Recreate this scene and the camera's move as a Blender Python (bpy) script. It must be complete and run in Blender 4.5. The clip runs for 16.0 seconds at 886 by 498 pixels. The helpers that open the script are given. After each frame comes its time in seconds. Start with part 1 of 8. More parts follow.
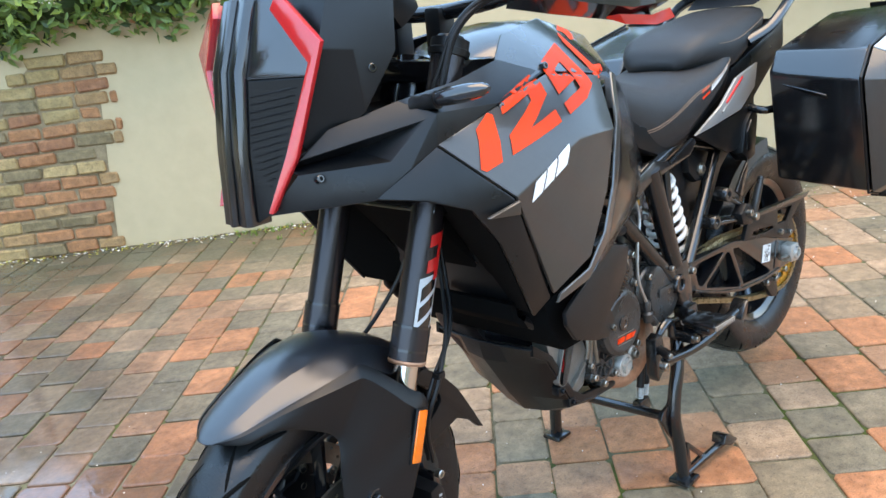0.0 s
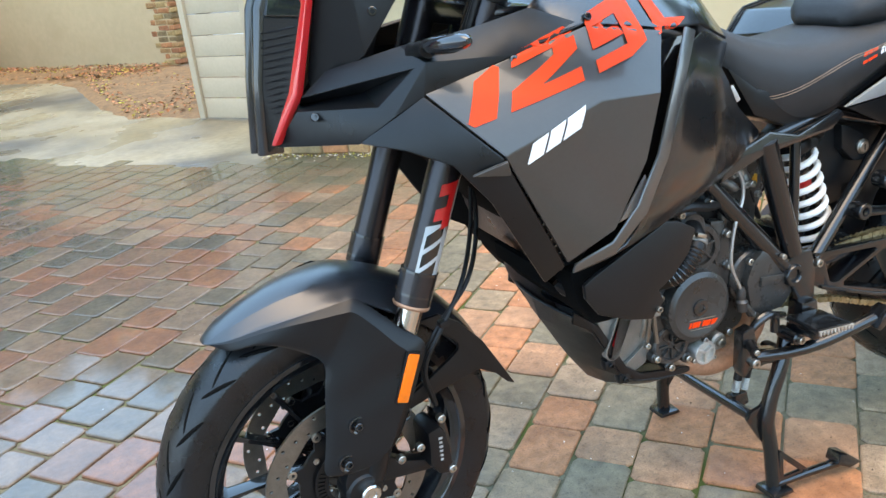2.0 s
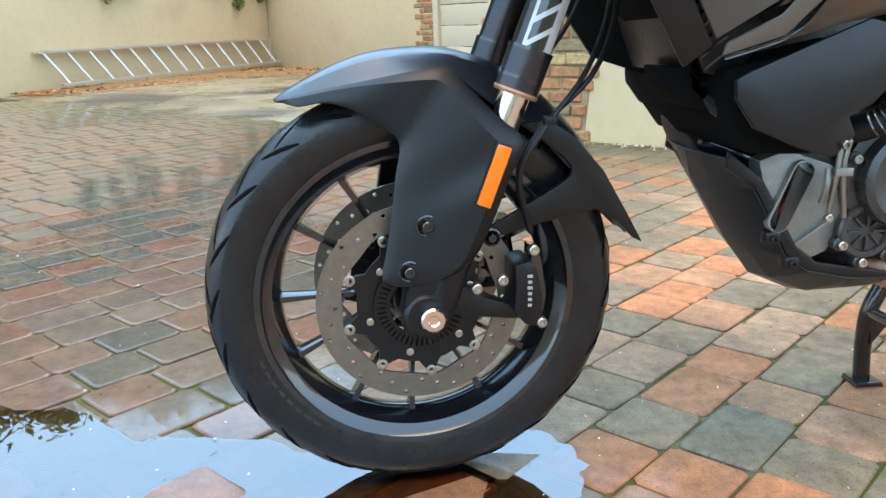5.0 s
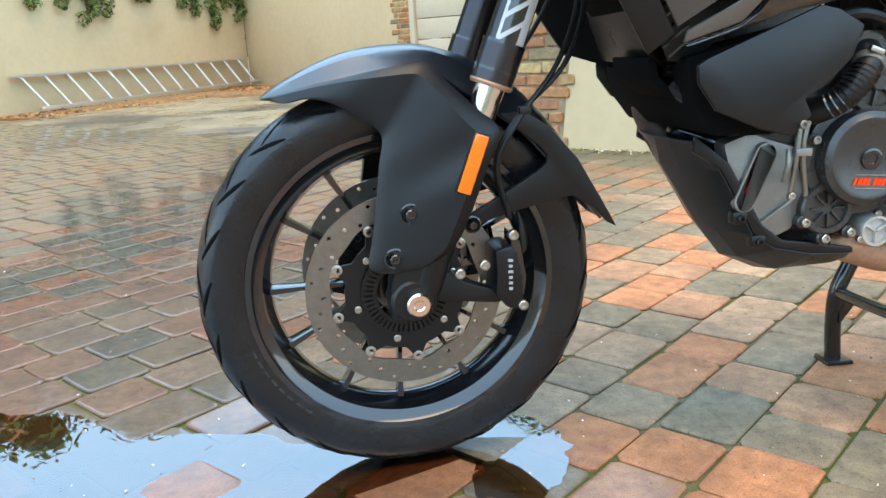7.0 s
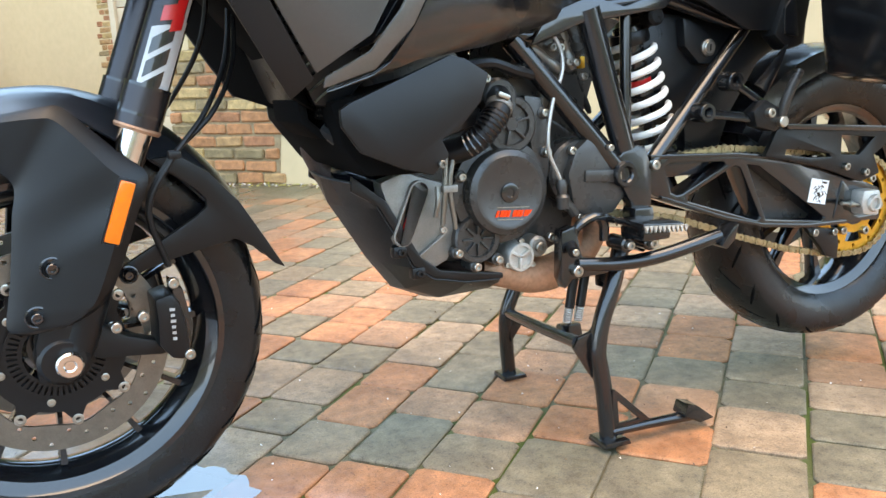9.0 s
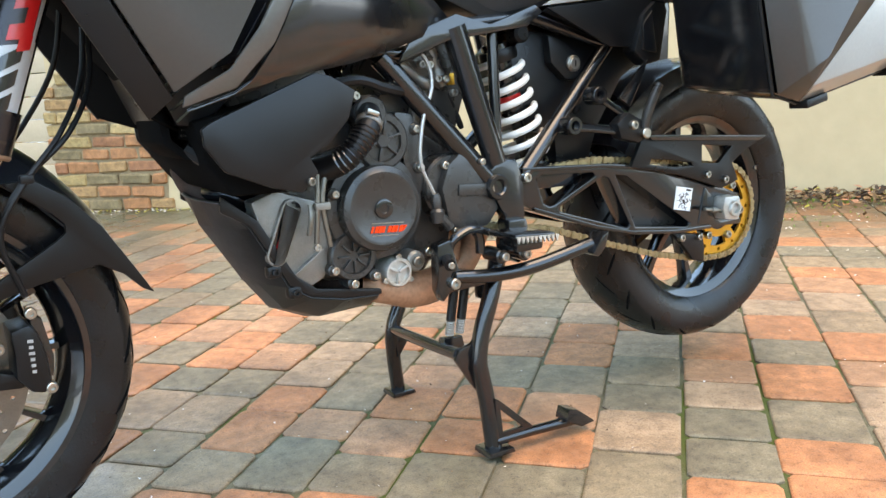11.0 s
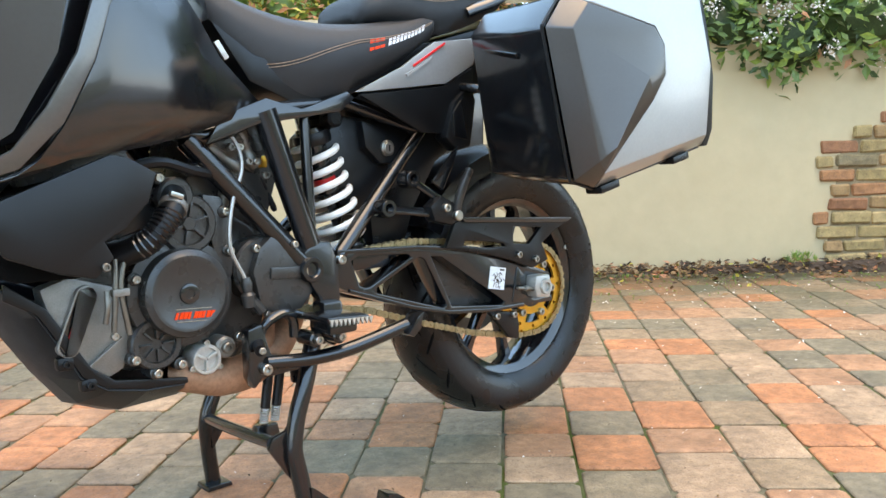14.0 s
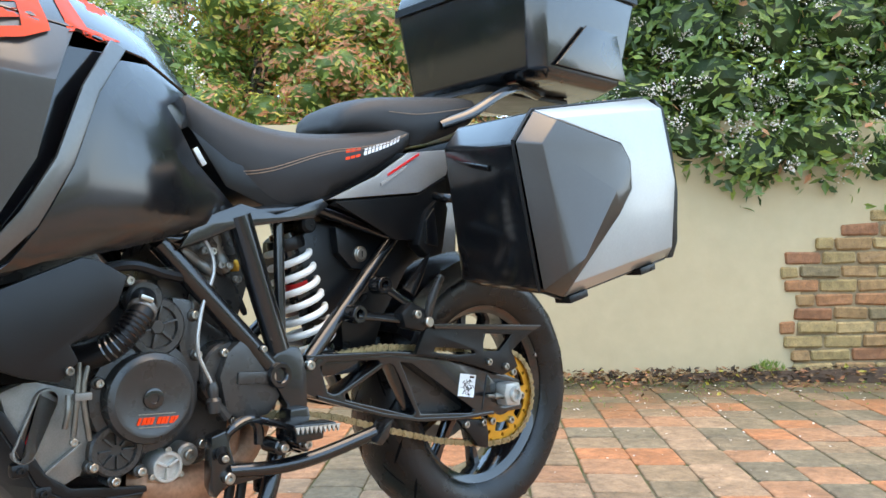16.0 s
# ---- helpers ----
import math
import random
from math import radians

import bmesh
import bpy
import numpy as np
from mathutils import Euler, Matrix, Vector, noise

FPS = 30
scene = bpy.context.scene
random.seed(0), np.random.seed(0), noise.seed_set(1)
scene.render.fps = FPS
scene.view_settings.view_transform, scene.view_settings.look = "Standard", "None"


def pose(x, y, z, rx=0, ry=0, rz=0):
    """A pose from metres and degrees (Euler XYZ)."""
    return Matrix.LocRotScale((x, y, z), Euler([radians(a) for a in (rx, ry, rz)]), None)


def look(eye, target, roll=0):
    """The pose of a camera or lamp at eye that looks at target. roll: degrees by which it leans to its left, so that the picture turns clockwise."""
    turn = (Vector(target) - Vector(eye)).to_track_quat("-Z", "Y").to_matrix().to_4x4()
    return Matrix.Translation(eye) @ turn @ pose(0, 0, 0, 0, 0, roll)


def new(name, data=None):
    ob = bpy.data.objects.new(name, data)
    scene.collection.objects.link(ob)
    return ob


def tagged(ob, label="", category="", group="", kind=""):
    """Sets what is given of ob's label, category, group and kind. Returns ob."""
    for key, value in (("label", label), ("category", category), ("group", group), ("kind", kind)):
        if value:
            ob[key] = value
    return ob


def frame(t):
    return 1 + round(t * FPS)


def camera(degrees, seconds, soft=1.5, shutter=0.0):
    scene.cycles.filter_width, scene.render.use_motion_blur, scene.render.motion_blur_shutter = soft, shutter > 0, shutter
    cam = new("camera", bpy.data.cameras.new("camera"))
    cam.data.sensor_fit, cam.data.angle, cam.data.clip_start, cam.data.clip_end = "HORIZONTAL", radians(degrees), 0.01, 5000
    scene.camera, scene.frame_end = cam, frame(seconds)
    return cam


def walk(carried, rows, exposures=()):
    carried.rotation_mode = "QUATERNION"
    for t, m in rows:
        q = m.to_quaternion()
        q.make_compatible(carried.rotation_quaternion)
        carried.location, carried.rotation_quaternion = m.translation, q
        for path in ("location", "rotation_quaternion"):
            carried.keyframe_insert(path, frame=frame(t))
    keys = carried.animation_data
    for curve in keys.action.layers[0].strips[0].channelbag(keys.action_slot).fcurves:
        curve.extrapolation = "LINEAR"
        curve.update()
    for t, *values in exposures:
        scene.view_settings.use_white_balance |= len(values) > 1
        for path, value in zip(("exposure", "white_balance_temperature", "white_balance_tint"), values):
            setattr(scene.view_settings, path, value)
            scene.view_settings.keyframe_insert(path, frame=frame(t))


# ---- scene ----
cam = camera(57.4, 16.0)
# stops, kelvin and tint of the camera's picture
EXPOSURES = [(0, 1.00, 12300, 13), (3.5, 1.12, 13000, 10), (7, 1.15, 13800, 11), (9, 1.29, 15000, 15), (12, 1.13, 15200, 15), (14, 1.03, 14200, 14), (16, 0.93, 13200, 14)]
PATH = [
    (0, (-0.5726, -1.0992, 1.2487), (0.6956, 0.3800, 0.6146), -7.2),
    (0.5, (-0.4804, -1.2672, 1.2487), (0.6177, 0.3288, 0.5829), -7.2),
    (1, (-0.3882, -1.3522, 1.2487), (0.5644, 0.3360, 0.5890), -7.7),
    (1.5, (-0.2633, -1.3460, 1.2364), (0.5296, 0.4210, 0.5685), -7.2),
    (2, (-0.1537, -1.3296, 1.2323), (0.4354, 0.4927, 0.5030), -6.3),
    (2.5, (-0.0553, -1.3276, 1.2149), (0.2827, 0.5480, 0.4640), -5.9),
    (3, (0.0072, -1.2702, 1.1780), (0.1291, 0.6320, 0.4282), -6.5),
    (3.5, (0.0184, -1.1873, 1.0992), (0.0594, 0.6986, 0.2981), -5.7),
    (4, (0.0400, -1.2057, 0.9506), (0.0359, 0.6956, 0.1875), -5.4),
    (4.5, (0.0502, -1.2313, 0.7877), (0.0789, 0.7335, 0.2049), -2.1),
    (6.8, (0.0492, -1.3184, 0.7253), (0.0973, 0.6597, 0.1916), -3.5),
    (7, (0.0471, -1.3184, 0.7273), (0.1188, 0.6617, 0.2028), -3.5),
    (7.5, (0.0830, -1.3296, 0.7304), (0.3053, 0.6443, 0.2295), -3.0),
    (8, (0.1096, -1.3307, 0.7345), (0.5214, 0.6177, 0.2530), -2.4),
    (8.5, (0.1403, -1.3389, 0.7365), (0.7171, 0.5696, 0.2674), -2.2),
    (9, (0.1649, -1.3450, 0.7355), (0.8717, 0.5183, 0.2592), -2.4),
    (9.2, (0.1680, -1.3450, 0.7345), (0.9178, 0.5009, 0.2571), -2.5),
    (11.5, (0.2213, -1.3798, 0.7283), (1.1995, 0.3688, 0.3012), -2.9),
    (12, (0.2346, -1.3860, 0.7365), (1.2825, 0.3258, 0.3227), -2.6),
    (12.5, (0.2438, -1.3932, 0.7376), (1.3614, 0.2797, 0.3534), -2.4),
    (13, (0.2459, -1.4003, 0.7345), (1.4290, 0.2366, 0.3882), -2.4),
    (13.5, (0.2530, -1.4034, 0.7376), (1.4997, 0.1936, 0.4333), -2.0),
    (14, (0.2530, -1.3993, 0.7365), (1.5345, 0.1762, 0.4702), -1.9),
    (14.5, (0.2561, -1.4075, 0.7437), (1.5509, 0.1629, 0.5081), -1.6),
    (15, (0.2571, -1.4054, 0.7457), (1.5765, 0.1506, 0.5614), -1.2),
    (15.5, (0.2540, -1.4044, 0.7519), (1.5950, 0.1414, 0.6464), -0.9),
    (16, (0.2489, -1.4106, 0.7488), (1.5991, 0.1311, 0.7355), -0.7),
]
walk(cam, [(t, look(eye, target, roll)) for t, eye, target, roll in PATH], EXPOSURES)

# ---- light ----
SUN_EL, SUN_AZ = radians(77), radians(-195)
world = bpy.data.worlds.new("sky")
scene.world = world
world.use_nodes = True
wn = world.node_tree
sky = wn.nodes.new("ShaderNodeTexSky")
sky.sky_type, sky.sun_disc = "NISHITA", False
sky.sun_elevation, sky.sun_rotation = SUN_EL, SUN_AZ
sky.air_density, sky.dust_density, sky.ozone_density = 1.0, 0.7, 1.0
veil = wn.nodes.new("ShaderNodeMix")
veil.data_type, veil.blend_type = "RGBA", "ADD"
veil.inputs[0].default_value = 1.0
veil.inputs[7].default_value = (1.8, 5.75, 14.0, 1)
wn.links.new(sky.outputs[0], veil.inputs[6])
wn.links.new(veil.outputs[2], wn.nodes["Background"].inputs[0])
wn.nodes["Background"].inputs[1].default_value = 0.165

sun_data = bpy.data.lights.new("sun", "SUN")
sun_data.energy, sun_data.angle, sun_data.color = 1.36, radians(50), (1.0, 0.80, 0.52)
sun = new("sun", sun_data)
sun.matrix_world = look((0, 0, 0), (-math.sin(SUN_AZ) * math.cos(SUN_EL), -math.cos(SUN_AZ) * math.cos(SUN_EL), -math.sin(SUN_EL)))

# ---- materials ----
def mat(name, color, rough=0.5, metal=0.0, grain=0.0, scale=40.0, bump=0.0, bump_scale=200.0, rough_var=0.0, coat=0.0, spots=None, spec=0.5, coat_rough=0.08, coat_ior=1.5):
    """A Principled surface with colour variation at two scales, fine relief and uneven gloss."""
    m = bpy.data.materials.new(name)
    m.use_nodes = True
    t = m.node_tree
    b = t.nodes["Principled BSDF"]
    b.inputs["Base Color"].default_value = (*color, 1)
    b.inputs["Roughness"].default_value, b.inputs["Metallic"].default_value = rough, metal
    b.inputs["Coat Weight"].default_value, b.inputs["Coat Roughness"].default_value, b.inputs["Coat IOR"].default_value = coat, coat_rough, coat_ior
    b.inputs["Specular IOR Level"].default_value = spec
    pos = t.nodes.new("ShaderNodeNewGeometry")
    if grain:
        n1, n2 = t.nodes.new("ShaderNodeTexNoise"), t.nodes.new("ShaderNodeTexNoise")
        n1.inputs["Scale"].default_value, n2.inputs["Scale"].default_value = scale, scale * 9
        n1.inputs["Detail"].default_value = 4
        add = t.nodes.new("ShaderNodeMath")
        add.operation = "ADD"
        ramp = t.nodes.new("ShaderNodeMapRange")
        ramp.inputs["From Min"].default_value, ramp.inputs["From Max"].default_value = 0.7, 1.3
        ramp.inputs["To Min"].default_value, ramp.inputs["To Max"].default_value = 1 - grain, 1 + grain
        hsv = t.nodes.new("ShaderNodeHueSaturation")
        hsv.inputs["Color"].default_value = (*color, 1)
        for n in (n1, n2):
            t.links.new(pos.outputs["Position"], n.inputs["Vector"])
        t.links.new(n1.outputs[0], add.inputs[0])
        t.links.new(n2.outputs[0], add.inputs[1])
        t.links.new(add.outputs[0], ramp.inputs["Value"])
        t.links.new(ramp.outputs[0], hsv.inputs["Value"])
        t.links.new(hsv.outputs[0], b.inputs["Base Color"])
        if spots:
            n3 = t.nodes.new("ShaderNodeTexNoise")
            n3.inputs["Scale"].default_value, n3.inputs["Detail"].default_value = spots[1], 5
            r3 = t.nodes.new("ShaderNodeValToRGB")
            r3.color_ramp.elements[0].position, r3.color_ramp.elements[1].position = spots[2], spots[2] + 0.12
            mx = t.nodes.new("ShaderNodeMix")
            mx.data_type = "RGBA"
            t.links.new(pos.outputs["Position"], n3.inputs["Vector"])
            t.links.new(n3.outputs[0], r3.inputs[0])
            t.links.new(r3.outputs[0], mx.inputs[0])
            t.links.new(hsv.outputs[0], mx.inputs[6])
            mx.inputs[7].default_value = (*spots[0], 1)
            t.links.new(mx.outputs[2], b.inputs["Base Color"])
    if rough_var:
        n4 = t.nodes.new("ShaderNodeTexNoise")
        n4.inputs["Scale"].default_value, n4.inputs["Detail"].default_value = scale * 0.7, 4
        r4 = t.nodes.new("ShaderNodeMapRange")
        r4.inputs["From Min"].default_value, r4.inputs["From Max"].default_value = 0.3, 0.7
        r4.inputs["To Min"].default_value, r4.inputs["To Max"].default_value = max(0.02, rough - rough_var), rough + rough_var
        t.links.new(pos.outputs["Position"], n4.inputs["Vector"])
        t.links.new(n4.outputs[0], r4.inputs["Value"])
        t.links.new(r4.outputs[0], b.inputs["Roughness"])
    if bump:
        n5 = t.nodes.new("ShaderNodeTexNoise")
        n5.inputs["Scale"].default_value, n5.inputs["Detail"].default_value = bump_scale, 3
        bp = t.nodes.new("ShaderNodeBump")
        bp.inputs["Strength"].default_value, bp.inputs["Distance"].default_value = bump, 0.002
        t.links.new(pos.outputs["Position"], n5.inputs["Vector"])
        t.links.new(n5.outputs[0], bp.inputs["Height"])
        t.links.new(bp.outputs[0], b.inputs["Normal"])
    return m


def stone(name, source, wet=False, stops=()):
    """Tumbled paving or brick: one tone per piece, grain, pores, and (wet) a film of rain that pools in broad patches."""
    m = bpy.data.materials.new(name)
    m.use_nodes = True
    t = m.node_tree
    b = t.nodes["Principled BSDF"]
    pos = t.nodes.new("ShaderNodeNewGeometry")
    if source == "object":
        rnd = t.nodes.new("ShaderNodeObjectInfo").outputs["Random"]
    else:
        rnd = pos.outputs["Random Per Island"]
    ramp = t.nodes.new("ShaderNodeValToRGB")
    ramp.color_ramp.interpolation = "CONSTANT"
    els = ramp.color_ramp.elements
    for k, (p, c) in enumerate(stops):
        e = els[k] if k < 2 else els.new(p)
        e.position, e.color = p, (*c, 1)
    t.links.new(rnd, ramp.inputs[0])
    hsv = t.nodes.new("ShaderNodeHueSaturation")
    t.links.new(ramp.outputs[0], hsv.inputs["Color"])

    def noise_tex(scale, detail=4):
        n = t.nodes.new("ShaderNodeTexNoise")
        n.inputs["Scale"].default_value, n.inputs["Detail"].default_value = scale, detail
        t.links.new(pos.outputs["Position"], n.inputs["Vector"])
        return n.outputs[0]

    def mapped(v, a, c, d, e):
        r = t.nodes.new("ShaderNodeMapRange")
        for key, val in zip(("From Min", "From Max", "To Min", "To Max"), (a, c, d, e)):
            r.inputs[key].default_value = val
        t.links.new(v, r.inputs["Value"])
        return r.outputs[0]

    def both(op, a, c):
        r = t.nodes.new("ShaderNodeMath")
        r.operation = op
        for k, v in enumerate((a, c)):
            if isinstance(v, float):
                r.inputs[k].default_value = v
            else:
                t.links.new(v, r.inputs[k])
        return r.outputs[0]

    grain = both("MULTIPLY", mapped(noise_tex(26), 0.3, 0.7, 0.72, 1.22), mapped(noise_tex(420, 2), 0.3, 0.7, 0.72, 1.25))
    grain = both("MULTIPLY", grain, mapped(noise_tex(120, 3), 0.34, 0.44, 0.68, 1.0))
    rough = mapped(noise_tex(60), 0.3, 0.7, 0.6, 0.85)
    if wet:
        xyz = t.nodes.new("ShaderNodeSeparateXYZ")
        t.links.new(pos.outputs["Position"], xyz.inputs[0])
        drift = both("ADD", both("MULTIPLY", xyz.outputs["X"], -0.42), both("MULTIPLY", xyz.outputs["Y"], 0.10))
        film = mapped(both("ADD", drift, mapped(noise_tex(1.6, 5), 0.2, 0.8, -0.35, 0.35)), -0.30, 0.18, 0.0, 1.0)
        grain = both("MULTIPLY", grain, mapped(film, 0.0, 1.0, 1.0, 0.36))
        grain = both("MULTIPLY", grain, mapped(noise_tex(7, 5), 0.3, 0.7, 0.74, 1.22))
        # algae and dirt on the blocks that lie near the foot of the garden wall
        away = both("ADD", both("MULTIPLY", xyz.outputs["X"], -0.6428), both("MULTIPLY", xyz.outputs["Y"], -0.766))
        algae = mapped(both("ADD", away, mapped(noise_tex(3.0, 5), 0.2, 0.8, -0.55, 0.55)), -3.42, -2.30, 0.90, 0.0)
        up = t.nodes.new("ShaderNodeSeparateXYZ")
        t.links.new(pos.outputs["Normal"], up.inputs[0])
        film = both("MULTIPLY", film, mapped(up.outputs["Z"], 0.95, 0.998, 0.0, 1.0))
        t.links.new(film, b.inputs["Coat Weight"])
        b.inputs["Coat IOR"].default_value = 1.52
        t.links.new(mapped(noise_tex(5, 5), 0.35, 0.65, 0.015, 0.10), b.inputs["Coat Roughness"])
        ripple = t.nodes.new("ShaderNodeBump")
        ripple.inputs["Strength"].default_value, ripple.inputs["Distance"].default_value = 0.06, 0.002
        t.links.new(noise_tex(22), ripple.inputs["Height"])
        t.links.new(ripple.outputs[0], b.inputs["Coat Normal"])
    t.links.new(grain, hsv.inputs["Value"])
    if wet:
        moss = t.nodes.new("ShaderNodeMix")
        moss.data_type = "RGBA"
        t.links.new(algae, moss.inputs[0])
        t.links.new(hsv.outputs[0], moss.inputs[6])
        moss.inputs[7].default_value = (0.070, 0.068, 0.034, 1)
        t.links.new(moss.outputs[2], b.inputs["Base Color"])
    else:
        t.links.new(hsv.outputs[0], b.inputs["Base Color"])
    t.links.new(rough, b.inputs["Roughness"])
    bp = t.nodes.new("ShaderNodeBump")
    bp.inputs["Strength"].default_value, bp.inputs["Distance"].default_value = (0.25 if wet else 0.6), 0.003
    t.links.new(both("ADD", noise_tex(90), both("MULTIPLY", noise_tex(500, 2), 0.4)), bp.inputs["Height"])
    t.links.new(bp.outputs[0], b.inputs["Normal"])
    return m


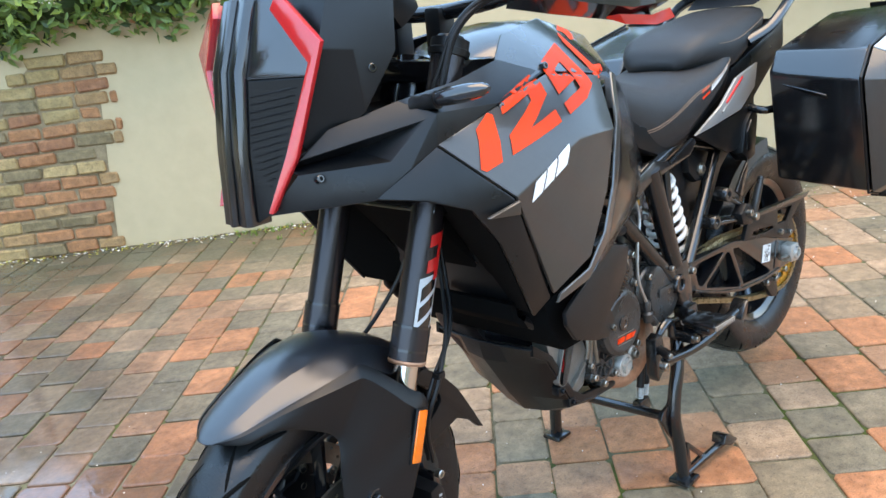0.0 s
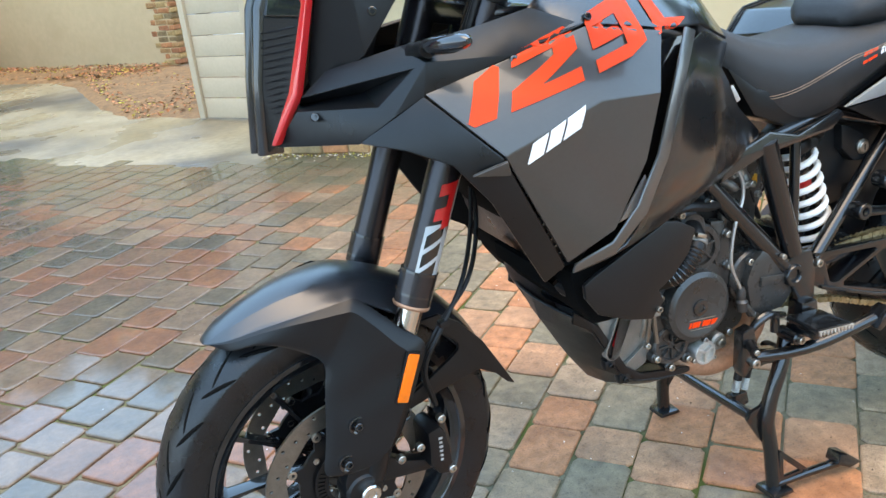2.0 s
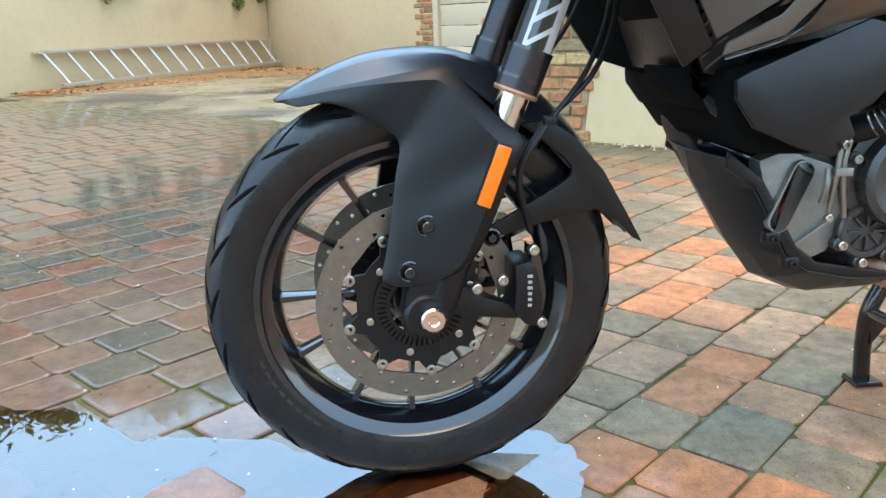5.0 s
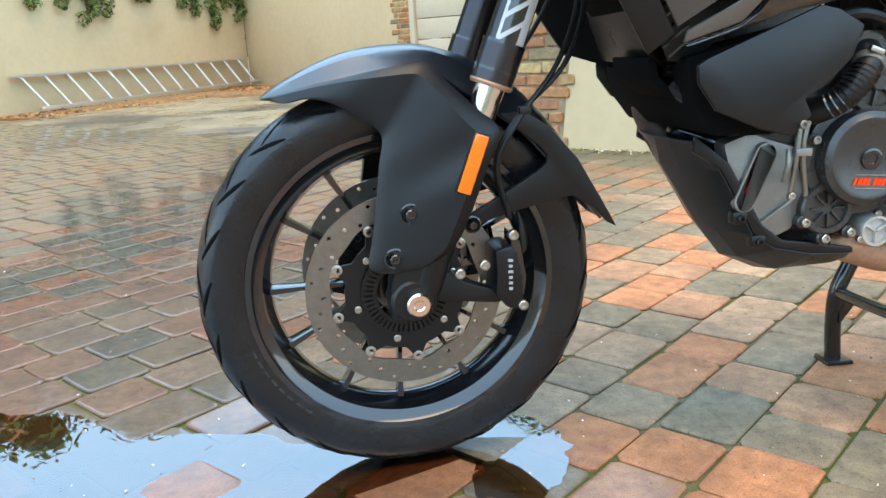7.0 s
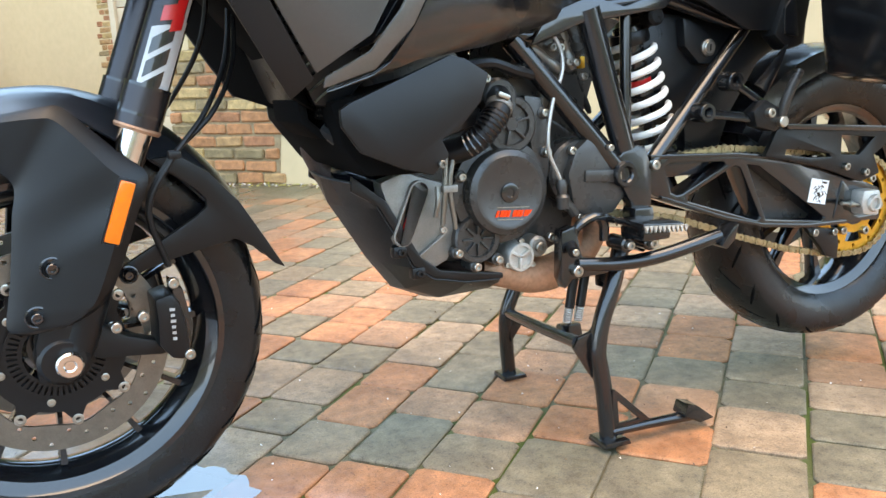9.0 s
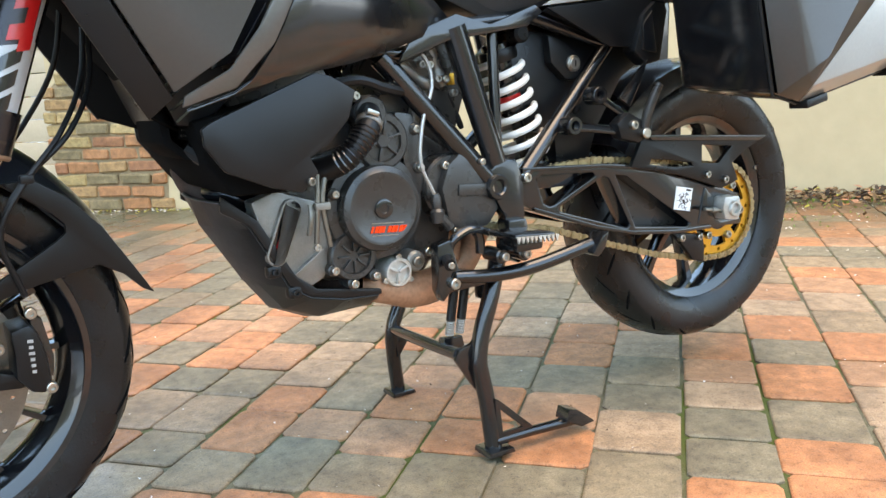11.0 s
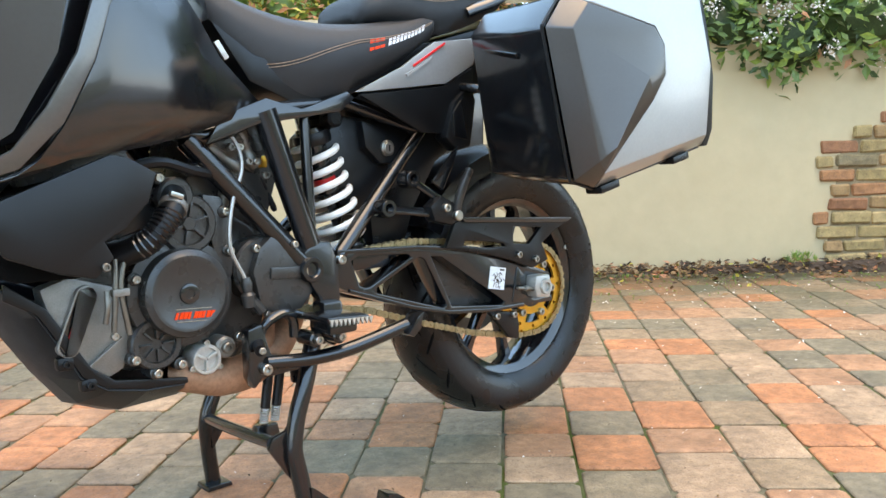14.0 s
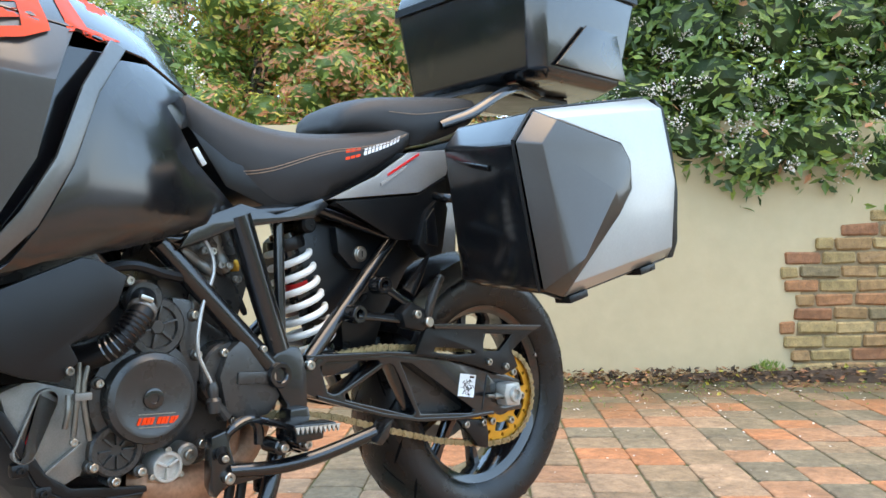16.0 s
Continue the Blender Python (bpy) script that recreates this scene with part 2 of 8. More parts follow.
PAVE = [(0.0, (0.441, 0.165, 0.073)), (0.22, (0.37, 0.177, 0.095)), (0.4, (0.275, 0.177, 0.105)), (0.53, (0.217, 0.157, 0.097)), (0.68, (0.182, 0.142, 0.091)), (0.84, (0.342, 0.212, 0.13))]
BRICK = [(0.0, (0.426, 0.166, 0.069)), (0.24, (0.381, 0.198, 0.084)), (0.42, (0.392, 0.244, 0.101)), (0.58, (0.358, 0.133, 0.06)), (0.76, (0.235, 0.156, 0.076)), (0.9, (0.448, 0.276, 0.12))]
M = {
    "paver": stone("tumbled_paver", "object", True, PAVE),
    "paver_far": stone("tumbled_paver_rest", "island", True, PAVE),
    "brick": stone("old_brick", "object", False, BRICK),
    "joint": mat("sandy_joint", (0.13, 0.115, 0.075), 0.95, grain=0.4, scale=30, bump=0.8, bump_scale=300, spots=((0.065, 0.085, 0.022), 2.0, 0.47), spec=0.2),
    "concrete": mat("damp_concrete", (0.24, 0.192, 0.122), 0.34, grain=0.25, scale=2.0, rough_var=0.26, bump=0.25, bump_scale=120, spots=((0.075, 0.064, 0.050), 0.45, 0.47)),
    "ground": mat("wet_ground", (0.12, 0.10, 0.075), 0.6, grain=0.3, scale=1.5, rough_var=0.1, bump=0.2),
    "litter": mat("leaf_litter", (0.20, 0.105, 0.045), 0.85, grain=0.6, scale=14, bump=1.0, bump_scale=60),
    "soil": mat("dark_soil", (0.06, 0.035, 0.022), 0.95, grain=0.5, scale=25, bump=1.0, bump_scale=90),
    "plaster": mat("cream_render", (0.555, 0.402, 0.238), 0.85, grain=0.05, scale=1.3, bump=0.35, bump_scale=35, spots=((0.500, 0.357, 0.205), 0.8, 0.60)),
    "mortar": mat("old_mortar", (0.29, 0.195, 0.110), 0.95, grain=0.3, scale=30, bump=1.0, bump_scale=120),
    "gate": mat("stone_grey_paint", (0.50, 0.390, 0.275), 0.55, grain=0.05, scale=5, bump=0.1),
    "black": mat("black_textured_plastic", (0.0045, 0.0052, 0.0060), 0.33, grain=0.08, scale=20, bump=0.10, bump_scale=1400, rough_var=0.06, spec=0.34),
    "satin": mat("satin_black_plastic", (0.0045, 0.0052, 0.0062), 0.30, grain=0.08, scale=12, bump=0.04, bump_scale=1600, rough_var=0.05, spec=0.16, coat=1.0, coat_rough=0.14, coat_ior=1.68),
    "fender": mat("matt_black_mudguard", (0.009, 0.012, 0.016), 0.34, grain=0.08, scale=14, bump=0.05, bump_scale=1500, rough_var=0.05, spec=0.5, coat=0.6, coat_rough=0.26, coat_ior=1.6),
    "graphite": mat("graphite_lacquer", (0.046, 0.042, 0.038), 0.42, metal=0.3, grain=0.05, scale=18, coat=0.6, rough_var=0.04, coat_rough=0.12, coat_ior=1.5),
    # graphite made lighter: an edge highlight put into the colour
    "gunmetal": mat("lit_graphite_lacquer", (0.115, 0.115, 0.112), 0.30, metal=0.7, grain=0.05, scale=20, coat=0.6),
    "silver": mat("silver_lacquer", (0.37, 0.38, 0.372), 0.32, metal=0.45, grain=0.04, scale=20, coat=0.5),
    "gloss": mat("gloss_black", (0.006, 0.0066, 0.0076), 0.16, grain=0.05, scale=14, spec=0.45, coat=0.8, coat_rough=0.05),
    "lens": mat("smoked_lens", (0.012, 0.013, 0.015), 0.05, grain=0.05, scale=10, coat=1.0),
    "insert": mat("hatched_black_insert", (0.0045, 0.0048, 0.0055), 0.22, grain=0.1, scale=60, spec=0.2, bump=0.1, bump_scale=900),
    "frame": mat("powder_coated_steel", (0.005, 0.0056, 0.0064), 0.20, grain=0.08, scale=40, bump=0.05, bump_scale=900, spec=0.5, coat=0.5, coat_rough=0.07),
    "engine": mat("dark_cast_alloy", (0.060, 0.059, 0.057), 0.30, metal=0.6, grain=0.12, scale=60, bump=0.15, bump_scale=700, rough_var=0.06),
    "cast": mat("cast_alloy", (0.235, 0.222, 0.20), 0.42, metal=0.6, grain=0.15, scale=50, bump=0.25, bump_scale=500),
    "chrome": mat("polished_steel", (0.62, 0.60, 0.57), 0.15, metal=1.0, grain=0.08, scale=60),
    "steel": mat("brushed_disc_steel", (0.215, 0.198, 0.172), 0.36, metal=0.9, grain=0.15, scale=70, bump=0.1, bump_scale=600),
    "bolt": mat("zinc_bolt", (0.45, 0.43, 0.39), 0.3, metal=1.0, grain=0.1, scale=90),
    "anod": mat("dark_anodised_fork", (0.045, 0.040, 0.042), 0.25, metal=0.7, grain=0.05, scale=30),
    "rubber": mat("tyre_rubber", (0.0050, 0.0054, 0.0060), 0.34, grain=0.25, scale=30, bump=0.15, bump_scale=500, rough_var=0.12, spec=0.2),
    "tread": mat("wet_tyre_tread", (0.0062, 0.0066, 0.0072), 0.30, grain=0.3, scale=22, bump=0.28, bump_scale=260, rough_var=0.18, spec=0.42),
    # near-black and matt: the shade of grooves and hollows put into the colour
    "groove": mat("recess_black", (0.004, 0.004, 0.004), 0.9, grain=0.1, spec=0.05),
    "seat": mat("seat_vinyl", (0.013, 0.0133, 0.0140), 0.52, grain=0.1, scale=40, bump=0.3, bump_scale=1800),
    "orange": mat("orange_film", (0.90, 0.046, 0.006), 0.50, grain=0.04, scale=20, spec=0.25),
    "red": mat("red_film", (0.75, 0.02, 0.02), 0.3, grain=0.04, scale=20, coat=0.4),
    "white": mat("white_film", (0.80, 0.80, 0.78), 0.4, grain=0.02, scale=30),
    "grey_film": mat("grey_film", (0.30, 0.30, 0.29), 0.35, grain=0.04, scale=30, coat=0.3),
    "pale": mat("pale_grey_film", (0.48, 0.48, 0.47), 0.4, grain=0.04, scale=30, coat=0.2),
    "amber": mat("amber_reflector", (0.92, 0.15, 0.006), 0.18, grain=0.12, scale=120, coat=1.0),
    "led": mat("red_film_strip", (0.62, 0.020, 0.022), 0.15, grain=0.05, scale=20, coat=0.8),
    "spring": mat("white_coated_spring", (0.78, 0.77, 0.73), 0.35, grain=0.04, scale=30),
    "gold": mat("gold_anodised_alloy", (0.78, 0.36, 0.05), 0.35, metal=0.7, grain=0.06, scale=40),
    "chain": mat("oiled_chain_steel", (0.40, 0.30, 0.17), 0.38, metal=0.85, grain=0.25, scale=120),
    "copper": mat("heat_tinted_pipe", (0.46, 0.235, 0.145), 0.52, metal=0.45, grain=0.2, scale=14, bump=0.1, spots=((0.20, 0.07, 0.03), 9.0, 0.55)),
    "rust": mat("rusty_pipe", (0.10, 0.055, 0.042), 0.6, metal=0.3, grain=0.3, scale=40, bump=0.2),
    "hose": mat("rubber_hose", (0.006, 0.0064, 0.0070), 0.42, grain=0.1, scale=30, spec=0.3),
    "braid": mat("steel_line", (0.40, 0.39, 0.37), 0.35, metal=0.8, grain=0.2, scale=300),
    "alu": mat("dull_aluminium", (0.52, 0.50, 0.46), 0.45, metal=0.7, grain=0.12, scale=25),
    "flower": mat("white_blossom", (0.75, 0.66, 0.58), 0.6, grain=0.2, scale=30),
    "bark": mat("bark", (0.09, 0.065, 0.045), 0.9, grain=0.3, scale=20, bump=1.0, bump_scale=60),
}


def leaf_mat(name, color, rough):
    """A leaf that lets part of the daylight through."""
    m = mat(name, color, rough, grain=0.4, scale=8)
    t = m.node_tree
    b, out = t.nodes["Principled BSDF"], t.nodes["Material Output"]
    thin, mix = t.nodes.new("ShaderNodeBsdfTranslucent"), t.nodes.new("ShaderNodeMixShader")
    thin.inputs[0].default_value = (*[min(1.0, c * 1.5) for c in color], 1)
    mix.inputs[0].default_value = 0.38
    t.links.new(b.outputs[0], mix.inputs[1])
    t.links.new(thin.outputs[0], mix.inputs[2])
    t.links.new(mix.outputs[0], out.inputs[0])
    return m


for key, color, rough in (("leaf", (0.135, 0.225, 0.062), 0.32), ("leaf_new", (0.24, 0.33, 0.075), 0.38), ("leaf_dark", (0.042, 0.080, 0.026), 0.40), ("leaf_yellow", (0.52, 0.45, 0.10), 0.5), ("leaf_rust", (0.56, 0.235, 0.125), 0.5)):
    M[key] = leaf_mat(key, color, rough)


def water_mat():
    m = bpy.data.materials.new("rain_water")
    m.use_nodes = True
    t = m.node_tree
    t.nodes.remove(t.nodes["Principled BSDF"])
    clear, gloss, mix, fres = (t.nodes.new(k) for k in ("ShaderNodeBsdfTransparent", "ShaderNodeBsdfGlossy", "ShaderNodeMixShader", "ShaderNodeFresnel"))
    clear.inputs[0].default_value = (0.42, 0.40, 0.37, 1)
    gloss.inputs["Roughness"].default_value = 0.012
    fres.inputs["IOR"].default_value = 3.0
    wave, bp, pos = t.nodes.new("ShaderNodeTexNoise"), t.nodes.new("ShaderNodeBump"), t.nodes.new("ShaderNodeNewGeometry")
    wave.inputs["Scale"].default_value = 6
    bp.inputs["Strength"].default_value, bp.inputs["Distance"].default_value = 0.05, 0.002
    t.links.new(pos.outputs["Position"], wave.inputs["Vector"])
    t.links.new(wave.outputs[0], bp.inputs["Height"])
    t.links.new(bp.outputs[0], gloss.inputs["Normal"])
    for a, k in ((fres, 0), (clear, 1), (gloss, 2)):
        t.links.new(a.outputs[0], mix.inputs[k])
    t.links.new(mix.outputs[0], t.nodes["Material Output"].inputs[0])
    return m


M["water"] = water_mat()


# ---- mesh tools ----
def link(name, bm, material, parent=None, label="", smooth=35):
    """Link a bmesh as one mesh object, smooth but for its sharp edges, under a thing or a part."""
    bmesh.ops.recalc_face_normals(bm, faces=bm.faces)
    for e in bm.edges:
        e.smooth = len(e.link_faces) == 2 and e.calc_face_angle(0) < radians(smooth)
    for f in bm.faces:
        f.smooth = True
    me = bpy.data.meshes.new(name)
    bm.to_mesh(me)
    bm.free()
    for m in material if isinstance(material, (list, tuple)) else (material,):
        me.materials.append(m)
    ob = new(name, me)
    if parent:
        ob.parent = parent
    if label:
        ob["label"] = label
    return ob


part = link


def thing(name, label, category, group="", kind="", at=(0, 0, 0)):
    ob = new(name)
    ob.location = at
    ob.empty_display_size = 0.05
    return tagged(ob, label, category, group, kind)


def soften(bm, width, segments=2, angle=25):
    es = [e for e in bm.edges if len(e.link_faces) == 2 and e.calc_face_angle(0) > radians(angle)]
    if es and width > 0:
        bmesh.ops.bevel(bm, geom=es, offset=width, segments=segments, profile=0.6, affect="EDGES", clamp_overlap=True)
    return bm


def box(cx, cy, cz, sx, sy, sz, bev=0.004, m=None):
    bm = bmesh.new()
    bmesh.ops.create_cube(bm, size=1.0, matrix=Matrix.Translation((cx, cy, cz)) @ (m or Matrix()) @ Matrix.Diagonal((sx, sy, sz, 1)))
    return soften(bm, bev)


def prism(outline, y0, y1, bev=0.004, holes=(), seg=2):
    """A plate with an outline in x and z, from y0 to y1, with round or polygonal openings."""
    bm = bmesh.new()
    loops = []
    for ring in (outline, *holes):
        vs = [bm.verts.new((x, y0, z)) for x, z in ring]
        loops += [bm.edges.new((vs[k], vs[(k + 1) % len(vs)])) for k in range(len(vs))]
    bmesh.ops.triangle_fill(bm, use_beauty=True, use_dissolve=False, edges=loops)
    bmesh.ops.dissolve_limit(bm, angle_limit=0.01, verts=bm.verts, edges=bm.edges)
    got = bmesh.ops.extrude_face_region(bm, geom=list(bm.faces))
    bmesh.ops.translate(bm, vec=(0, y1 - y0, 0), verts=[g for g in got["geom"] if isinstance(g, bmesh.types.BMVert)])
    bmesh.ops.recalc_face_normals(bm, faces=bm.faces)
    return soften(bm, bev, seg, 40)


def sheet(verts, faces, thick=0.006, bev=0.004, seg=2, cuts=0):
    """A creased panel: corner points, faces over them, given thickness away from its outer side, with rounded edges."""
    bm = bmesh.new()
    vs = [bm.verts.new(v) for v in verts]
    for f in faces:
        bm.faces.new([vs[k] for k in f])
    bmesh.ops.recalc_face_normals(bm, faces=bm.faces)
    bm.normal_update()
    if cuts:
        bmesh.ops.subdivide_edges(bm, edges=list(bm.edges), cuts=cuts, use_grid_fill=True, smooth=0.6)
        bm.normal_update()
    if sum(f.normal.y * f.calc_area() for f in bm.faces) * (sum(v.co.y for v in bm.verts) / len(bm.verts) - 0.03) < 0:
        bmesh.ops.reverse_faces(bm, faces=bm.faces)
        bm.normal_update()
    got = bmesh.ops.extrude_face_region(bm, geom=list(bm.faces))
    moved = [g for g in got["geom"] if isinstance(g, bmesh.types.BMVert)]
    norms = {v: v.normal.copy() for v in moved}
    for v in moved:
        v.co += norms[v] * thick
    bmesh.ops.recalc_face_normals(bm, faces=bm.faces)
    return soften(bm, bev, seg, 22)


def lathe(profile, cx, cz, seg=64, closed=True, start=0.0, sweep=2 * math.pi):
    """Turn a profile of (radius, y) round the axle line through (cx, cz)."""
    bm = bmesh.new()
    full = sweep > 6.28
    n = seg if full else seg + 1
    rings = []
    for k in range(n):
        a = start + sweep * k / seg
        rings.append([bm.verts.new((cx + r * math.cos(a), y, cz + r * math.sin(a))) for r, y in profile])
    p = len(profile)
    for k in range(seg):
        a, b = rings[k], rings[(k + 1) % n]
        for j in range(p if closed else p - 1):
            quad = [a[j], a[(j + 1) % p], b[(j + 1) % p], b[j]]
            bm.faces.new(quad)
    if not full and closed:
        bm.faces.new(rings[0])
        bm.faces.new(rings[-1][::-1])
    bmesh.ops.remove_doubles(bm, verts=bm.verts, dist=1e-6)
    return bm


def spline(points, per=8):
    """Catmull-Rom points through the given ones."""
    p = [Vector(v) for v in points]
    p = [2 * p[0] - p[1]] + p + [2 * p[-1] - p[-2]]
    out = []
    for k in range(1, len(p) - 2):
        for j in range(per):
            u = j / per
            a, b, c, d = p[k - 1:k + 3]
            out.append(0.5 * ((2 * b) + (c - a) * u + (2 * a - 5 * b + 4 * c - d) * u * u + (3 * b - a - 3 * c + d) * u ** 3))
    return out + [p[-2]]


def tube(points, radius, seg=12, smooth=0, caps=True, bm=None, flat=1.0):
    """A round bar along points; radius may be a list. smooth: steps between points."""
    pts = spline(points, smooth) if smooth else [Vector(v) for v in points]
    n = len(pts)
    rad = [radius] * n if isinstance(radius, (int, float)) else [float(np.interp(k / (n - 1), np.linspace(0, 1, len(radius)), radius)) for k in range(n)]
    bm = bm or bmesh.new()
    rings, side = [], None
    for k, q in enumerate(pts):
        d = (pts[min(k + 1, n - 1)] - pts[max(k - 1, 0)]).normalized()
        if side is None:
            side = d.orthogonal().normalized()
        side = (side - d * side.dot(d)).normalized()
        up = d.cross(side)
        rings.append([bm.verts.new(q + rad[k] * (math.cos(a) * side + flat * math.sin(a) * up)) for a in (2 * math.pi * j / seg for j in range(seg))])
    for a, b in zip(rings, rings[1:]):
        for j in range(seg):
            bm.faces.new((a[j], a[(j + 1) % seg], b[(j + 1) % seg], b[j]))
    if caps:
        bm.faces.new(rings[0][::-1])
        bm.faces.new(rings[-1])
    return bm


def loft(sections, closed_ends=True, loop=True):
    """Skin a list of equal rings of points."""
    bm = bmesh.new()
    rings = [[bm.verts.new(v) for v in ring] for ring in sections]
    m = len(rings[0])
    for a, b in zip(rings, rings[1:]):
        for j in range(m if loop else m - 1):
            bm.faces.new((a[j], a[(j + 1) % m], b[(j + 1) % m], b[j]))
    if closed_ends:
        bm.faces.new(rings[0][::-1])
        bm.faces.new(rings[-1])
    bmesh.ops.recalc_face_normals(bm, faces=bm.faces)
    return bm


def disc_y(cx, cz, r, y0, y1, bev=0.002, seg=32):
    """A round boss along y, outer face at y0."""
    s = 1 if y1 > y0 else -1
    return lathe([(0, y0), (r - bev, y0), (r, y0 + s * bev), (r, y1), (0, y1)], cx, cz, seg, closed=False)


def circle(cx, cz, r, n=24, start=0.0):
    return [(cx + r * math.cos(start + 2 * math.pi * k / n), cz + r * math.sin(start + 2 * math.pi * k / n)) for k in range(n)]


# ---- the yard ----
WALL0, ALONG, OUT = Vector((0.47, 4.125, 0)), Vector((0.766, -0.6428, 0)), Vector((-0.6428, -0.766, 0))


def wall_at(s, off, z):
    """A place s metres along the boundary wall, off metres in front of it, at height z."""
    return WALL0 + ALONG * s + OUT * off + Vector((0, 0, z))


def wall_box(s0, s1, o0, o1, z0, z1, bev=0.0):
    bm = bmesh.new()
    vs = [bm.verts.new(wall_at(s, o, z)) for s in (s0, s1) for o in (o0, o1) for z in (z0, z1)]
    for f in ((0, 1, 3, 2), (4, 6, 7, 5), (0, 4, 5, 1), (2, 3, 7, 6), (0, 2, 6, 4), (1, 5, 7, 3)):
        bm.faces.new([vs[k] for k in f])
    return soften(bm, bev)


def flat(points, z0, z1, bev=0.0):
    bm = bmesh.new()
    f = bm.faces.new([bm.verts.new((x, y, z0)) for x, y in points])
    got = bmesh.ops.extrude_face_region(bm, geom=[f])
    bmesh.ops.translate(bm, vec=(0, 0, z1 - z0), verts=[g for g in got["geom"] if isinstance(g, bmesh.types.BMVert)])
    return soften(bm, bev)


# ground to the horizon, concrete path, bedding under the pavers
tagged(link("ground", flat([(-400, -400), (400, -400), (400, 400), (-400, 400)], -0.30, -0.05), M["ground"]), "wet dark ground reaching away past the yard", "ground", kind="structure")
U, V = Vector((0.7193, -0.6947, 0)), Vector((0.6947, 0.7193, 0))


def uv(u, v, z=0.0):
    return U * u + V * v + Vector((0, 0, z))


bed = [uv(u, v) for u, v in ((-9.5, -4.5), (6.5, -4.5), (6.5, 3.79), (-9.5, 3.79))]
tagged(link("paving_bed", flat([(p.x, p.y) for p in bed], -0.05, -0.007), M["joint"]), "sandy mossy joints between the paving blocks", "paving", kind="structure")
slab = [uv(u, v) for u, v in ((-17.0, 2.94), (-2.46, 2.94), (-2.46, 12.5), (-17.0, 12.5))]
tagged(link("concrete_path", flat([(p.x, p.y) for p in slab], -0.05, -0.004, 0.003), M["concrete"]), "damp pale concrete path beyond the paving", "path", kind="structure")

# boundary wall: rendered core
wall_ob = tagged(link("wall_boundary", wall_box(0.0, 11.0, 0.0, -0.22, -0.05, 1.40, 0.012), M["plaster"]), "cream rendered garden wall, render broken off to bare brick", "wall", kind="structure")
# plain low wall, unseen, added on the near side to shape light and reflections
tagged(link("wall_near", flat([(-12, -12.2), (16, -12.2), (16, -12.0), (-12, -12.0)], -0.05, 2.4), M["plaster"]), "unseen plain rendered wall added to shape light and reflections", "wall", kind="structure")
back_c = Vector((-2.72, 13.9, 0))
back_l = Vector((-9.03, 2.76, 0))
BACK, FRONT = Vector((0.665, -0.747, 0)), Vector((-0.747, -0.665, 0))


def long_wall(name, a, b, h, th, label):
    d = (b - a).normalized()
    n = Vector((-d.y, d.x, 0))
    pts = [a, b, b + n * th, a + n * th]
    return tagged(link(name, flat([(p.x, p.y) for p in pts], -0.05, h, 0.01), M["plaster"]), label, "wall", kind="structure")


long_wall("wall_far_left", back_l, back_c, 1.95, 0.22, "cream rendered wall with ivy hanging over its top")
back_end = back_c + BACK * 4.42
wall_back = long_wall("wall_far_back", back_c, back_end, 2.6, 0.22, "cream rendered back wall beyond the gravel bed")

# bricks where the render has fallen away
brng = random.Random(11)
BL, BH, BJ = 0.215, 0.065, 0.011


def brick_mesh(l, h, d):
    bm = bmesh.new()
    bmesh.ops.create_cube(bm, size=1.0, matrix=Matrix.Diagonal((l, d, h, 1)))
    for v in bm.verts:
        v.co += Vector((brng.uniform(-0.006, 0.006), brng.uniform(-0.007, 0.007), brng.uniform(-0.005, 0.005)))
    soften(bm, 0.009, 1)
    me = bpy.data.meshes.new("brick")
    bm.to_mesh(me)
    bm.free()
    me.materials.append(M["brick"])
    return me


def brick_patch(parent, z0, rows, left, right, origin=None, depth=0.10, face=0.018):
    d, n = (ALONG, OUT) if origin is None else (BACK, FRONT)
    face_turn = Matrix(((d.x, n.x, 0, 0), (d.y, n.y, 0, 0), (0, 0, 1, 0), (0, 0, 0, 1)))
    for r in range(rows):
        z = z0 + (BH + BJ) * (r + 0.5)
        a, b = left(z), right(z)
        s = a
        first = True
        while s < b - 0.03:
            l = BL if not (first and r % 2) else 0.102
            first = False
            l = min(l * brng.uniform(0.88, 1.08), max(0.05, b - s))
            ob = new("brick", brick_mesh(l - BJ, BH, depth))
            ob.parent = parent
            off = face - depth / 2 + brng.uniform(-0.005, 0.006)
            base = wall_at(s + l / 2, off, z) if origin is None else origin + d * (s + l / 2) + n * off + Vector((0, 0, z))
            ob.matrix_basis = Matrix.Translation(base) @ face_turn @ Matrix.Rotation(brng.uniform(-0.03, 0.03), 4, "Y")
            s += l


def left_low(z):
    return -0.05 + brng.uniform(-0.02, 0.02) if z < 0.74 else -0.05 + (z - 0.74) * 1.35 + brng.uniform(-0.03, 0.03)


def left_high(z):
    return 0.74 + 0.17 * max(0, z - 0.2) + brng.uniform(-0.07, 0.07)


def right_low(z):
    return 5.36 + brng.uniform(-0.05, 0.07) if z < 0.66 else 5.40 + (z - 0.66) * 2.1 + brng.uniform(-0.04, 0.04)


def mortar_bed(name, pts, off):
    """Recessed mortar behind a patch of bare brick."""
    bm = bmesh.new()
    f = bm.faces.new([bm.verts.new(wall_at(s, off, z)) for s, z in pts])
    got = bmesh.ops.extrude_face_region(bm, geom=[f])
    bmesh.ops.translate(bm, vec=OUT * -0.06, verts=[g for g in got["geom"] if isinstance(g, bmesh.types.BMVert)])
    ob = link(name, bm, M["mortar"])
    ob.parent = wall_ob
    return ob


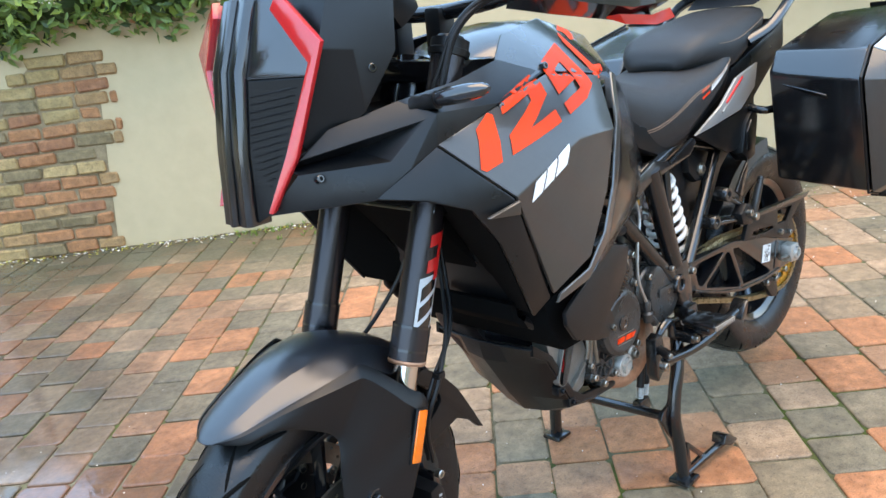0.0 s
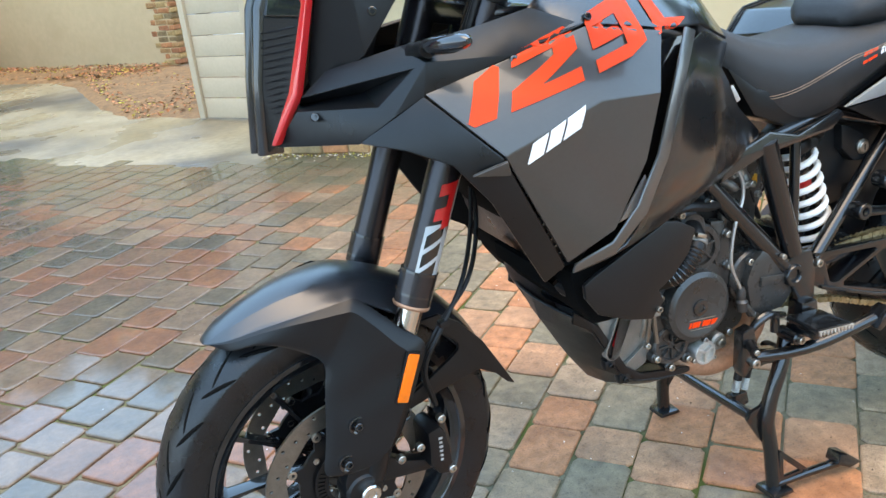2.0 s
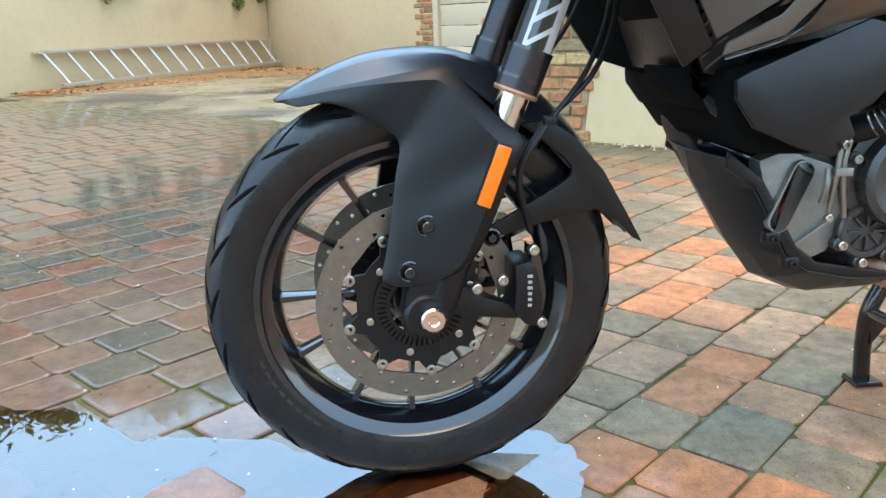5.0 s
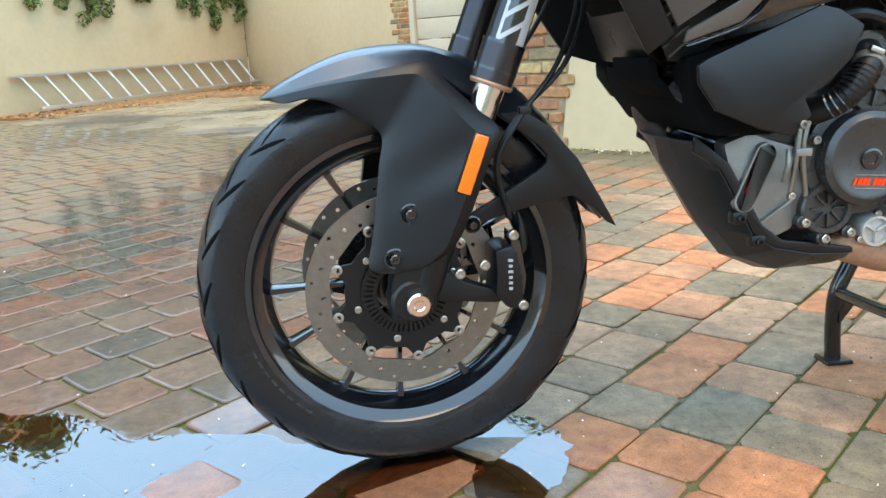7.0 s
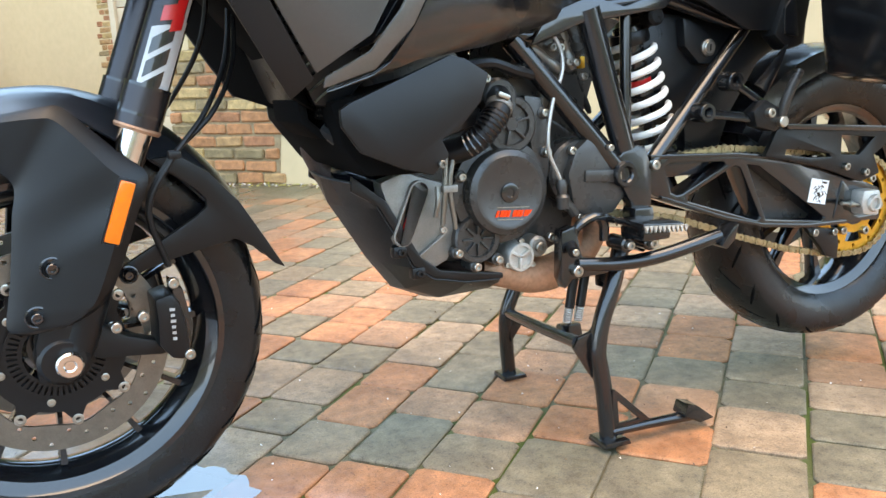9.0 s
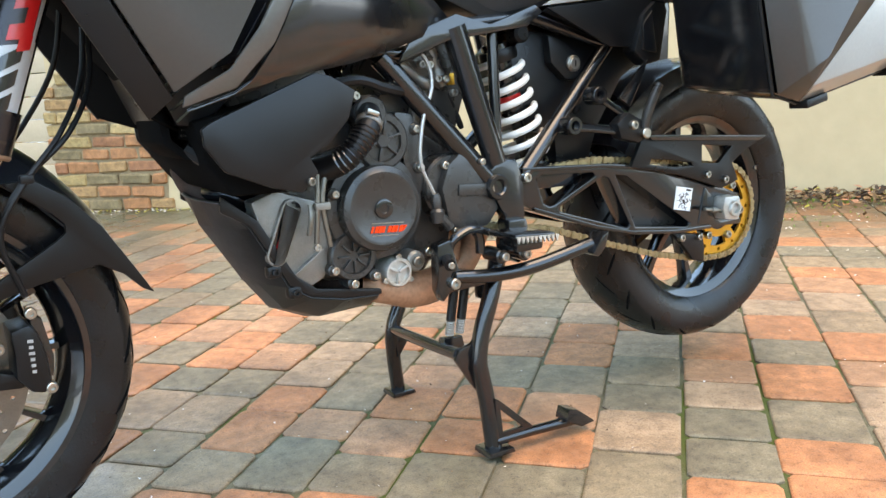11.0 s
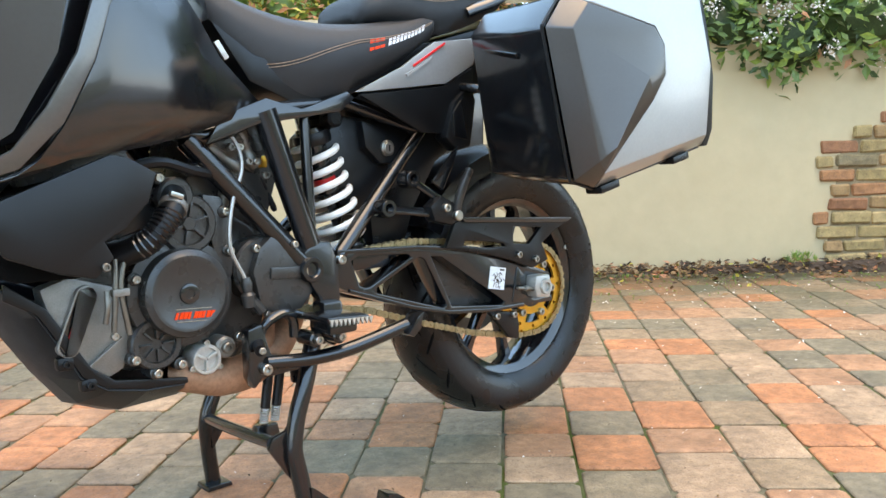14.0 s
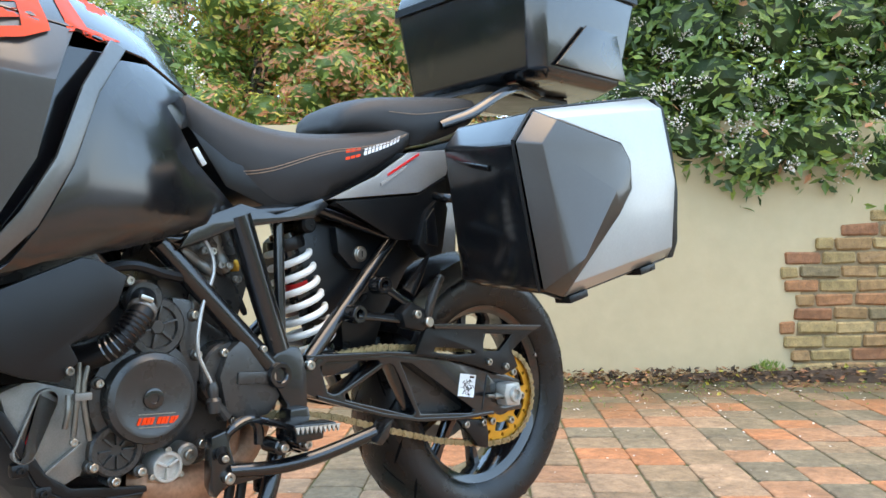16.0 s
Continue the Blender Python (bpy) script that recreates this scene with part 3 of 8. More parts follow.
mortar_bed("mortar", [(-0.04, -0.02), (0.70, -0.02), (0.76, 0.5), (0.84, 1.13), (0.52, 1.13), (0.30, 0.95), (0.0, 0.74)], 0.003)
mortar_bed("mortar", [(5.38, -0.02), (10.9, -0.02), (10.9, 1.10), (6.38, 1.08), (6.00, 0.90), (5.46, 0.66)], 0.003)
brick_patch(wall_ob, 0.0, 15, left_low, left_high)
brick_patch(wall_ob, 0.0, 14, right_low, lambda z: 8.4)
brick_patch(wall_back, 0.0, 24, lambda z: 4.08 + brng.uniform(-0.10, 0.08), lambda z: 4.46, back_c, 0.20, 0.012)

# tall boarded gate standing open behind the wall's end
gate = thing("garden_gate", "pale stone-grey gate of wide horizontal boards", "gate", at=(0.36, 5.73, 0))
ga, gb = Vector((0.172, 5.952, 0)), Vector((0.647, 5.399, 0))
gd_ = (gb - ga).normalized()
gl = (gb - ga).length
gturn = Matrix(((gd_.x, gd_.y, 0, 0), (gd_.y, -gd_.x, 0, 0), (0, 0, 1, 0), (0, 0, 0, 1)))


def gate_piece(name, c, size, bev=0.004):
    bm = box(0, 0, 0, *size, bev)
    bm.transform(Matrix.Translation(ga + gd_ * c[0] + Vector((gd_.y, -gd_.x, 0)) * c[1] + Vector((0, 0, c[2]))) @ gturn)
    ob = link(name, bm, M["gate"], gate)
    ob.data.transform(Matrix.Translation(-gate.location))
    return ob


for k in range(10):
    gate_piece("board", (gl / 2, 0.0, 0.095 + 0.172 * k), (gl, 0.022, 0.166), 0.006)
gate_piece("gate_frame", (0.03, 0.028, 0.88), (0.06, 0.034, 1.74))
gate_piece("gate_frame", (gl - 0.03, 0.028, 0.88), (0.06, 0.034, 1.74))
gate_piece("gate_frame", (gl / 2, -0.024, 1.70), (gl, 0.028, 0.08))

# aluminium ladder on its side against the far wall
wd = (back_c - back_l).normalized()
wn_ = Vector((wd.y, -wd.x, 0))
ladder = thing("ladder", "aluminium ladder lying on its side against the wall", "ladder", at=back_c - wd * 2.8 + wn_ * 0.2)


def ladder_piece(name, bm):
    ob = link(name, bm, M["alu"], ladder)
    ob.data.transform(Matrix.Translation(-ladder.location))


lo0, lo1 = back_c - wd * 4.62 + wn_ * 0.30 + Vector((0, 0, 0.10)), back_c - wd * 0.12 + wn_ * 0.30 + Vector((0, 0, 0.13))
hi0, hi1 = back_c - wd * 4.80 + wn_ * 0.06 + Vector((0, 0, 0.52)), back_c - wd * 0.22 + wn_ * 0.06 + Vector((0, 0, 0.52))
for a, b in ((lo0, lo1), (hi0, hi1)):
    d = (b - a).normalized()
    side = d.cross(Vector((0, 0, 1))).normalized()
    tall = Vector((0, 0, 1))
    ladder_piece("stile", loft([[p + side * 0.035 * u + tall * 0.014 * v for u, v in ((-1, -1), (1, -1), (1, 1), (-1, 1))] for p in (a, b)]))
for k in range(13):
    u = 0.03 + 0.94 * k / 12
    ladder_piece("rung", tube([lo0.lerp(lo1, u), hi0.lerp(hi1, u)], 0.017, 10))


# ---- planting ----
def flake(bm, c, d, n, length, width, index, fold=0.25):
    """One leaf: a folded, pointed blade along d with its face to n."""
    d = d.normalized()
    w = d.cross(n).normalized()
    n = w.cross(d)
    tip, base, mid = c + d * length * 0.5, c - d * length * 0.5, c + n * (-fold * width * 0.5)
    l, r = c - w * width * 0.5 + n * fold * width * 0.2 - d * length * 0.06, c + w * width * 0.5 + n * fold * width * 0.2 - d * length * 0.06
    v = [bm.verts.new(p) for p in (base, l, tip, r, mid)]
    for f in ((0, 4, 1), (1, 4, 2), (2, 4, 3), (3, 4, 0)):
        bm.faces.new([v[k] for k in f]).material_index = index


def leafy(name, spots, n, size, palette, parent, seed, droop=0.5, label=""):
    """n leaves over a set of rounded clumps (centre, radii); palette: (material, share)."""
    rg = random.Random(seed)
    bm = bmesh.new()
    w = [r[0] * r[1] + r[1] * r[2] + r[0] * r[2] for _, r in spots]
    cum = np.cumsum(w) / sum(w)
    shares = np.cumsum([p[1] for p in palette])
    for _ in range(n):
        c, r = spots[int(np.searchsorted(cum, rg.random()))]
        a, z = rg.uniform(0, 2 * math.pi), rg.uniform(-1, 1)
        h = math.sqrt(1 - z * z)
        o = Vector((h * math.cos(a), h * math.sin(a), z))
        k = rg.uniform(0.62, 1.10)
        pos = Vector(c) + Vector((o.x * r[0], o.y * r[1], o.z * r[2])) * k
        nn = (o + Vector((0, 0, 0.6)) + Vector((rg.gauss(0, 0.45), rg.gauss(0, 0.45), rg.gauss(0, 0.45)))).normalized()
        d = Vector((rg.gauss(0, 1), rg.gauss(0, 1), rg.gauss(0, 0.6) - droop))
        d = d - nn * d.dot(nn)
        if d.length < 0.05:
            continue
        ln = size * rg.uniform(0.7, 1.25)
        flake(bm, pos, d, nn, ln, ln * rg.uniform(0.38, 0.52), int(np.searchsorted(shares, rg.random() * shares[-1])))
    me = bpy.data.meshes.new(name)
    bm.to_mesh(me)
    bm.free()
    for m, _ in palette:
        me.materials.append(m)
    ob = new(name, me)
    ob.parent = parent
    ob["kind"] = "stuff"
    if label:
        ob["label"] = label
    return ob


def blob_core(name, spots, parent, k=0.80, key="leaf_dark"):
    """Uneven solid filler, dark by default, added in a crown to block daylight."""
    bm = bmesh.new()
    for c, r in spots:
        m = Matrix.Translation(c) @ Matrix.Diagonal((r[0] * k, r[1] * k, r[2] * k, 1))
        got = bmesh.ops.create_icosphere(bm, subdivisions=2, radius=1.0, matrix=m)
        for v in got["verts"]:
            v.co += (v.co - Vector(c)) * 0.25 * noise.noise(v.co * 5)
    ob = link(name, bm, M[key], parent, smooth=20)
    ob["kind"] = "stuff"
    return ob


def hedge(name, label, s0, s1, zs, seed, n):
    rg = random.Random(seed)
    ob = thing(name, label, "hedge")
    spots = []
    s = s0
    while s < s1:
        z = zs[0]
        while z < zs[1]:
            over = 0.22 if z < zs[0] + 0.3 else 0.10
            spots.append((wall_at(s + rg.uniform(-0.1, 0.1), over - 0.30 + rg.uniform(-0.1, 0.08), z + 0.22 + rg.uniform(-0.08, 0.08)), (rg.uniform(0.30, 0.40), rg.uniform(0.30, 0.40), rg.uniform(0.24, 0.34))))
            z += 0.33
        s += 0.36
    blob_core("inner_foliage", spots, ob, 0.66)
    leafy("leaf", spots, n, 0.074, [(M["leaf"], 0.62), (M["leaf_new"], 0.16), (M["leaf_dark"], 0.20), (M["leaf_rust"], 0.02)], ob, seed)
    bm = bmesh.new()
    for _ in range(int(n / 30)):
        c, r = spots[rg.randrange(len(spots))]
        a, z = rg.uniform(0, 2 * math.pi), rg.uniform(-0.3, 1)
        h = math.sqrt(1 - z * z)
        o = Vector(c) + Vector((h * math.cos(a) * r[0], h * math.sin(a) * r[1], z * r[2])) * 1.04
        for _ in range(rg.randrange(14, 42)):
            q = o + Vector((rg.gauss(0, 0.028), rg.gauss(0, 0.028), rg.gauss(0, 0.018)))
            flake(bm, q, Vector((rg.gauss(0, 1), rg.gauss(0, 1), rg.gauss(0, 1))), Vector((rg.gauss(0, 1), rg.gauss(0, 1), 1)).normalized(), 0.014, 0.012, 0)
    me = bpy.data.meshes.new("blossom")
    bm.to_mesh(me)
    bm.free()
    me.materials.append(M["flower"])
    fl_ = new("blossom", me)
    fl_.parent = ob
    fl_["kind"] = "stuff"
    fl_["label"] = "white and pink blossom clusters"
    for k in range(max(2, int((s1 - s0) / 1.0))):
        p = wall_at(s0 + 0.4 + k * 1.0, -0.40, 0)
        link("stem", tube([p, p + Vector((0.05, 0.03, 0.7)), p + Vector((-0.03, 0.06, 1.5))], [0.03, 0.022, 0.012], 8, 3), M["bark"], ob)
    return ob


hedge("flowering_hedge", "evergreen hedge with white blossom overhanging the wall", 4.55, 9.4, (1.02, 2.75), 21, 46000)
hedge("flowering_hedge", "evergreen hedge with white blossom on the wall's end", 0.30, 1.75, (1.20, 1.75), 22, 10000)


def tree(name, label, at, height, spread, palette, seed, n, size, clumps=26, core="leaf_dark"):
    rg = random.Random(seed)
    ob = thing(name, label, "tree", at=at)
    base = Vector((0, 0, 0))
    link("trunk", tube([base, Vector((0.05, 0.02, height * 0.3)), Vector((-0.06, 0.05, height * 0.62)), Vector((0.02, 0, height * 0.9))], [0.05 * spread + 0.03, 0.04 * spread + 0.02, 0.03, 0.012], 10, 4), M["bark"], ob)
    spots = []
    for k in range(clumps):
        z = rg.uniform(0.14, 1.0)
        rad = spread * (1.05 - 0.65 * abs(z - 0.45)) * rg.uniform(0.25, 1.0)
        a = rg.uniform(0, 2 * math.pi)
        c = Vector((rad * math.cos(a), rad * math.sin(a), z * height))
        r = spread * rg.uniform(0.22, 0.40)
        spots.append((c, (r, r, r * 0.8)))
        if k % 3 == 0:
            link("limb", tube([Vector((0, 0, max(0.3, c.z - 0.6))), c * 0.55 + Vector((0, 0, c.z * 0.42)), c], [0.03, 0.018, 0.006], 7, 3), M["bark"], ob)
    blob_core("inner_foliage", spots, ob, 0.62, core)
    leafy("crown", spots, n, size, palette, ob, seed, 0.4)
    return ob


AUTUMN = [(M["leaf_yellow"], 0.30), (M["leaf_new"], 0.30), (M["leaf_rust"], 0.20), (M["leaf"], 0.20)]
RUSSET = [(M["leaf_rust"], 0.45), (M["leaf_yellow"], 0.18), (M["leaf_new"], 0.22), (M["leaf"], 0.15)]
GREENS = [(M["leaf_dark"], 0.55), (M["leaf"], 0.38), (M["leaf_new"], 0.07)]
for k, (hd, far, h, sp, pal, n, size) in enumerate(((61, 7.6, 3.0, 1.1, AUTUMN, 17000, 0.075), (54, 7.4, 3.1, 1.0, RUSSET, 17000, 0.075), (66, 8.4, 4.6, 1.3, AUTUMN, 17000, 0.085), (57, 9.6, 4.6, 1.4, RUSSET, 16000, 0.085), (49, 9.2, 3.9, 1.2, RUSSET, 14000, 0.085), (52, 12.0, 6.8, 2.0, GREENS, 9000, 0.13), (45, 11.6, 6.4, 2.0, GREENS, 8000, 0.13), (60, 12.8, 6.0, 2.0, GREENS, 8000, 0.13), (38, 10.5, 5.6, 1.8, GREENS, 7000, 0.12), (70, 12.0, 6.0, 2.0, GREENS, 7000, 0.13))):
    a = radians(hd)
    tree("autumn_shrub" if pal is not GREENS else "tree", ("yellow-green autumn shrub behind the wall" if pal is AUTUMN else "russet autumn shrub behind the wall" if pal is RUSSET else "dark green tree behind the garden"), (0.18 + far * math.cos(a), -1.4 + far * math.sin(a), 0), h, sp, pal, 40 + k, n, size, 26 if pal is GREENS else 34, "leaf_dark" if pal is GREENS else "leaf")

BROWN = [(M["leaf_rust"], 0.40), (M["leaf_dark"], 0.30), (M["leaf"], 0.20), (M["leaf_yellow"], 0.10)]
for k, (hd, far, h) in enumerate(((80, 19.0, 7.4), (86, 19.5, 7.6), (92, 19.2, 7.6), (98, 19.0, 7.6), (104, 18.5, 7.3), (110, 17.5, 6.9), (116, 16.5, 6.6), (123, 15.6, 6.4), (131, 15.2, 6.4), (140, 14.6, 7.6), (150, 14.2, 7.0))):
    a = radians(hd)
    tree("tree", "brown-green autumn tree beyond the far wall", (-0.2 + far * math.cos(a), -1.0 + far * math.sin(a), 0), h, 2.9, BROWN if k % 3 else GREENS, 70 + k, 10000, 0.24, 44)

# ivy over the far wall
ivy = thing("ivy", "ivy hanging in strands over the top of the cream wall", "climbing plant")
irng = random.Random(31)
spots = []
for k in range(26):
    p = back_c - wd * (0.1 + 0.36 * k) + wn_ * 0.0
    spots.append((p + Vector((0, 0, 1.98 + irng.uniform(-0.05, 0.12))), (0.26, 0.24, 0.18)))
for u, drop in ((0.15, 0.75), (0.45, 0.55), (0.85, 0.85), (1.15, 0.60), (1.5, 0.50), (2.3, 0.42), (2.5, 0.35), (3.1, 0.60), (3.4, 0.75), (3.75, 0.50), (4.3, 0.55)):
    z = 1.9
    while z > 1.9 - drop:
        spots.append((back_c - wd * (u + irng.uniform(-0.10, 0.10)) + wn_ * 0.06 + Vector((0, 0, z)), (0.11, 0.11, 0.10)))
        z -= 0.11
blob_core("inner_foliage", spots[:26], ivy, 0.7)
leafy("ivy_leaf", spots, 16000, 0.065, [(M["leaf_dark"], 0.5), (M["leaf"], 0.4), (M["leaf_new"], 0.1)], ivy, 33, 0.9)

# beds of gravel and leaf litter, soil under the hedge, weeds
def bed_patch(name, label, ring, z, material, seed, rise=0.10):
    rg = random.Random(seed)
    c = sum(ring, Vector()) / len(ring)
    bm = bmesh.new()
    rows = []
    for u in (1.0, 0.8, 0.5, 0.2):
        row = []
        for k in range(len(ring) * 6):
            a, b = ring[k // 6], ring[(k // 6 + 1) % len(ring)]
            p = a.lerp(b, (k % 6) / 6)
            q = c + (p - c) * u * (1 + 0.06 * noise.noise(p * 3))
            row.append(bm.verts.new((q.x, q.y, z - 0.02 if u == 1.0 else z + rise * (1 - u) ** 0.6 + 0.02 * noise.noise(q * 6))))
        rows.append(row)
    m = len(rows[0])
    for a, b in zip(rows, rows[1:]):
        for j in range(m):
            bm.faces.new((a[j], a[(j + 1) % m], b[(j + 1) % m], b[j]))
    bm.faces.new(rows[-1])
    return tagged(link(name, bm, material), label, "bed", kind="structure")


bed_patch("gravel_bed", "brown gravel and leaf litter below the back wall", [back_c, back_c + BACK * 4.5, back_c + BACK * 4.5 + FRONT * 0.9, Vector((-1.37, 10.43, 0)), Vector((-2.16, 11.31, 0)), back_c + FRONT * 1.2 - wd * 1.5], 0.0, M["litter"], 51, 0.06)
bed_patch("gravel_bed_gate", "brown gravel and leaf litter beside the gate", [Vector((x, y, 0)) for x, y in ((0.45, 10.4), (0.95, 8.0), (0.30, 5.72), (-0.47, 6.45), (-0.76, 7.4), (-1.16, 9.70), (-1.45, 10.5), (-0.6, 11.2))], 0.0, M["litter"], 54, 0.05)
bed_patch("gravel_bed_side", "leaf litter under the ladder", [back_c - wd * 0.2, back_c - wd * 0.2 + wn_ * 1.3, back_c - wd * 3.0 + wn_ * 0.9, back_c - wd * 5.2 + wn_ * 0.5, back_c - wd * 5.4], 0.0, M["litter"], 52, 0.07)
bed_patch("soil_strip", "dark soil and fallen leaves at the wall's foot", [wall_at(s, o, 0) for s, o in ((3.9, 0.0), (8.6, 0.0), (8.6, 0.55), (6.6, 0.42), (5.4, 0.20), (4.6, 0.10))], 0.0, M["soil"], 53, 0.07)


def litter(name, label, place, n, size, palette, seed, lift=0.004):
    rg = random.Random(seed)
    bm = bmesh.new()
    shares = np.cumsum([p[1] for p in palette])
    for _ in range(n):
        q = place(rg)
        flake(bm, q + Vector((0, 0, lift)), Vector((rg.gauss(0, 1), rg.gauss(0, 1), rg.gauss(0, 0.3))), Vector((rg.gauss(0, 0.4), rg.gauss(0, 0.4), 1)).normalized(), size * rg.uniform(0.5, 1.3), size * rg.uniform(0.4, 0.8), int(np.searchsorted(shares, rg.random() * shares[-1])))
    me = bpy.data.meshes.new(name)
    bm.to_mesh(me)
    bm.free()
    for m, _ in palette:
        me.materials.append(m)
    return tagged(new(name, me), label, "litter", kind="stuff")


DRY = [(M["leaf_rust"], 0.4), (M["litter"], 0.4), (M["leaf_yellow"], 0.1), (M["soil"], 0.1)]
litter("fallen_leaves", "brown fallen leaves on the bed", lambda r: back_c + BACK * r.uniform(0, 4.4) + FRONT * r.uniform(0.1, 1.2) + Vector((0, 0, 0.04)), 1600, 0.06, DRY, 61)
litter("fallen_leaves", "brown fallen leaves beside the gate", lambda r: Vector((-1.0, 10.4, 0.03)).lerp(Vector((-0.30, 6.3, 0.03)), r.random()) + Vector((r.uniform(-0.1, 0.9), 0, 0)), 1500, 0.045, DRY, 67)
litter("fallen_leaves", "brown fallen leaves under the ladder", lambda r: back_c - wd * r.uniform(0, 5.2) + wn_ * abs(r.gauss(0, 0.45)) + Vector((0, 0, 0.03)), 1800, 0.06, DRY, 62)
litter("fallen_leaves", "dark fallen leaves along the wall's foot", lambda r: wall_at(min(8.4, 3.8 + abs(r.gauss(0, 2.2))), abs(r.gauss(0, 0.20)) + 0.02, 0.01 + r.uniform(0, 0.05)), 1500, 0.040, [(M["litter"], 0.5), (M["soil"], 0.38), (M["leaf_yellow"], 0.04), (M["leaf_rust"], 0.08)], 63)
litter("grit", "pale grit and dry leaves along the wall's foot", lambda r: wall_at(r.uniform(0.0, 2.6), abs(r.gauss(0, 0.05)) + 0.02, 0.002), 700, 0.022, [(M["leaf_yellow"], 0.3), (M["litter"], 0.4), (M["flower"], 0.3)], 64)
litter("fallen_petals", "tiny white petals scattered on the paving", lambda r: wall_at(4.0 + abs(r.gauss(0, 2.2)), abs(r.gauss(0, 0.75)) + 0.05, 0.0), 420, 0.013, [(M["flower"], 1.0)], 65, 0.003)
litter("joint_debris", "specks of grit on the paving", lambda r: Vector((r.uniform(-1.5, 3.0), r.uniform(-1.0, 1.6), 0.0)), 900, 0.0065, [(M["flower"], 0.35), (M["litter"], 0.35), (M["soil"], 0.3)], 66, 0.003)


def tuft(name, label, place, n, size, seed):
    rg = random.Random(seed)
    bm = bmesh.new()
    for _ in range(n):
        q = place(rg)
        for _ in range(rg.randrange(4, 9)):
            d = Vector((rg.gauss(0, 0.5), rg.gauss(0, 0.5), 1.0)).normalized()
            ln = size * rg.uniform(0.4, 1.2)
            flake(bm, q + d * ln * 0.5, d, Vector((rg.gauss(0, 1), rg.gauss(0, 1), 0.2)).normalized(), ln, ln * 0.22, rg.randrange(2))
    me = bpy.data.meshes.new(name)
    bm.to_mesh(me)
    bm.free()
    me.materials.append(M["leaf_new"])
    me.materials.append(M["leaf"])
    return tagged(new(name, me), label, "weeds", kind="stuff")


tuft("wall_weeds", "small green weeds along the foot of the wall", lambda r: wall_at(r.choice((r.uniform(4.0, 5.0), r.uniform(4.9, 8.0), r.uniform(1.4, 2.0))), abs(r.gauss(0, 0.14)) + 0.02, 0.0), 130, 0.030, 71)
tuft("tall_weed", "one taller feathery weed at the wall's foot", lambda r: wall_at(5.22 + r.gauss(0, 0.035), 0.07 + r.gauss(0, 0.02), r.uniform(0, 0.08)), 26, 0.042, 72)
tuft("joint_moss", "dull green moss and seedlings on the paving by the wall", lambda r: wall_at(r.uniform(4.0, 8.6), abs(r.gauss(0, 0.35)) + 0.02, -0.003), 800, 0.014, 73)


# ---- the motorcycle: wheels and front end ----
YC = 0.03
bike = thing("motorcycle", "black graphite adventure motorcycle, orange graphics, on its centre stand", "motorcycle", at=(0.92, YC, 0))


def sub(name, bm, material, parent=None, label="", smooth=35):
    """A part of the motorcycle, modelled in the yard's own coordinates."""
    ob = link(name, bm, material, None, label, smooth)
    up = parent or bike
    ob.parent = up
    base, o = Vector((0, 0, 0)), up
    while o:
        base += o.location
        o = o.parent
    ob.data.transform(Matrix.Translation(-base))
    return ob


def hub_part(name, label, at, parent=None):
    ob = new(name)
    up = parent or bike
    ob.parent = up
    base, o = Vector((0, 0, 0)), up
    while o:
        base += o.location
        o = o.parent
    ob.location = Vector(at) - base
    ob.empty_display_size = 0.03
    if label:
        ob["label"] = label
    return ob


def screw(parent, at, r, out=(0, -1, 0), material=None, name="bolt", tall=1.0):
    bm = bmesh.new()
    rot = Vector(out).to_track_quat("Z", "Y").to_matrix().to_4x4()
    prof = [(0.45, 0.25), (0.5, 0.9), (0.85, 0.9), (1.0, 0.75), (1.0, -0.6)]
    rings = [[bm.verts.new(Matrix.Translation(at) @ rot @ Vector((r * a * math.cos(t), r * a * math.sin(t), r * h * tall))) for t in (2 * math.pi * k / 14 for k in range(14))] for a, h in prof]
    for a, b in zip(rings, rings[1:]):
        for j in range(14):
            bm.faces.new((a[j], a[(j + 1) % 14], b[(j + 1) % 14], b[j]))
    bm.faces.new(rings[0])
    return sub(name, bm, material or M["bolt"], parent)


def tyre_profile(rim_r, out_r, half, y0, crown=0.5):
    """Closed section (radius, y) of a motorcycle tyre: round tread, sidewalls, beads."""
    pts = []
    h = out_r - rim_r
    for k in range(-10, 11):
        a = k / 10
        ang = a * radians(78)
        pts.append((out_r - crown * h * (1 - math.cos(ang)) * 0.85, y0 + half * math.sin(ang) / math.sin(radians(78))))
    side = [(rim_r + 0.46 * h, 0.990), (rim_r + 0.30 * h, 0.960), (rim_r + 0.15 * h, 0.905), (rim_r, 0.82), (rim_r - 0.004, 0.76)]
    right = [(r, y0 + half * s) for r, s in side]
    left = [(r, y0 - half * s) for r, s in reversed(side)]
    return pts + right + left


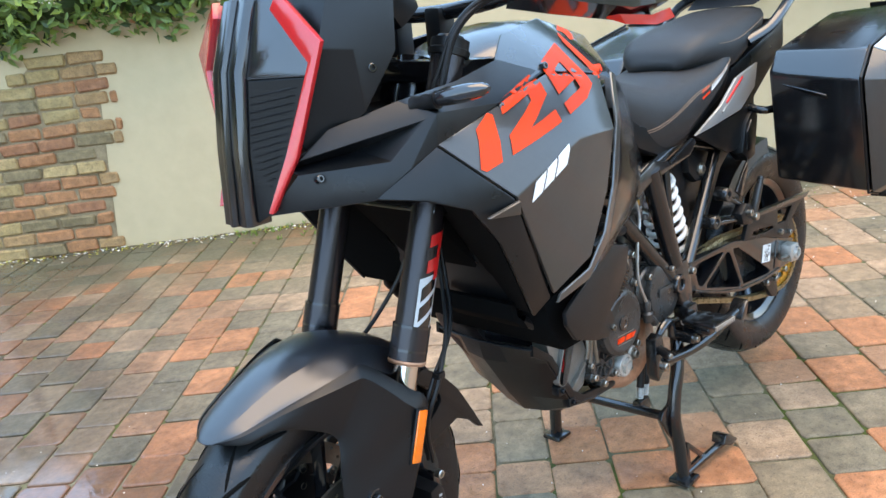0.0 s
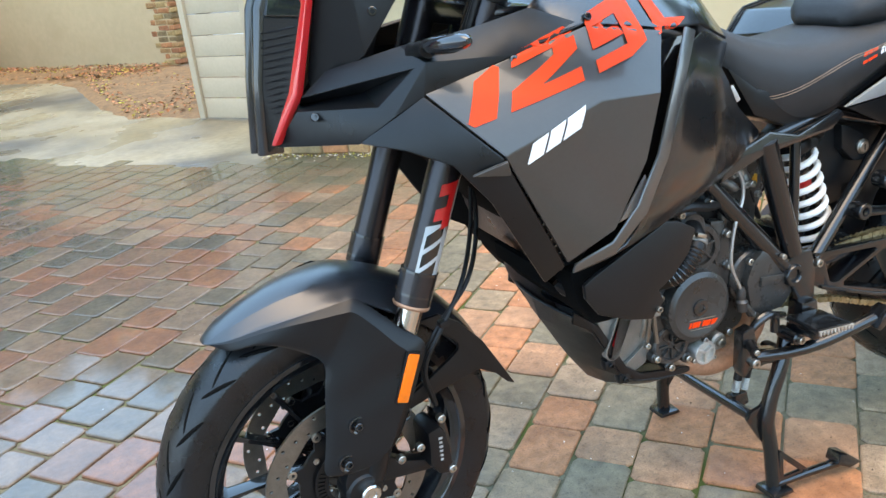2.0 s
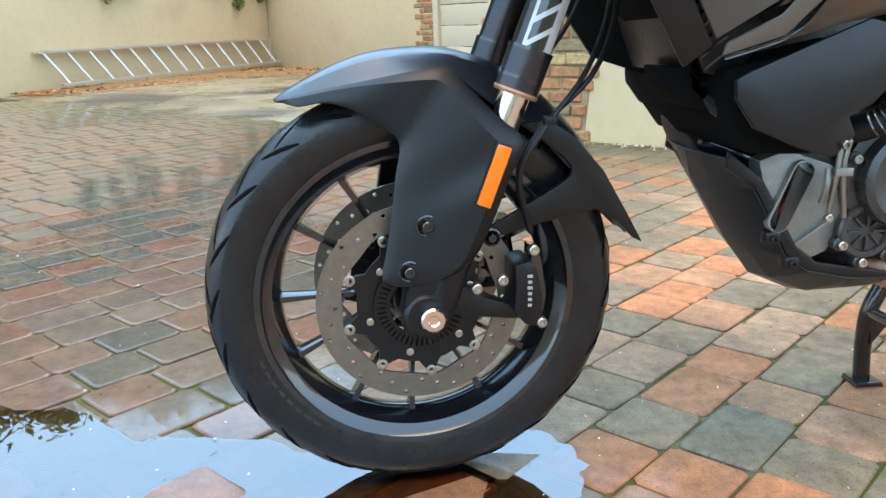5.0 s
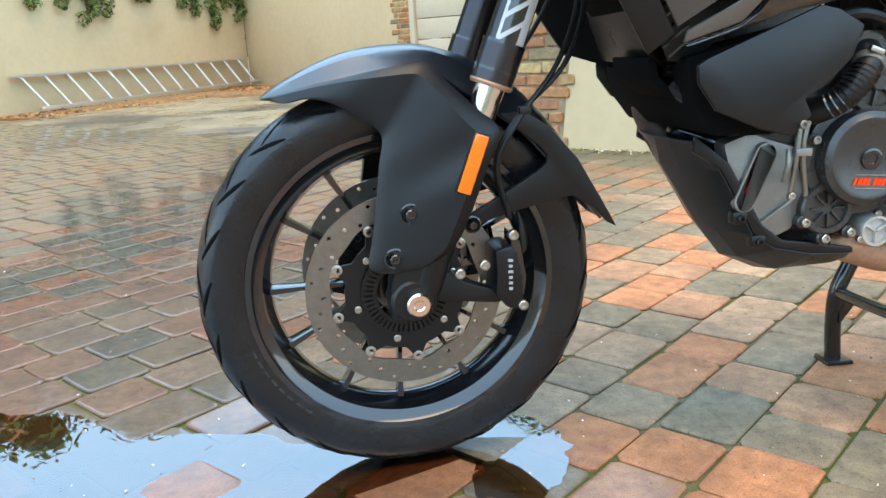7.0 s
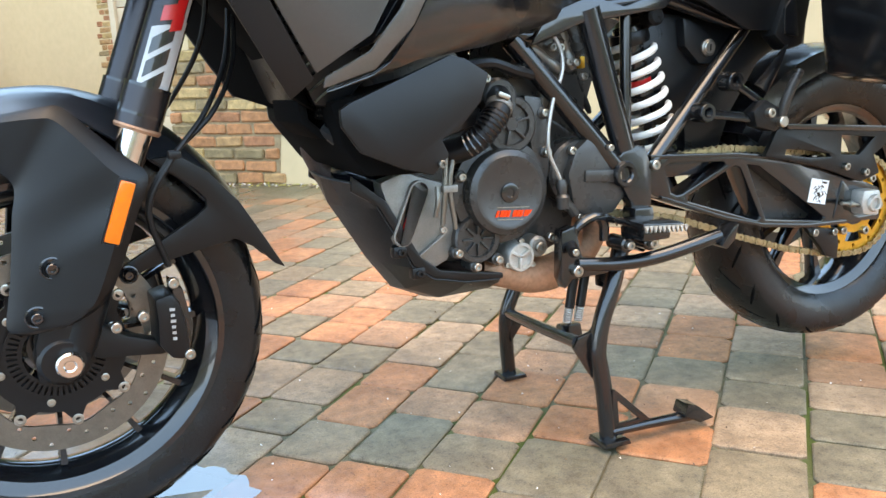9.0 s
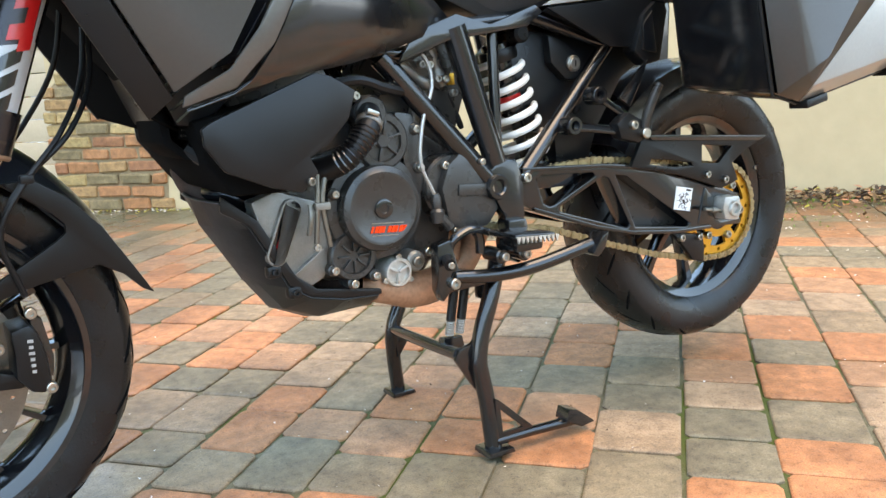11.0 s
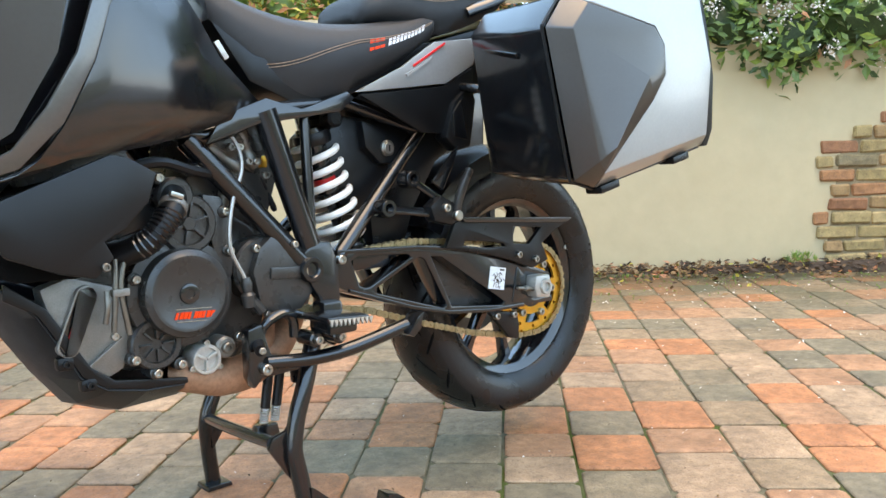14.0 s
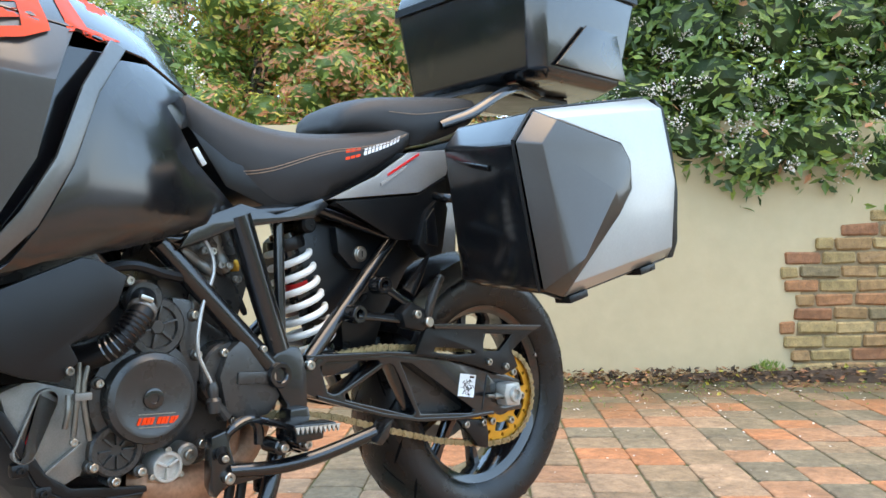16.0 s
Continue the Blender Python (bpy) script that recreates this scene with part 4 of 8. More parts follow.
def tread_cuts(parent, cx, cz, out_r, half, y0, n, seed, crown_h):
    """Near-black strips just proud of the tread, painting shaded sipes from crown to shoulders."""
    rg = random.Random(seed)
    bm = bmesh.new()
    for k in range(n):
        for sgn in (-1, 1):
            a0 = 2 * math.pi * (k + (0.5 if sgn > 0 else 0)) / n
            for start, end, sweep in ((0.10, 0.62, 0.30), (0.45, 0.90, -0.22)):
                pts = []
                for j in range(7):
                    u = start + (end - start) * j / 6
                    ang = u * radians(78)
                    r = out_r - 0.5 * crown_h * (1 - math.cos(ang)) * 0.85 - 0.0038
                    a = a0 + sweep * (j / 6) + (0.09 if start > 0.3 else 0)
                    pts.append((cx + r * math.cos(a), y0 + sgn * half * math.sin(ang) / math.sin(radians(78)), cz + r * math.sin(a)))
                tube(pts, [0.0020, 0.0042, 0.0046, 0.0042, 0.0020], 8, 2, True, bm)
    return sub("tread_groove", bm, M["groove"], parent)


def sidewall_marks(parent, cx, cz, r, y, spans, h):
    """Raised lettering on a sidewall that is too worn to read: short bars round the tyre."""
    for a0, a1, n in spans:
        for k in range(n):
            bm = bmesh.new()
            p, q = a0 + (a1 - a0) * (k + 0.12) / n, a0 + (a1 - a0) * (k + 0.80) / n
            vs = []
            for yy in (y - 0.0004, y + 0.006):
                for a, rr in ((p, r), (q, r), (q, r + h), (p, r + h)):
                    vs.append(bm.verts.new((cx + rr * math.cos(a), yy + (rr - r) * -0.10, cz + rr * math.sin(a))))
            for f in ((0, 1, 2, 3), (4, 7, 6, 5), (0, 4, 5, 1), (1, 5, 6, 2), (2, 6, 7, 3), (3, 7, 4, 0)):
                bm.faces.new([vs[j] for j in f])
            sub("sidewall_mark", bm, M["grey_mark"], parent)


M["grey_mark"] = mat("moulded_rubber_lettering", (0.016, 0.016, 0.016), 0.6, grain=0.2, scale=60)
FX, FZ = -0.012, 0.323


def spokes(parent, cx, cz, y0, n, r0, r1, hub_half, lean, width, material, turn=0.0, pair=0.0):
    for k in range(n):
        a = turn + 2 * math.pi * k / n + (pair if k % 2 else -pair)
        d, t = Vector((math.cos(a), 0, math.sin(a))), Vector((-math.sin(a), 0, math.cos(a)))
        c = Vector((cx, y0, cz))
        secs = []
        for u, w, th in ((0, 1.25, 0.022), (0.3, 0.85, 0.017), (0.7, 0.75, 0.014), (1, 1.15, 0.016)):
            o = c + d * (r0 + (r1 - r0) * u) + t * (lean * u)
            ww = width * w
            secs.append([o + t * (ww * p) + Vector((0, th * q, 0)) for p, q in ((-0.5, 0), (-0.32, -1), (0.32, -1), (0.5, 0), (0.32, 1), (-0.32, 1))])
        sub("spoke", loft(secs), material, parent)


# front wheel
fw = hub_part("front_wheel", "black cast front wheel with twin drilled brake discs, on wet paving", (FX, YC, FZ))
sub("tyre", lathe(tyre_profile(0.243, 0.330, 0.060, YC), FX, FZ, 96), M["tread"], fw, "wet black front tyre")
tread_cuts(fw, FX, FZ, 0.330, 0.060, YC, 22, 3, 0.082)
sidewall_marks(fw, FX, FZ, 0.262, YC - 0.0560, ((radians(198), radians(232), 8),), 0.016)
sidewall_marks(fw, FX, FZ, 0.266, YC - 0.0562, ((radians(252), radians(258), 4), (radians(263), radians(267), 4), (radians(272), radians(280), 7), (radians(285), radians(297), 11), (radians(338), radians(346), 5)), 0.006)
rim_prof = []
for r, y in ((0.2535, 0.0555), (0.2555, 0.0500), (0.246, 0.0465), (0.236, 0.034), (0.226, 0.013), (0.222, 0.0)):
    rim_prof.append((r, YC - y))
rim_prof += [(r, 2 * YC - y) for r, y in rim_prof[-2::-1]]
rim_prof += [(0.244, YC + 0.0545), (0.240, YC + 0.0500), (0.226, YC + 0.0430), (0.214, YC + 0.014), (0.211, YC), (0.214, YC - 0.014), (0.226, YC - 0.0430), (0.240, YC - 0.0500), (0.244, YC - 0.0545)]
sub("rim", lathe(rim_prof, FX, FZ, 96), M["gloss"], fw)
spokes(fw, FX, FZ, YC, 12, 0.045, 0.216, 0.03, 0.010, 0.014, M["gloss"], radians(26), radians(1.5))
sub("hub", lathe([(0.0, YC - 0.058), (0.040, YC - 0.058), (0.048, YC - 0.045), (0.040, YC - 0.02), (0.040, YC + 0.02), (0.048, YC + 0.045), (0.040, YC + 0.058), (0, YC + 0.058)], FX, FZ, 32, closed=False), M["frame"], fw)


def brake_disc(cy, name):
    d = hub_part(name, "drilled steel brake disc on a black carrier", (FX, cy, FZ), fw)
    holes = []
    for k in range(36):
        a = 2 * math.pi * k / 36
        r = 0.131 + 0.010 * (k % 3)
        holes.append(circle(FX + r * math.cos(a), FZ + r * math.sin(a), 0.0036, 8))
    inner = []
    for k in range(72):
        a = 2 * math.pi * k / 72
        r = 0.122 + 0.0025 * math.cos(9 * a)
        inner.append((FX + r * math.cos(a), FZ + r * math.sin(a)))
    sub("disc_ring", prism(circle(FX, FZ, 0.160, 72), cy - 0.0025, cy + 0.0025, 0.0, [inner, *holes]), M["steel"], d)
    lobes = []
    for k in range(90):
        a = 2 * math.pi * k / 90
        r = 0.098 + 0.020 * max(0.0, math.cos(9 * a + 0.4)) ** 1.5
        lobes.append((FX + r * math.cos(a), FZ + r * math.sin(a)))
    sub("disc_carrier", prism(lobes, cy - 0.004, cy + 0.004, 0.0, [circle(FX, FZ, 0.052, 36)]), M["black"], d)
    for k in range(9):
        a = (2 * math.pi * k - 0.4) / 9
        screw(d, (FX + 0.116 * math.cos(a), cy - 0.003, FZ + 0.116 * math.sin(a)), 0.0085, (0, -1 if cy < YC else 1, 0), M["bolt"], "disc_rivet", 0.42)
    for k in range(6):
        a = 2 * math.pi * k / 6 + 0.3
        screw(d, (FX + 0.082 * math.cos(a), cy - 0.004, FZ + 0.082 * math.sin(a)), 0.006, (0, -1 if cy < YC else 1, 0), M["bolt"], "disc_bolt", 0.5)
    return d


brake_disc(YC - 0.072, "brake_disc")
brake_disc(YC + 0.072, "brake_disc")
slots = []
for k in range(48):
    a = 2 * math.pi * k / 48
    c, s = math.cos(a), math.sin(a)
    slots.append([(FX + r * c - w * s, FZ + r * s + w * c) for r, w in ((0.054, -0.0016), (0.068, -0.0016), (0.068, 0.0016), (0.054, 0.0016))])
sub("abs_ring", prism(circle(FX, FZ, 0.073, 72), YC - 0.085, YC - 0.083, 0.0, [circle(FX, FZ, 0.048, 36), *slots]), M["black"], fw, "slotted black sensor ring")

# fork legs, axle clamps, calipers
RAKE = 0.377


def on_fork(z, y=0.0, dx=0.0):
    return Vector((0.009 + RAKE * (z - 0.328) + dx, y, z))


FD = Vector((RAKE, 0, 1)).normalized()


def lathe_dir(a, b, prof, seg=28):
    """Turn (share of the way, radius) about the line from a to b."""
    d = (b - a).normalized()
    s = d.orthogonal().normalized()
    t = d.cross(s)
    bm = bmesh.new()
    rings = [[bm.verts.new(a.lerp(b, u) + r * (math.cos(k) * s + math.sin(k) * t)) for k in (2 * math.pi * j / seg for j in range(seg))] for u, r in prof]
    for p, q in zip(rings, rings[1:]):
        for j in range(seg):
            bm.faces.new((p[j], p[(j + 1) % seg], q[(j + 1) % seg], q[j]))
    bm.faces.new(rings[0][::-1])
    bm.faces.new(rings[-1])
    return bm


for sgn, nm in ((-1, "left"), (1, "right")):
    y = YC + sgn * 0.110
    leg = hub_part("fork_leg", "dark anodised upside-down fork leg with a chromed slider", on_fork(0.64, y))
    sub("fork_slider", lathe_dir(on_fork(0.34, y), on_fork(0.67, y), [(0, 0.0235), (1, 0.0235)]), M["chrome"], leg, "polished chrome slider")
    sub("fork_tube", lathe_dir(on_fork(0.690, y), on_fork(1.13, y), [(0, 0.029), (0.02, 0.0295), (0.25, 0.0285), (0.6, 0.0300), (1, 0.0300)]), M["anod"], leg)
    sub("fork_collar", lathe_dir(on_fork(0.648, y), on_fork(0.700, y), [(0, 0.0325), (1, 0.0325)], 56), M["anod"], leg)
    for z0 in (0.662, 0.700):
        sub("collar_ring", lathe_dir(on_fork(z0, y), on_fork(z0 + 0.004, y), [(0, 0.0332), (1, 0.0332)], 48), M["gloss"], leg)
    sub("dust_seal", lathe_dir(on_fork(0.641, y), on_fork(0.649, y), [(0, 0.0315), (0.5, 0.0335), (1, 0.0315)], 48), M["copper"], leg, "copper-red seal ring")
    sub("axle_clamp", prism([(FX - 0.032, FZ - 0.028), (FX + 0.02, FZ - 0.032), (FX + 0.034, FZ), (FX + 0.045, FZ + 0.06), (FX + 0.048, FZ + 0.10), (FX - 0.004, FZ + 0.10), (FX - 0.030, FZ + 0.03)], y - 0.022, y + 0.022, 0.006), M["black"], leg)
    sub("fork_cap", lathe_dir(on_fork(1.128, y), on_fork(1.16, y), [(0, 0.035), (0.3, 0.036), (0.35, 0.033), (0.8, 0.033), (0.85, 0.024), (1, 0.022)]), M["black"], leg)
    sub("fork_foot", lathe_dir(on_fork(0.325, y), on_fork(0.475, y), [(0, 0.024), (0.1, 0.0275), (0.85, 0.0275), (0.9, 0.0265), (1, 0.0240)]), M["black"], leg, "black fork foot")
    # caliper behind the leg
    cal = hub_part("brake_caliper", "black radial brake caliper", (0.145, y, 0.375), leg)
    yy = y + 0.012 * -sgn
    sub("caliper_body", prism([(0.122, 0.322), (0.140, 0.298), (0.158, 0.292), (0.168, 0.310), (0.166, 0.350), (0.158, 0.385), (0.148, 0.400), (0.122, 0.394), (0.124, 0.36)], yy - 0.040, yy + 0.030, 0.007), M["black"], cal)
    sub("caliper_bridge", prism([(0.150, 0.305), (0.174, 0.310), (0.178, 0.34), (0.168, 0.40), (0.152, 0.416)], yy - 0.022, yy + 0.022, 0.005), M["gloss"], cal)
    sub("caliper_bracket", prism([(0.02, 0.325), (0.04, 0.312), (0.128, 0.300), (0.162, 0.304), (0.165, 0.320), (0.13, 0.322), (0.08, 0.34), (0.05, 0.362), (0.03, 0.36)], yy - 0.018, yy + 0.010, 0.005), M["black"], cal)
    for bx, bz in ((0.152, 0.416), (0.166, 0.300), (0.105, 0.372), (0.066, 0.362)):
        screw(cal, (bx, yy - 0.036, bz), 0.008, (0, -1, 0), M["bolt"])
    if sgn < 0:
        for k in range(6):
            z0 = 0.376 - 0.0092 * k
            sub("letter_bar", box(0.146, yy - 0.0405, z0, 0.0058 + 0.002 * (k in (0, 2)), 0.0008, 0.0045, 0.0, Matrix.Rotation(0.12, 4, "Y")), M["grey_film"], cal, "white caliper lettering, unreadable")
sub("axle_boss", lathe([(0, -0.106), (0.030, -0.106), (0.036, -0.100), (0.038, -0.06), (0, -0.06)], FX + 0.004, FZ, 36, closed=False), M["black"], fw)
sub("front_axle", lathe_dir(Vector((FX, YC - 0.130, FZ)), Vector((FX, YC + 0.135, FZ)), [(0, 0.013), (1, 0.013)]), M["steel"], fw)
sub("axle_nut", lathe([(0, -0.118), (0.007, -0.118), (0.009, -0.120), (0.0165, -0.120), (0.019, -0.117), (0.019, -0.09), (0, -0.09)], FX + 0.010, FZ - 0.002, 24, closed=False), M["chrome"], fw, "bright steel axle nut")
sub("axle_washer", lathe([(0.0, -0.104), (0.0235, -0.106), (0.0245, -0.104), (0.0245, -0.09), (0, -0.09)], FX + 0.010, FZ - 0.002, 32, closed=False), M["steel"], fw)

# fork decal, wrapped on the left tube's outer side
lf = YC - 0.110


def fork_patch(z0, z1, a0, a1, material, skew=0.0, r=0.0306, label=""):
    bm = bmesh.new()
    rows = []
    for i in range(5):
        z = z0 + (z1 - z0) * i / 4
        row = []
        for j in range(7):
            a = radians(a0 + (a1 - a0) * j / 6)
            zz = z + skew * (j / 6)
            c = on_fork(zz, lf)
            side = Vector((0, -1, 0))
            fr = Vector((FD.z, 0, -FD.x))
            row.append(bm.verts.new(c + r * (math.cos(a) * side + math.sin(a) * fr)))
        rows.append(row)
    for a, b in zip(rows, rows[1:]):
        for j in range(6):
            bm.faces.new((a[j], a[j + 1], b[j + 1], b[j]))
    return sub("fork_decal", bm, material, None, label)


fork_patch(0.674, 0.778, -44, 50, M["pale"], 0.02, 0.0303, "grey, black and red fork decal")
for k in range(3):
    fork_patch(0.680 + 0.031 * k, 0.702 + 0.031 * k, -34, 18, M["gloss"], 0.026, 0.0307)
fork_patch(0.788, 0.848, -26, 30, M["red"], 0.012, 0.0311)
fork_patch(0.778, 0.796, 2, 34, M["red"], 0.008, 0.0311)
fork_patch(0.806, 0.826, -34, 4, M["anod"], 0.010, 0.0315)
fork_patch(0.772, 0.860, 32, 44, M["pale"], 0.010, 0.0309)

# front mudguard
fen = hub_part("front_fender", "matt black front mudguard with long fork guards", (0.02, YC, 0.60))


def skin(rows, thick, bev=0.0015):
    """A smooth panel over rows of points, given thickness, its rim rounded."""
    bm = bmesh.new()
    grid = [[bm.verts.new(p) for p in row] for row in rows]
    for p, q in zip(grid, grid[1:]):
        for j in range(len(p) - 1):
            bm.faces.new((p[j], p[j + 1], q[j + 1], q[j]))
    bmesh.ops.remove_doubles(bm, verts=bm.verts, dist=1e-5)
    bmesh.ops.recalc_face_normals(bm, faces=bm.faces)
    bmesh.ops.solidify(bm, geom=list(bm.faces), thickness=thick)
    return soften(bm, bev, 2, 60)


# top shell: ridge line (x, z) and the edge beside it (x, half width, z), from the front lip to the rear tip
SHELL = [((-0.214, 0.634), (-0.207, 0.020, 0.634)), ((-0.186, 0.653), (-0.178, 0.046, 0.642)), ((-0.126, 0.682), (-0.130, 0.062, 0.653)), ((-0.062, 0.701), (-0.080, 0.077, 0.663)), ((0.018, 0.706), (-0.012, 0.096, 0.674)), ((0.070, 0.697), (0.035, 0.098, 0.672)), ((0.125, 0.676), (0.090, 0.092, 0.636)), ((0.180, 0.642), (0.145, 0.090, 0.596)), ((0.228, 0.598), (0.190, 0.090, 0.560)), ((0.275, 0.538), (0.240, 0.088, 0.505)), ((0.312, 0.468), (0.288, 0.070, 0.455)), ((0.348, 0.399), (0.340, 0.028, 0.402))]
ridge = spline([(x, 0, z) for (x, z), _ in SHELL], 4)
lip = spline([e for _, e in SHELL], 4)
rows = []
for c, e in zip(ridge, lip):
    row = []
    for p, q in ((-1.0, 0.0), (-0.87, 0.24), (-0.74, 0.48), (-0.60, 0.74), (-0.46, 0.85), (-0.30, 0.94), (-0.15, 0.985), (0.0, 1.0), (0.15, 0.985), (0.30, 0.94), (0.46, 0.85), (0.60, 0.74), (0.74, 0.48), (0.87, 0.24), (1.0, 0.0)):
        row.append((e.x + (c.x - e.x) * q, YC + p * e.y, e.z + (c.z - e.z) * q))
    rows.append(row)
sub("fender_shell", skin(rows, 0.005), M["fender"], fen, smooth=17)
# side skirt that sweeps back from the lip and turns down into the long fork guard: inner and outer edge, station by station
SKIRT = [((-0.205, 0.010, 0.633), (-0.207, 0.010, 0.635)), ((-0.177, -0.026, 0.629), (-0.177, -0.017, 0.644)), ((-0.140, -0.044, 0.635), (-0.129, -0.033, 0.655)), ((-0.104, -0.055, 0.626), (-0.080, -0.048, 0.665)), ((-0.066, -0.062, 0.604), (-0.030, -0.064, 0.675)), ((-0.047, -0.068, 0.590), (0.010, -0.072, 0.681)), ((-0.039, -0.071, 0.576), (0.032, -0.075, 0.680)), ((-0.040, -0.074, 0.560), (0.064, -0.090, 0.650)), ((-0.046, -0.078, 0.535), (0.098, -0.104, 0.614)), ((-0.053, -0.083, 0.490), (0.131, -0.114, 0.581)), ((-0.060, -0.087, 0.448), (0.110, -0.120, 0.527)), ((-0.067, -0.090, 0.415), (0.086, -0.118, 0.465)), ((-0.073, -0.093, 0.388), (0.059, -0.115, 0.411)), ((-0.067, -0.097, 0.376), (0.020, -0.112, 0.384)), ((-0.045, -0.101, 0.371), (-0.018, -0.105, 0.374))]
rows = []
for k, (a, b) in enumerate(zip(spline([p for p, _ in SKIRT], 4), spline([q for _, q in SKIRT], 4))):
    swell = float(np.interp(k, [0, 8, 20, 32, 48, 56], [0.001, 0.007, 0.014, 0.017, 0.016, 0.004]))
    rows.append([tuple(a.lerp(b, u) - Vector((0, swell * (min(u / 0.84, (1 - u) / 0.16) if u > 0.84 else (u / 0.84) ** 0.6), 0))) for u in (0, 0.08, 0.17, 0.28, 0.40, 0.52, 0.64, 0.75, 0.84, 0.92, 1.0)])


def mirror(pts):
    return [(x, 2 * YC - y, z) for x, y, z in pts]


for side in (rows, [mirror(r) for r in rows]):
    sub("fork_guard", skin(side, 0.005), M["black"], fen, smooth=32)
ARM = [(0.089, 0.422), (0.094, 0.444), (0.158, 0.478), (0.205, 0.505), (0.220, 0.517), (0.220, 0.530), (0.207, 0.545), (0.166, 0.578), (0.145, 0.598), (0.185, 0.600), (0.226, 0.572), (0.272, 0.520), (0.312, 0.452), (0.340, 0.402), (0.322, 0.412), (0.296, 0.440), (0.261, 0.461), (0.176, 0.445)]
for y0, y1 in ((YC - 0.096, YC - 0.086), (YC + 0.086, YC + 0.096)):
    sub("fender_stay", prism(ARM, y0, y1, 0.003), M["black"], fen)
from mathutils.bvhtree import BVHTree


def guard_skin(x, z):
    """How far out the left fork guard's skin lies."""
    ob = next(o for o in fen.children if o.name == "fork_guard")
    tree_ = BVHTree.FromPolygons([v.co + fen.location + bike.location for v in ob.data.vertices], [tuple(p.vertices) for p in ob.data.polygons])
    hit = tree_.ray_cast(Vector((x, -0.5, z)), Vector((0, 1, 0)), 0.5)
    return hit[0].y if hit[0] else None


for bx, by, bz, r in ((-0.007, -0.112, 0.463, 0.0095), (-0.034, -0.110, 0.396, 0.0095), (0.095, -0.076, 0.430, 0.008)):
    gy = guard_skin(bx, bz) or by
    sub("bolt_recess", lathe([(r * 0.9, gy + 0.002), (r * 1.5, gy - 0.0012), (r * 1.75, gy - 0.0004), (r * 1.75, gy + 0.006), (r * 0.9, gy + 0.006)], bx, bz, 24), M["gloss"], fen)
    screw(fen, (bx, gy - 0.0005, bz), r * 0.85, (0, -1, 0), M["gloss"])
rot = Matrix.Rotation(radians(20.5), 4, "Y")
sub("side_reflector", box(0.086, guard_skin(0.086, 0.535) - 0.002, 0.535, 0.021, 0.007, 0.090, 0.0025, rot), M["amber"], fen, "amber side reflector")
sub("reflector_frame", box(0.086, guard_skin(0.086, 0.535) + 0.0005, 0.535, 0.026, 0.006, 0.096, 0.002, rot), M["black"], fen)

# brake hoses and sensor lead
for dy, sw in ((0.0, 0.0), (0.011, 0.012)):
    sub("brake_hose", tube([(0.150, -0.095 + dy, 0.44), (0.128, -0.112 + dy, 0.53), (0.165, -0.115 + dy, 0.60), (0.225 + sw, -0.09, 0.665), (0.272 + sw, -0.05, 0.745), (0.290, -0.03, 0.86)], 0.0042, 8, 10), M["hose"])
sub("brake_hose", tube([(0.15, 0.10, 0.60), (0.20, 0.06, 0.665), (0.25, 0.02, 0.76), (0.27, 0.0, 0.87)], 0.0042, 8, 10), M["hose"])
sub("hose_guide", box(0.170, -0.112, 0.607, 0.018, 0.016, 0.012, 0.003), M["black"])


# ---- the motorcycle: bodywork ----
def both_sides(name, verts, faces, material, thick=0.006, bev=0.004, label="", smooth=24, cuts=0):
    for v in (verts, mirror(verts)):
        ob = sub(name, sheet(v, faces, thick, bev, 2, cuts), material, None, label, smooth)
    return ob


# main shroud on each side of the tank
SHROUD = [(0.160, -0.200, 1.007), (0.252, -0.262, 0.910), (0.370, -0.220, 0.706), (0.444, -0.250, 0.756), (0.528, -0.258, 0.962), (0.415, -0.268, 0.968), (0.570, -0.205, 1.048), (0.310, -0.200, 1.042), (0.440, -0.190, 1.070), (0.506, -0.250, 0.86)]
both_sides("tank_shroud", SHROUD, [(0, 7, 5), (7, 8, 5), (8, 6, 4, 5), (0, 5, 1), (1, 5, 4, 9), (1, 9, 3, 2)], M["graphite"], 0.008, 0.006, "graphite lacquered tank shroud")
# front scoop under the lamp
SCOOP = [(0.069, -0.155, 0.944), (0.160, -0.198, 1.007), (0.252, -0.258, 0.910), (0.370, -0.213, 0.700), (0.338, -0.198, 0.672), (0.297, -0.214, 0.738), (0.238, -0.232, 0.838), (0.180, -0.236, 0.906), (0.122, -0.205, 0.932)]
both_sides("air_scoop", SCOOP, [(0, 1, 8), (1, 7, 8), (1, 2, 6, 7), (2, 3, 5, 6), (3, 4, 5)], M["black"], 0.008, 0.005, "matt black air scoop")
LINER = [(0.122, -0.200, 0.934), (0.180, -0.232, 0.908), (0.238, -0.228, 0.840), (0.297, -0.210, 0.740), (0.338, -0.194, 0.674), (0.205, -0.07, 0.935), (0.255, -0.08, 0.885), (0.305, -0.085, 0.805), (0.365, -0.09, 0.715), (0.405, -0.09, 0.645)]
# near-black lining: the deep hollow's shade is put into its colour
both_sides("scoop_liner", LINER, [(0, 1, 6, 5), (1, 2, 7, 6), (2, 3, 8, 7), (3, 4, 9, 8)], M["groove"], 0.004, 0.001, "", 40)
FIN = [(0.207, -0.240, 0.888), (0.254, -0.270, 0.908), (0.262, -0.262, 0.884)]
both_sides("scoop_fin", FIN, [(0, 1, 2)], M["graphite"], 0.008, 0.003)
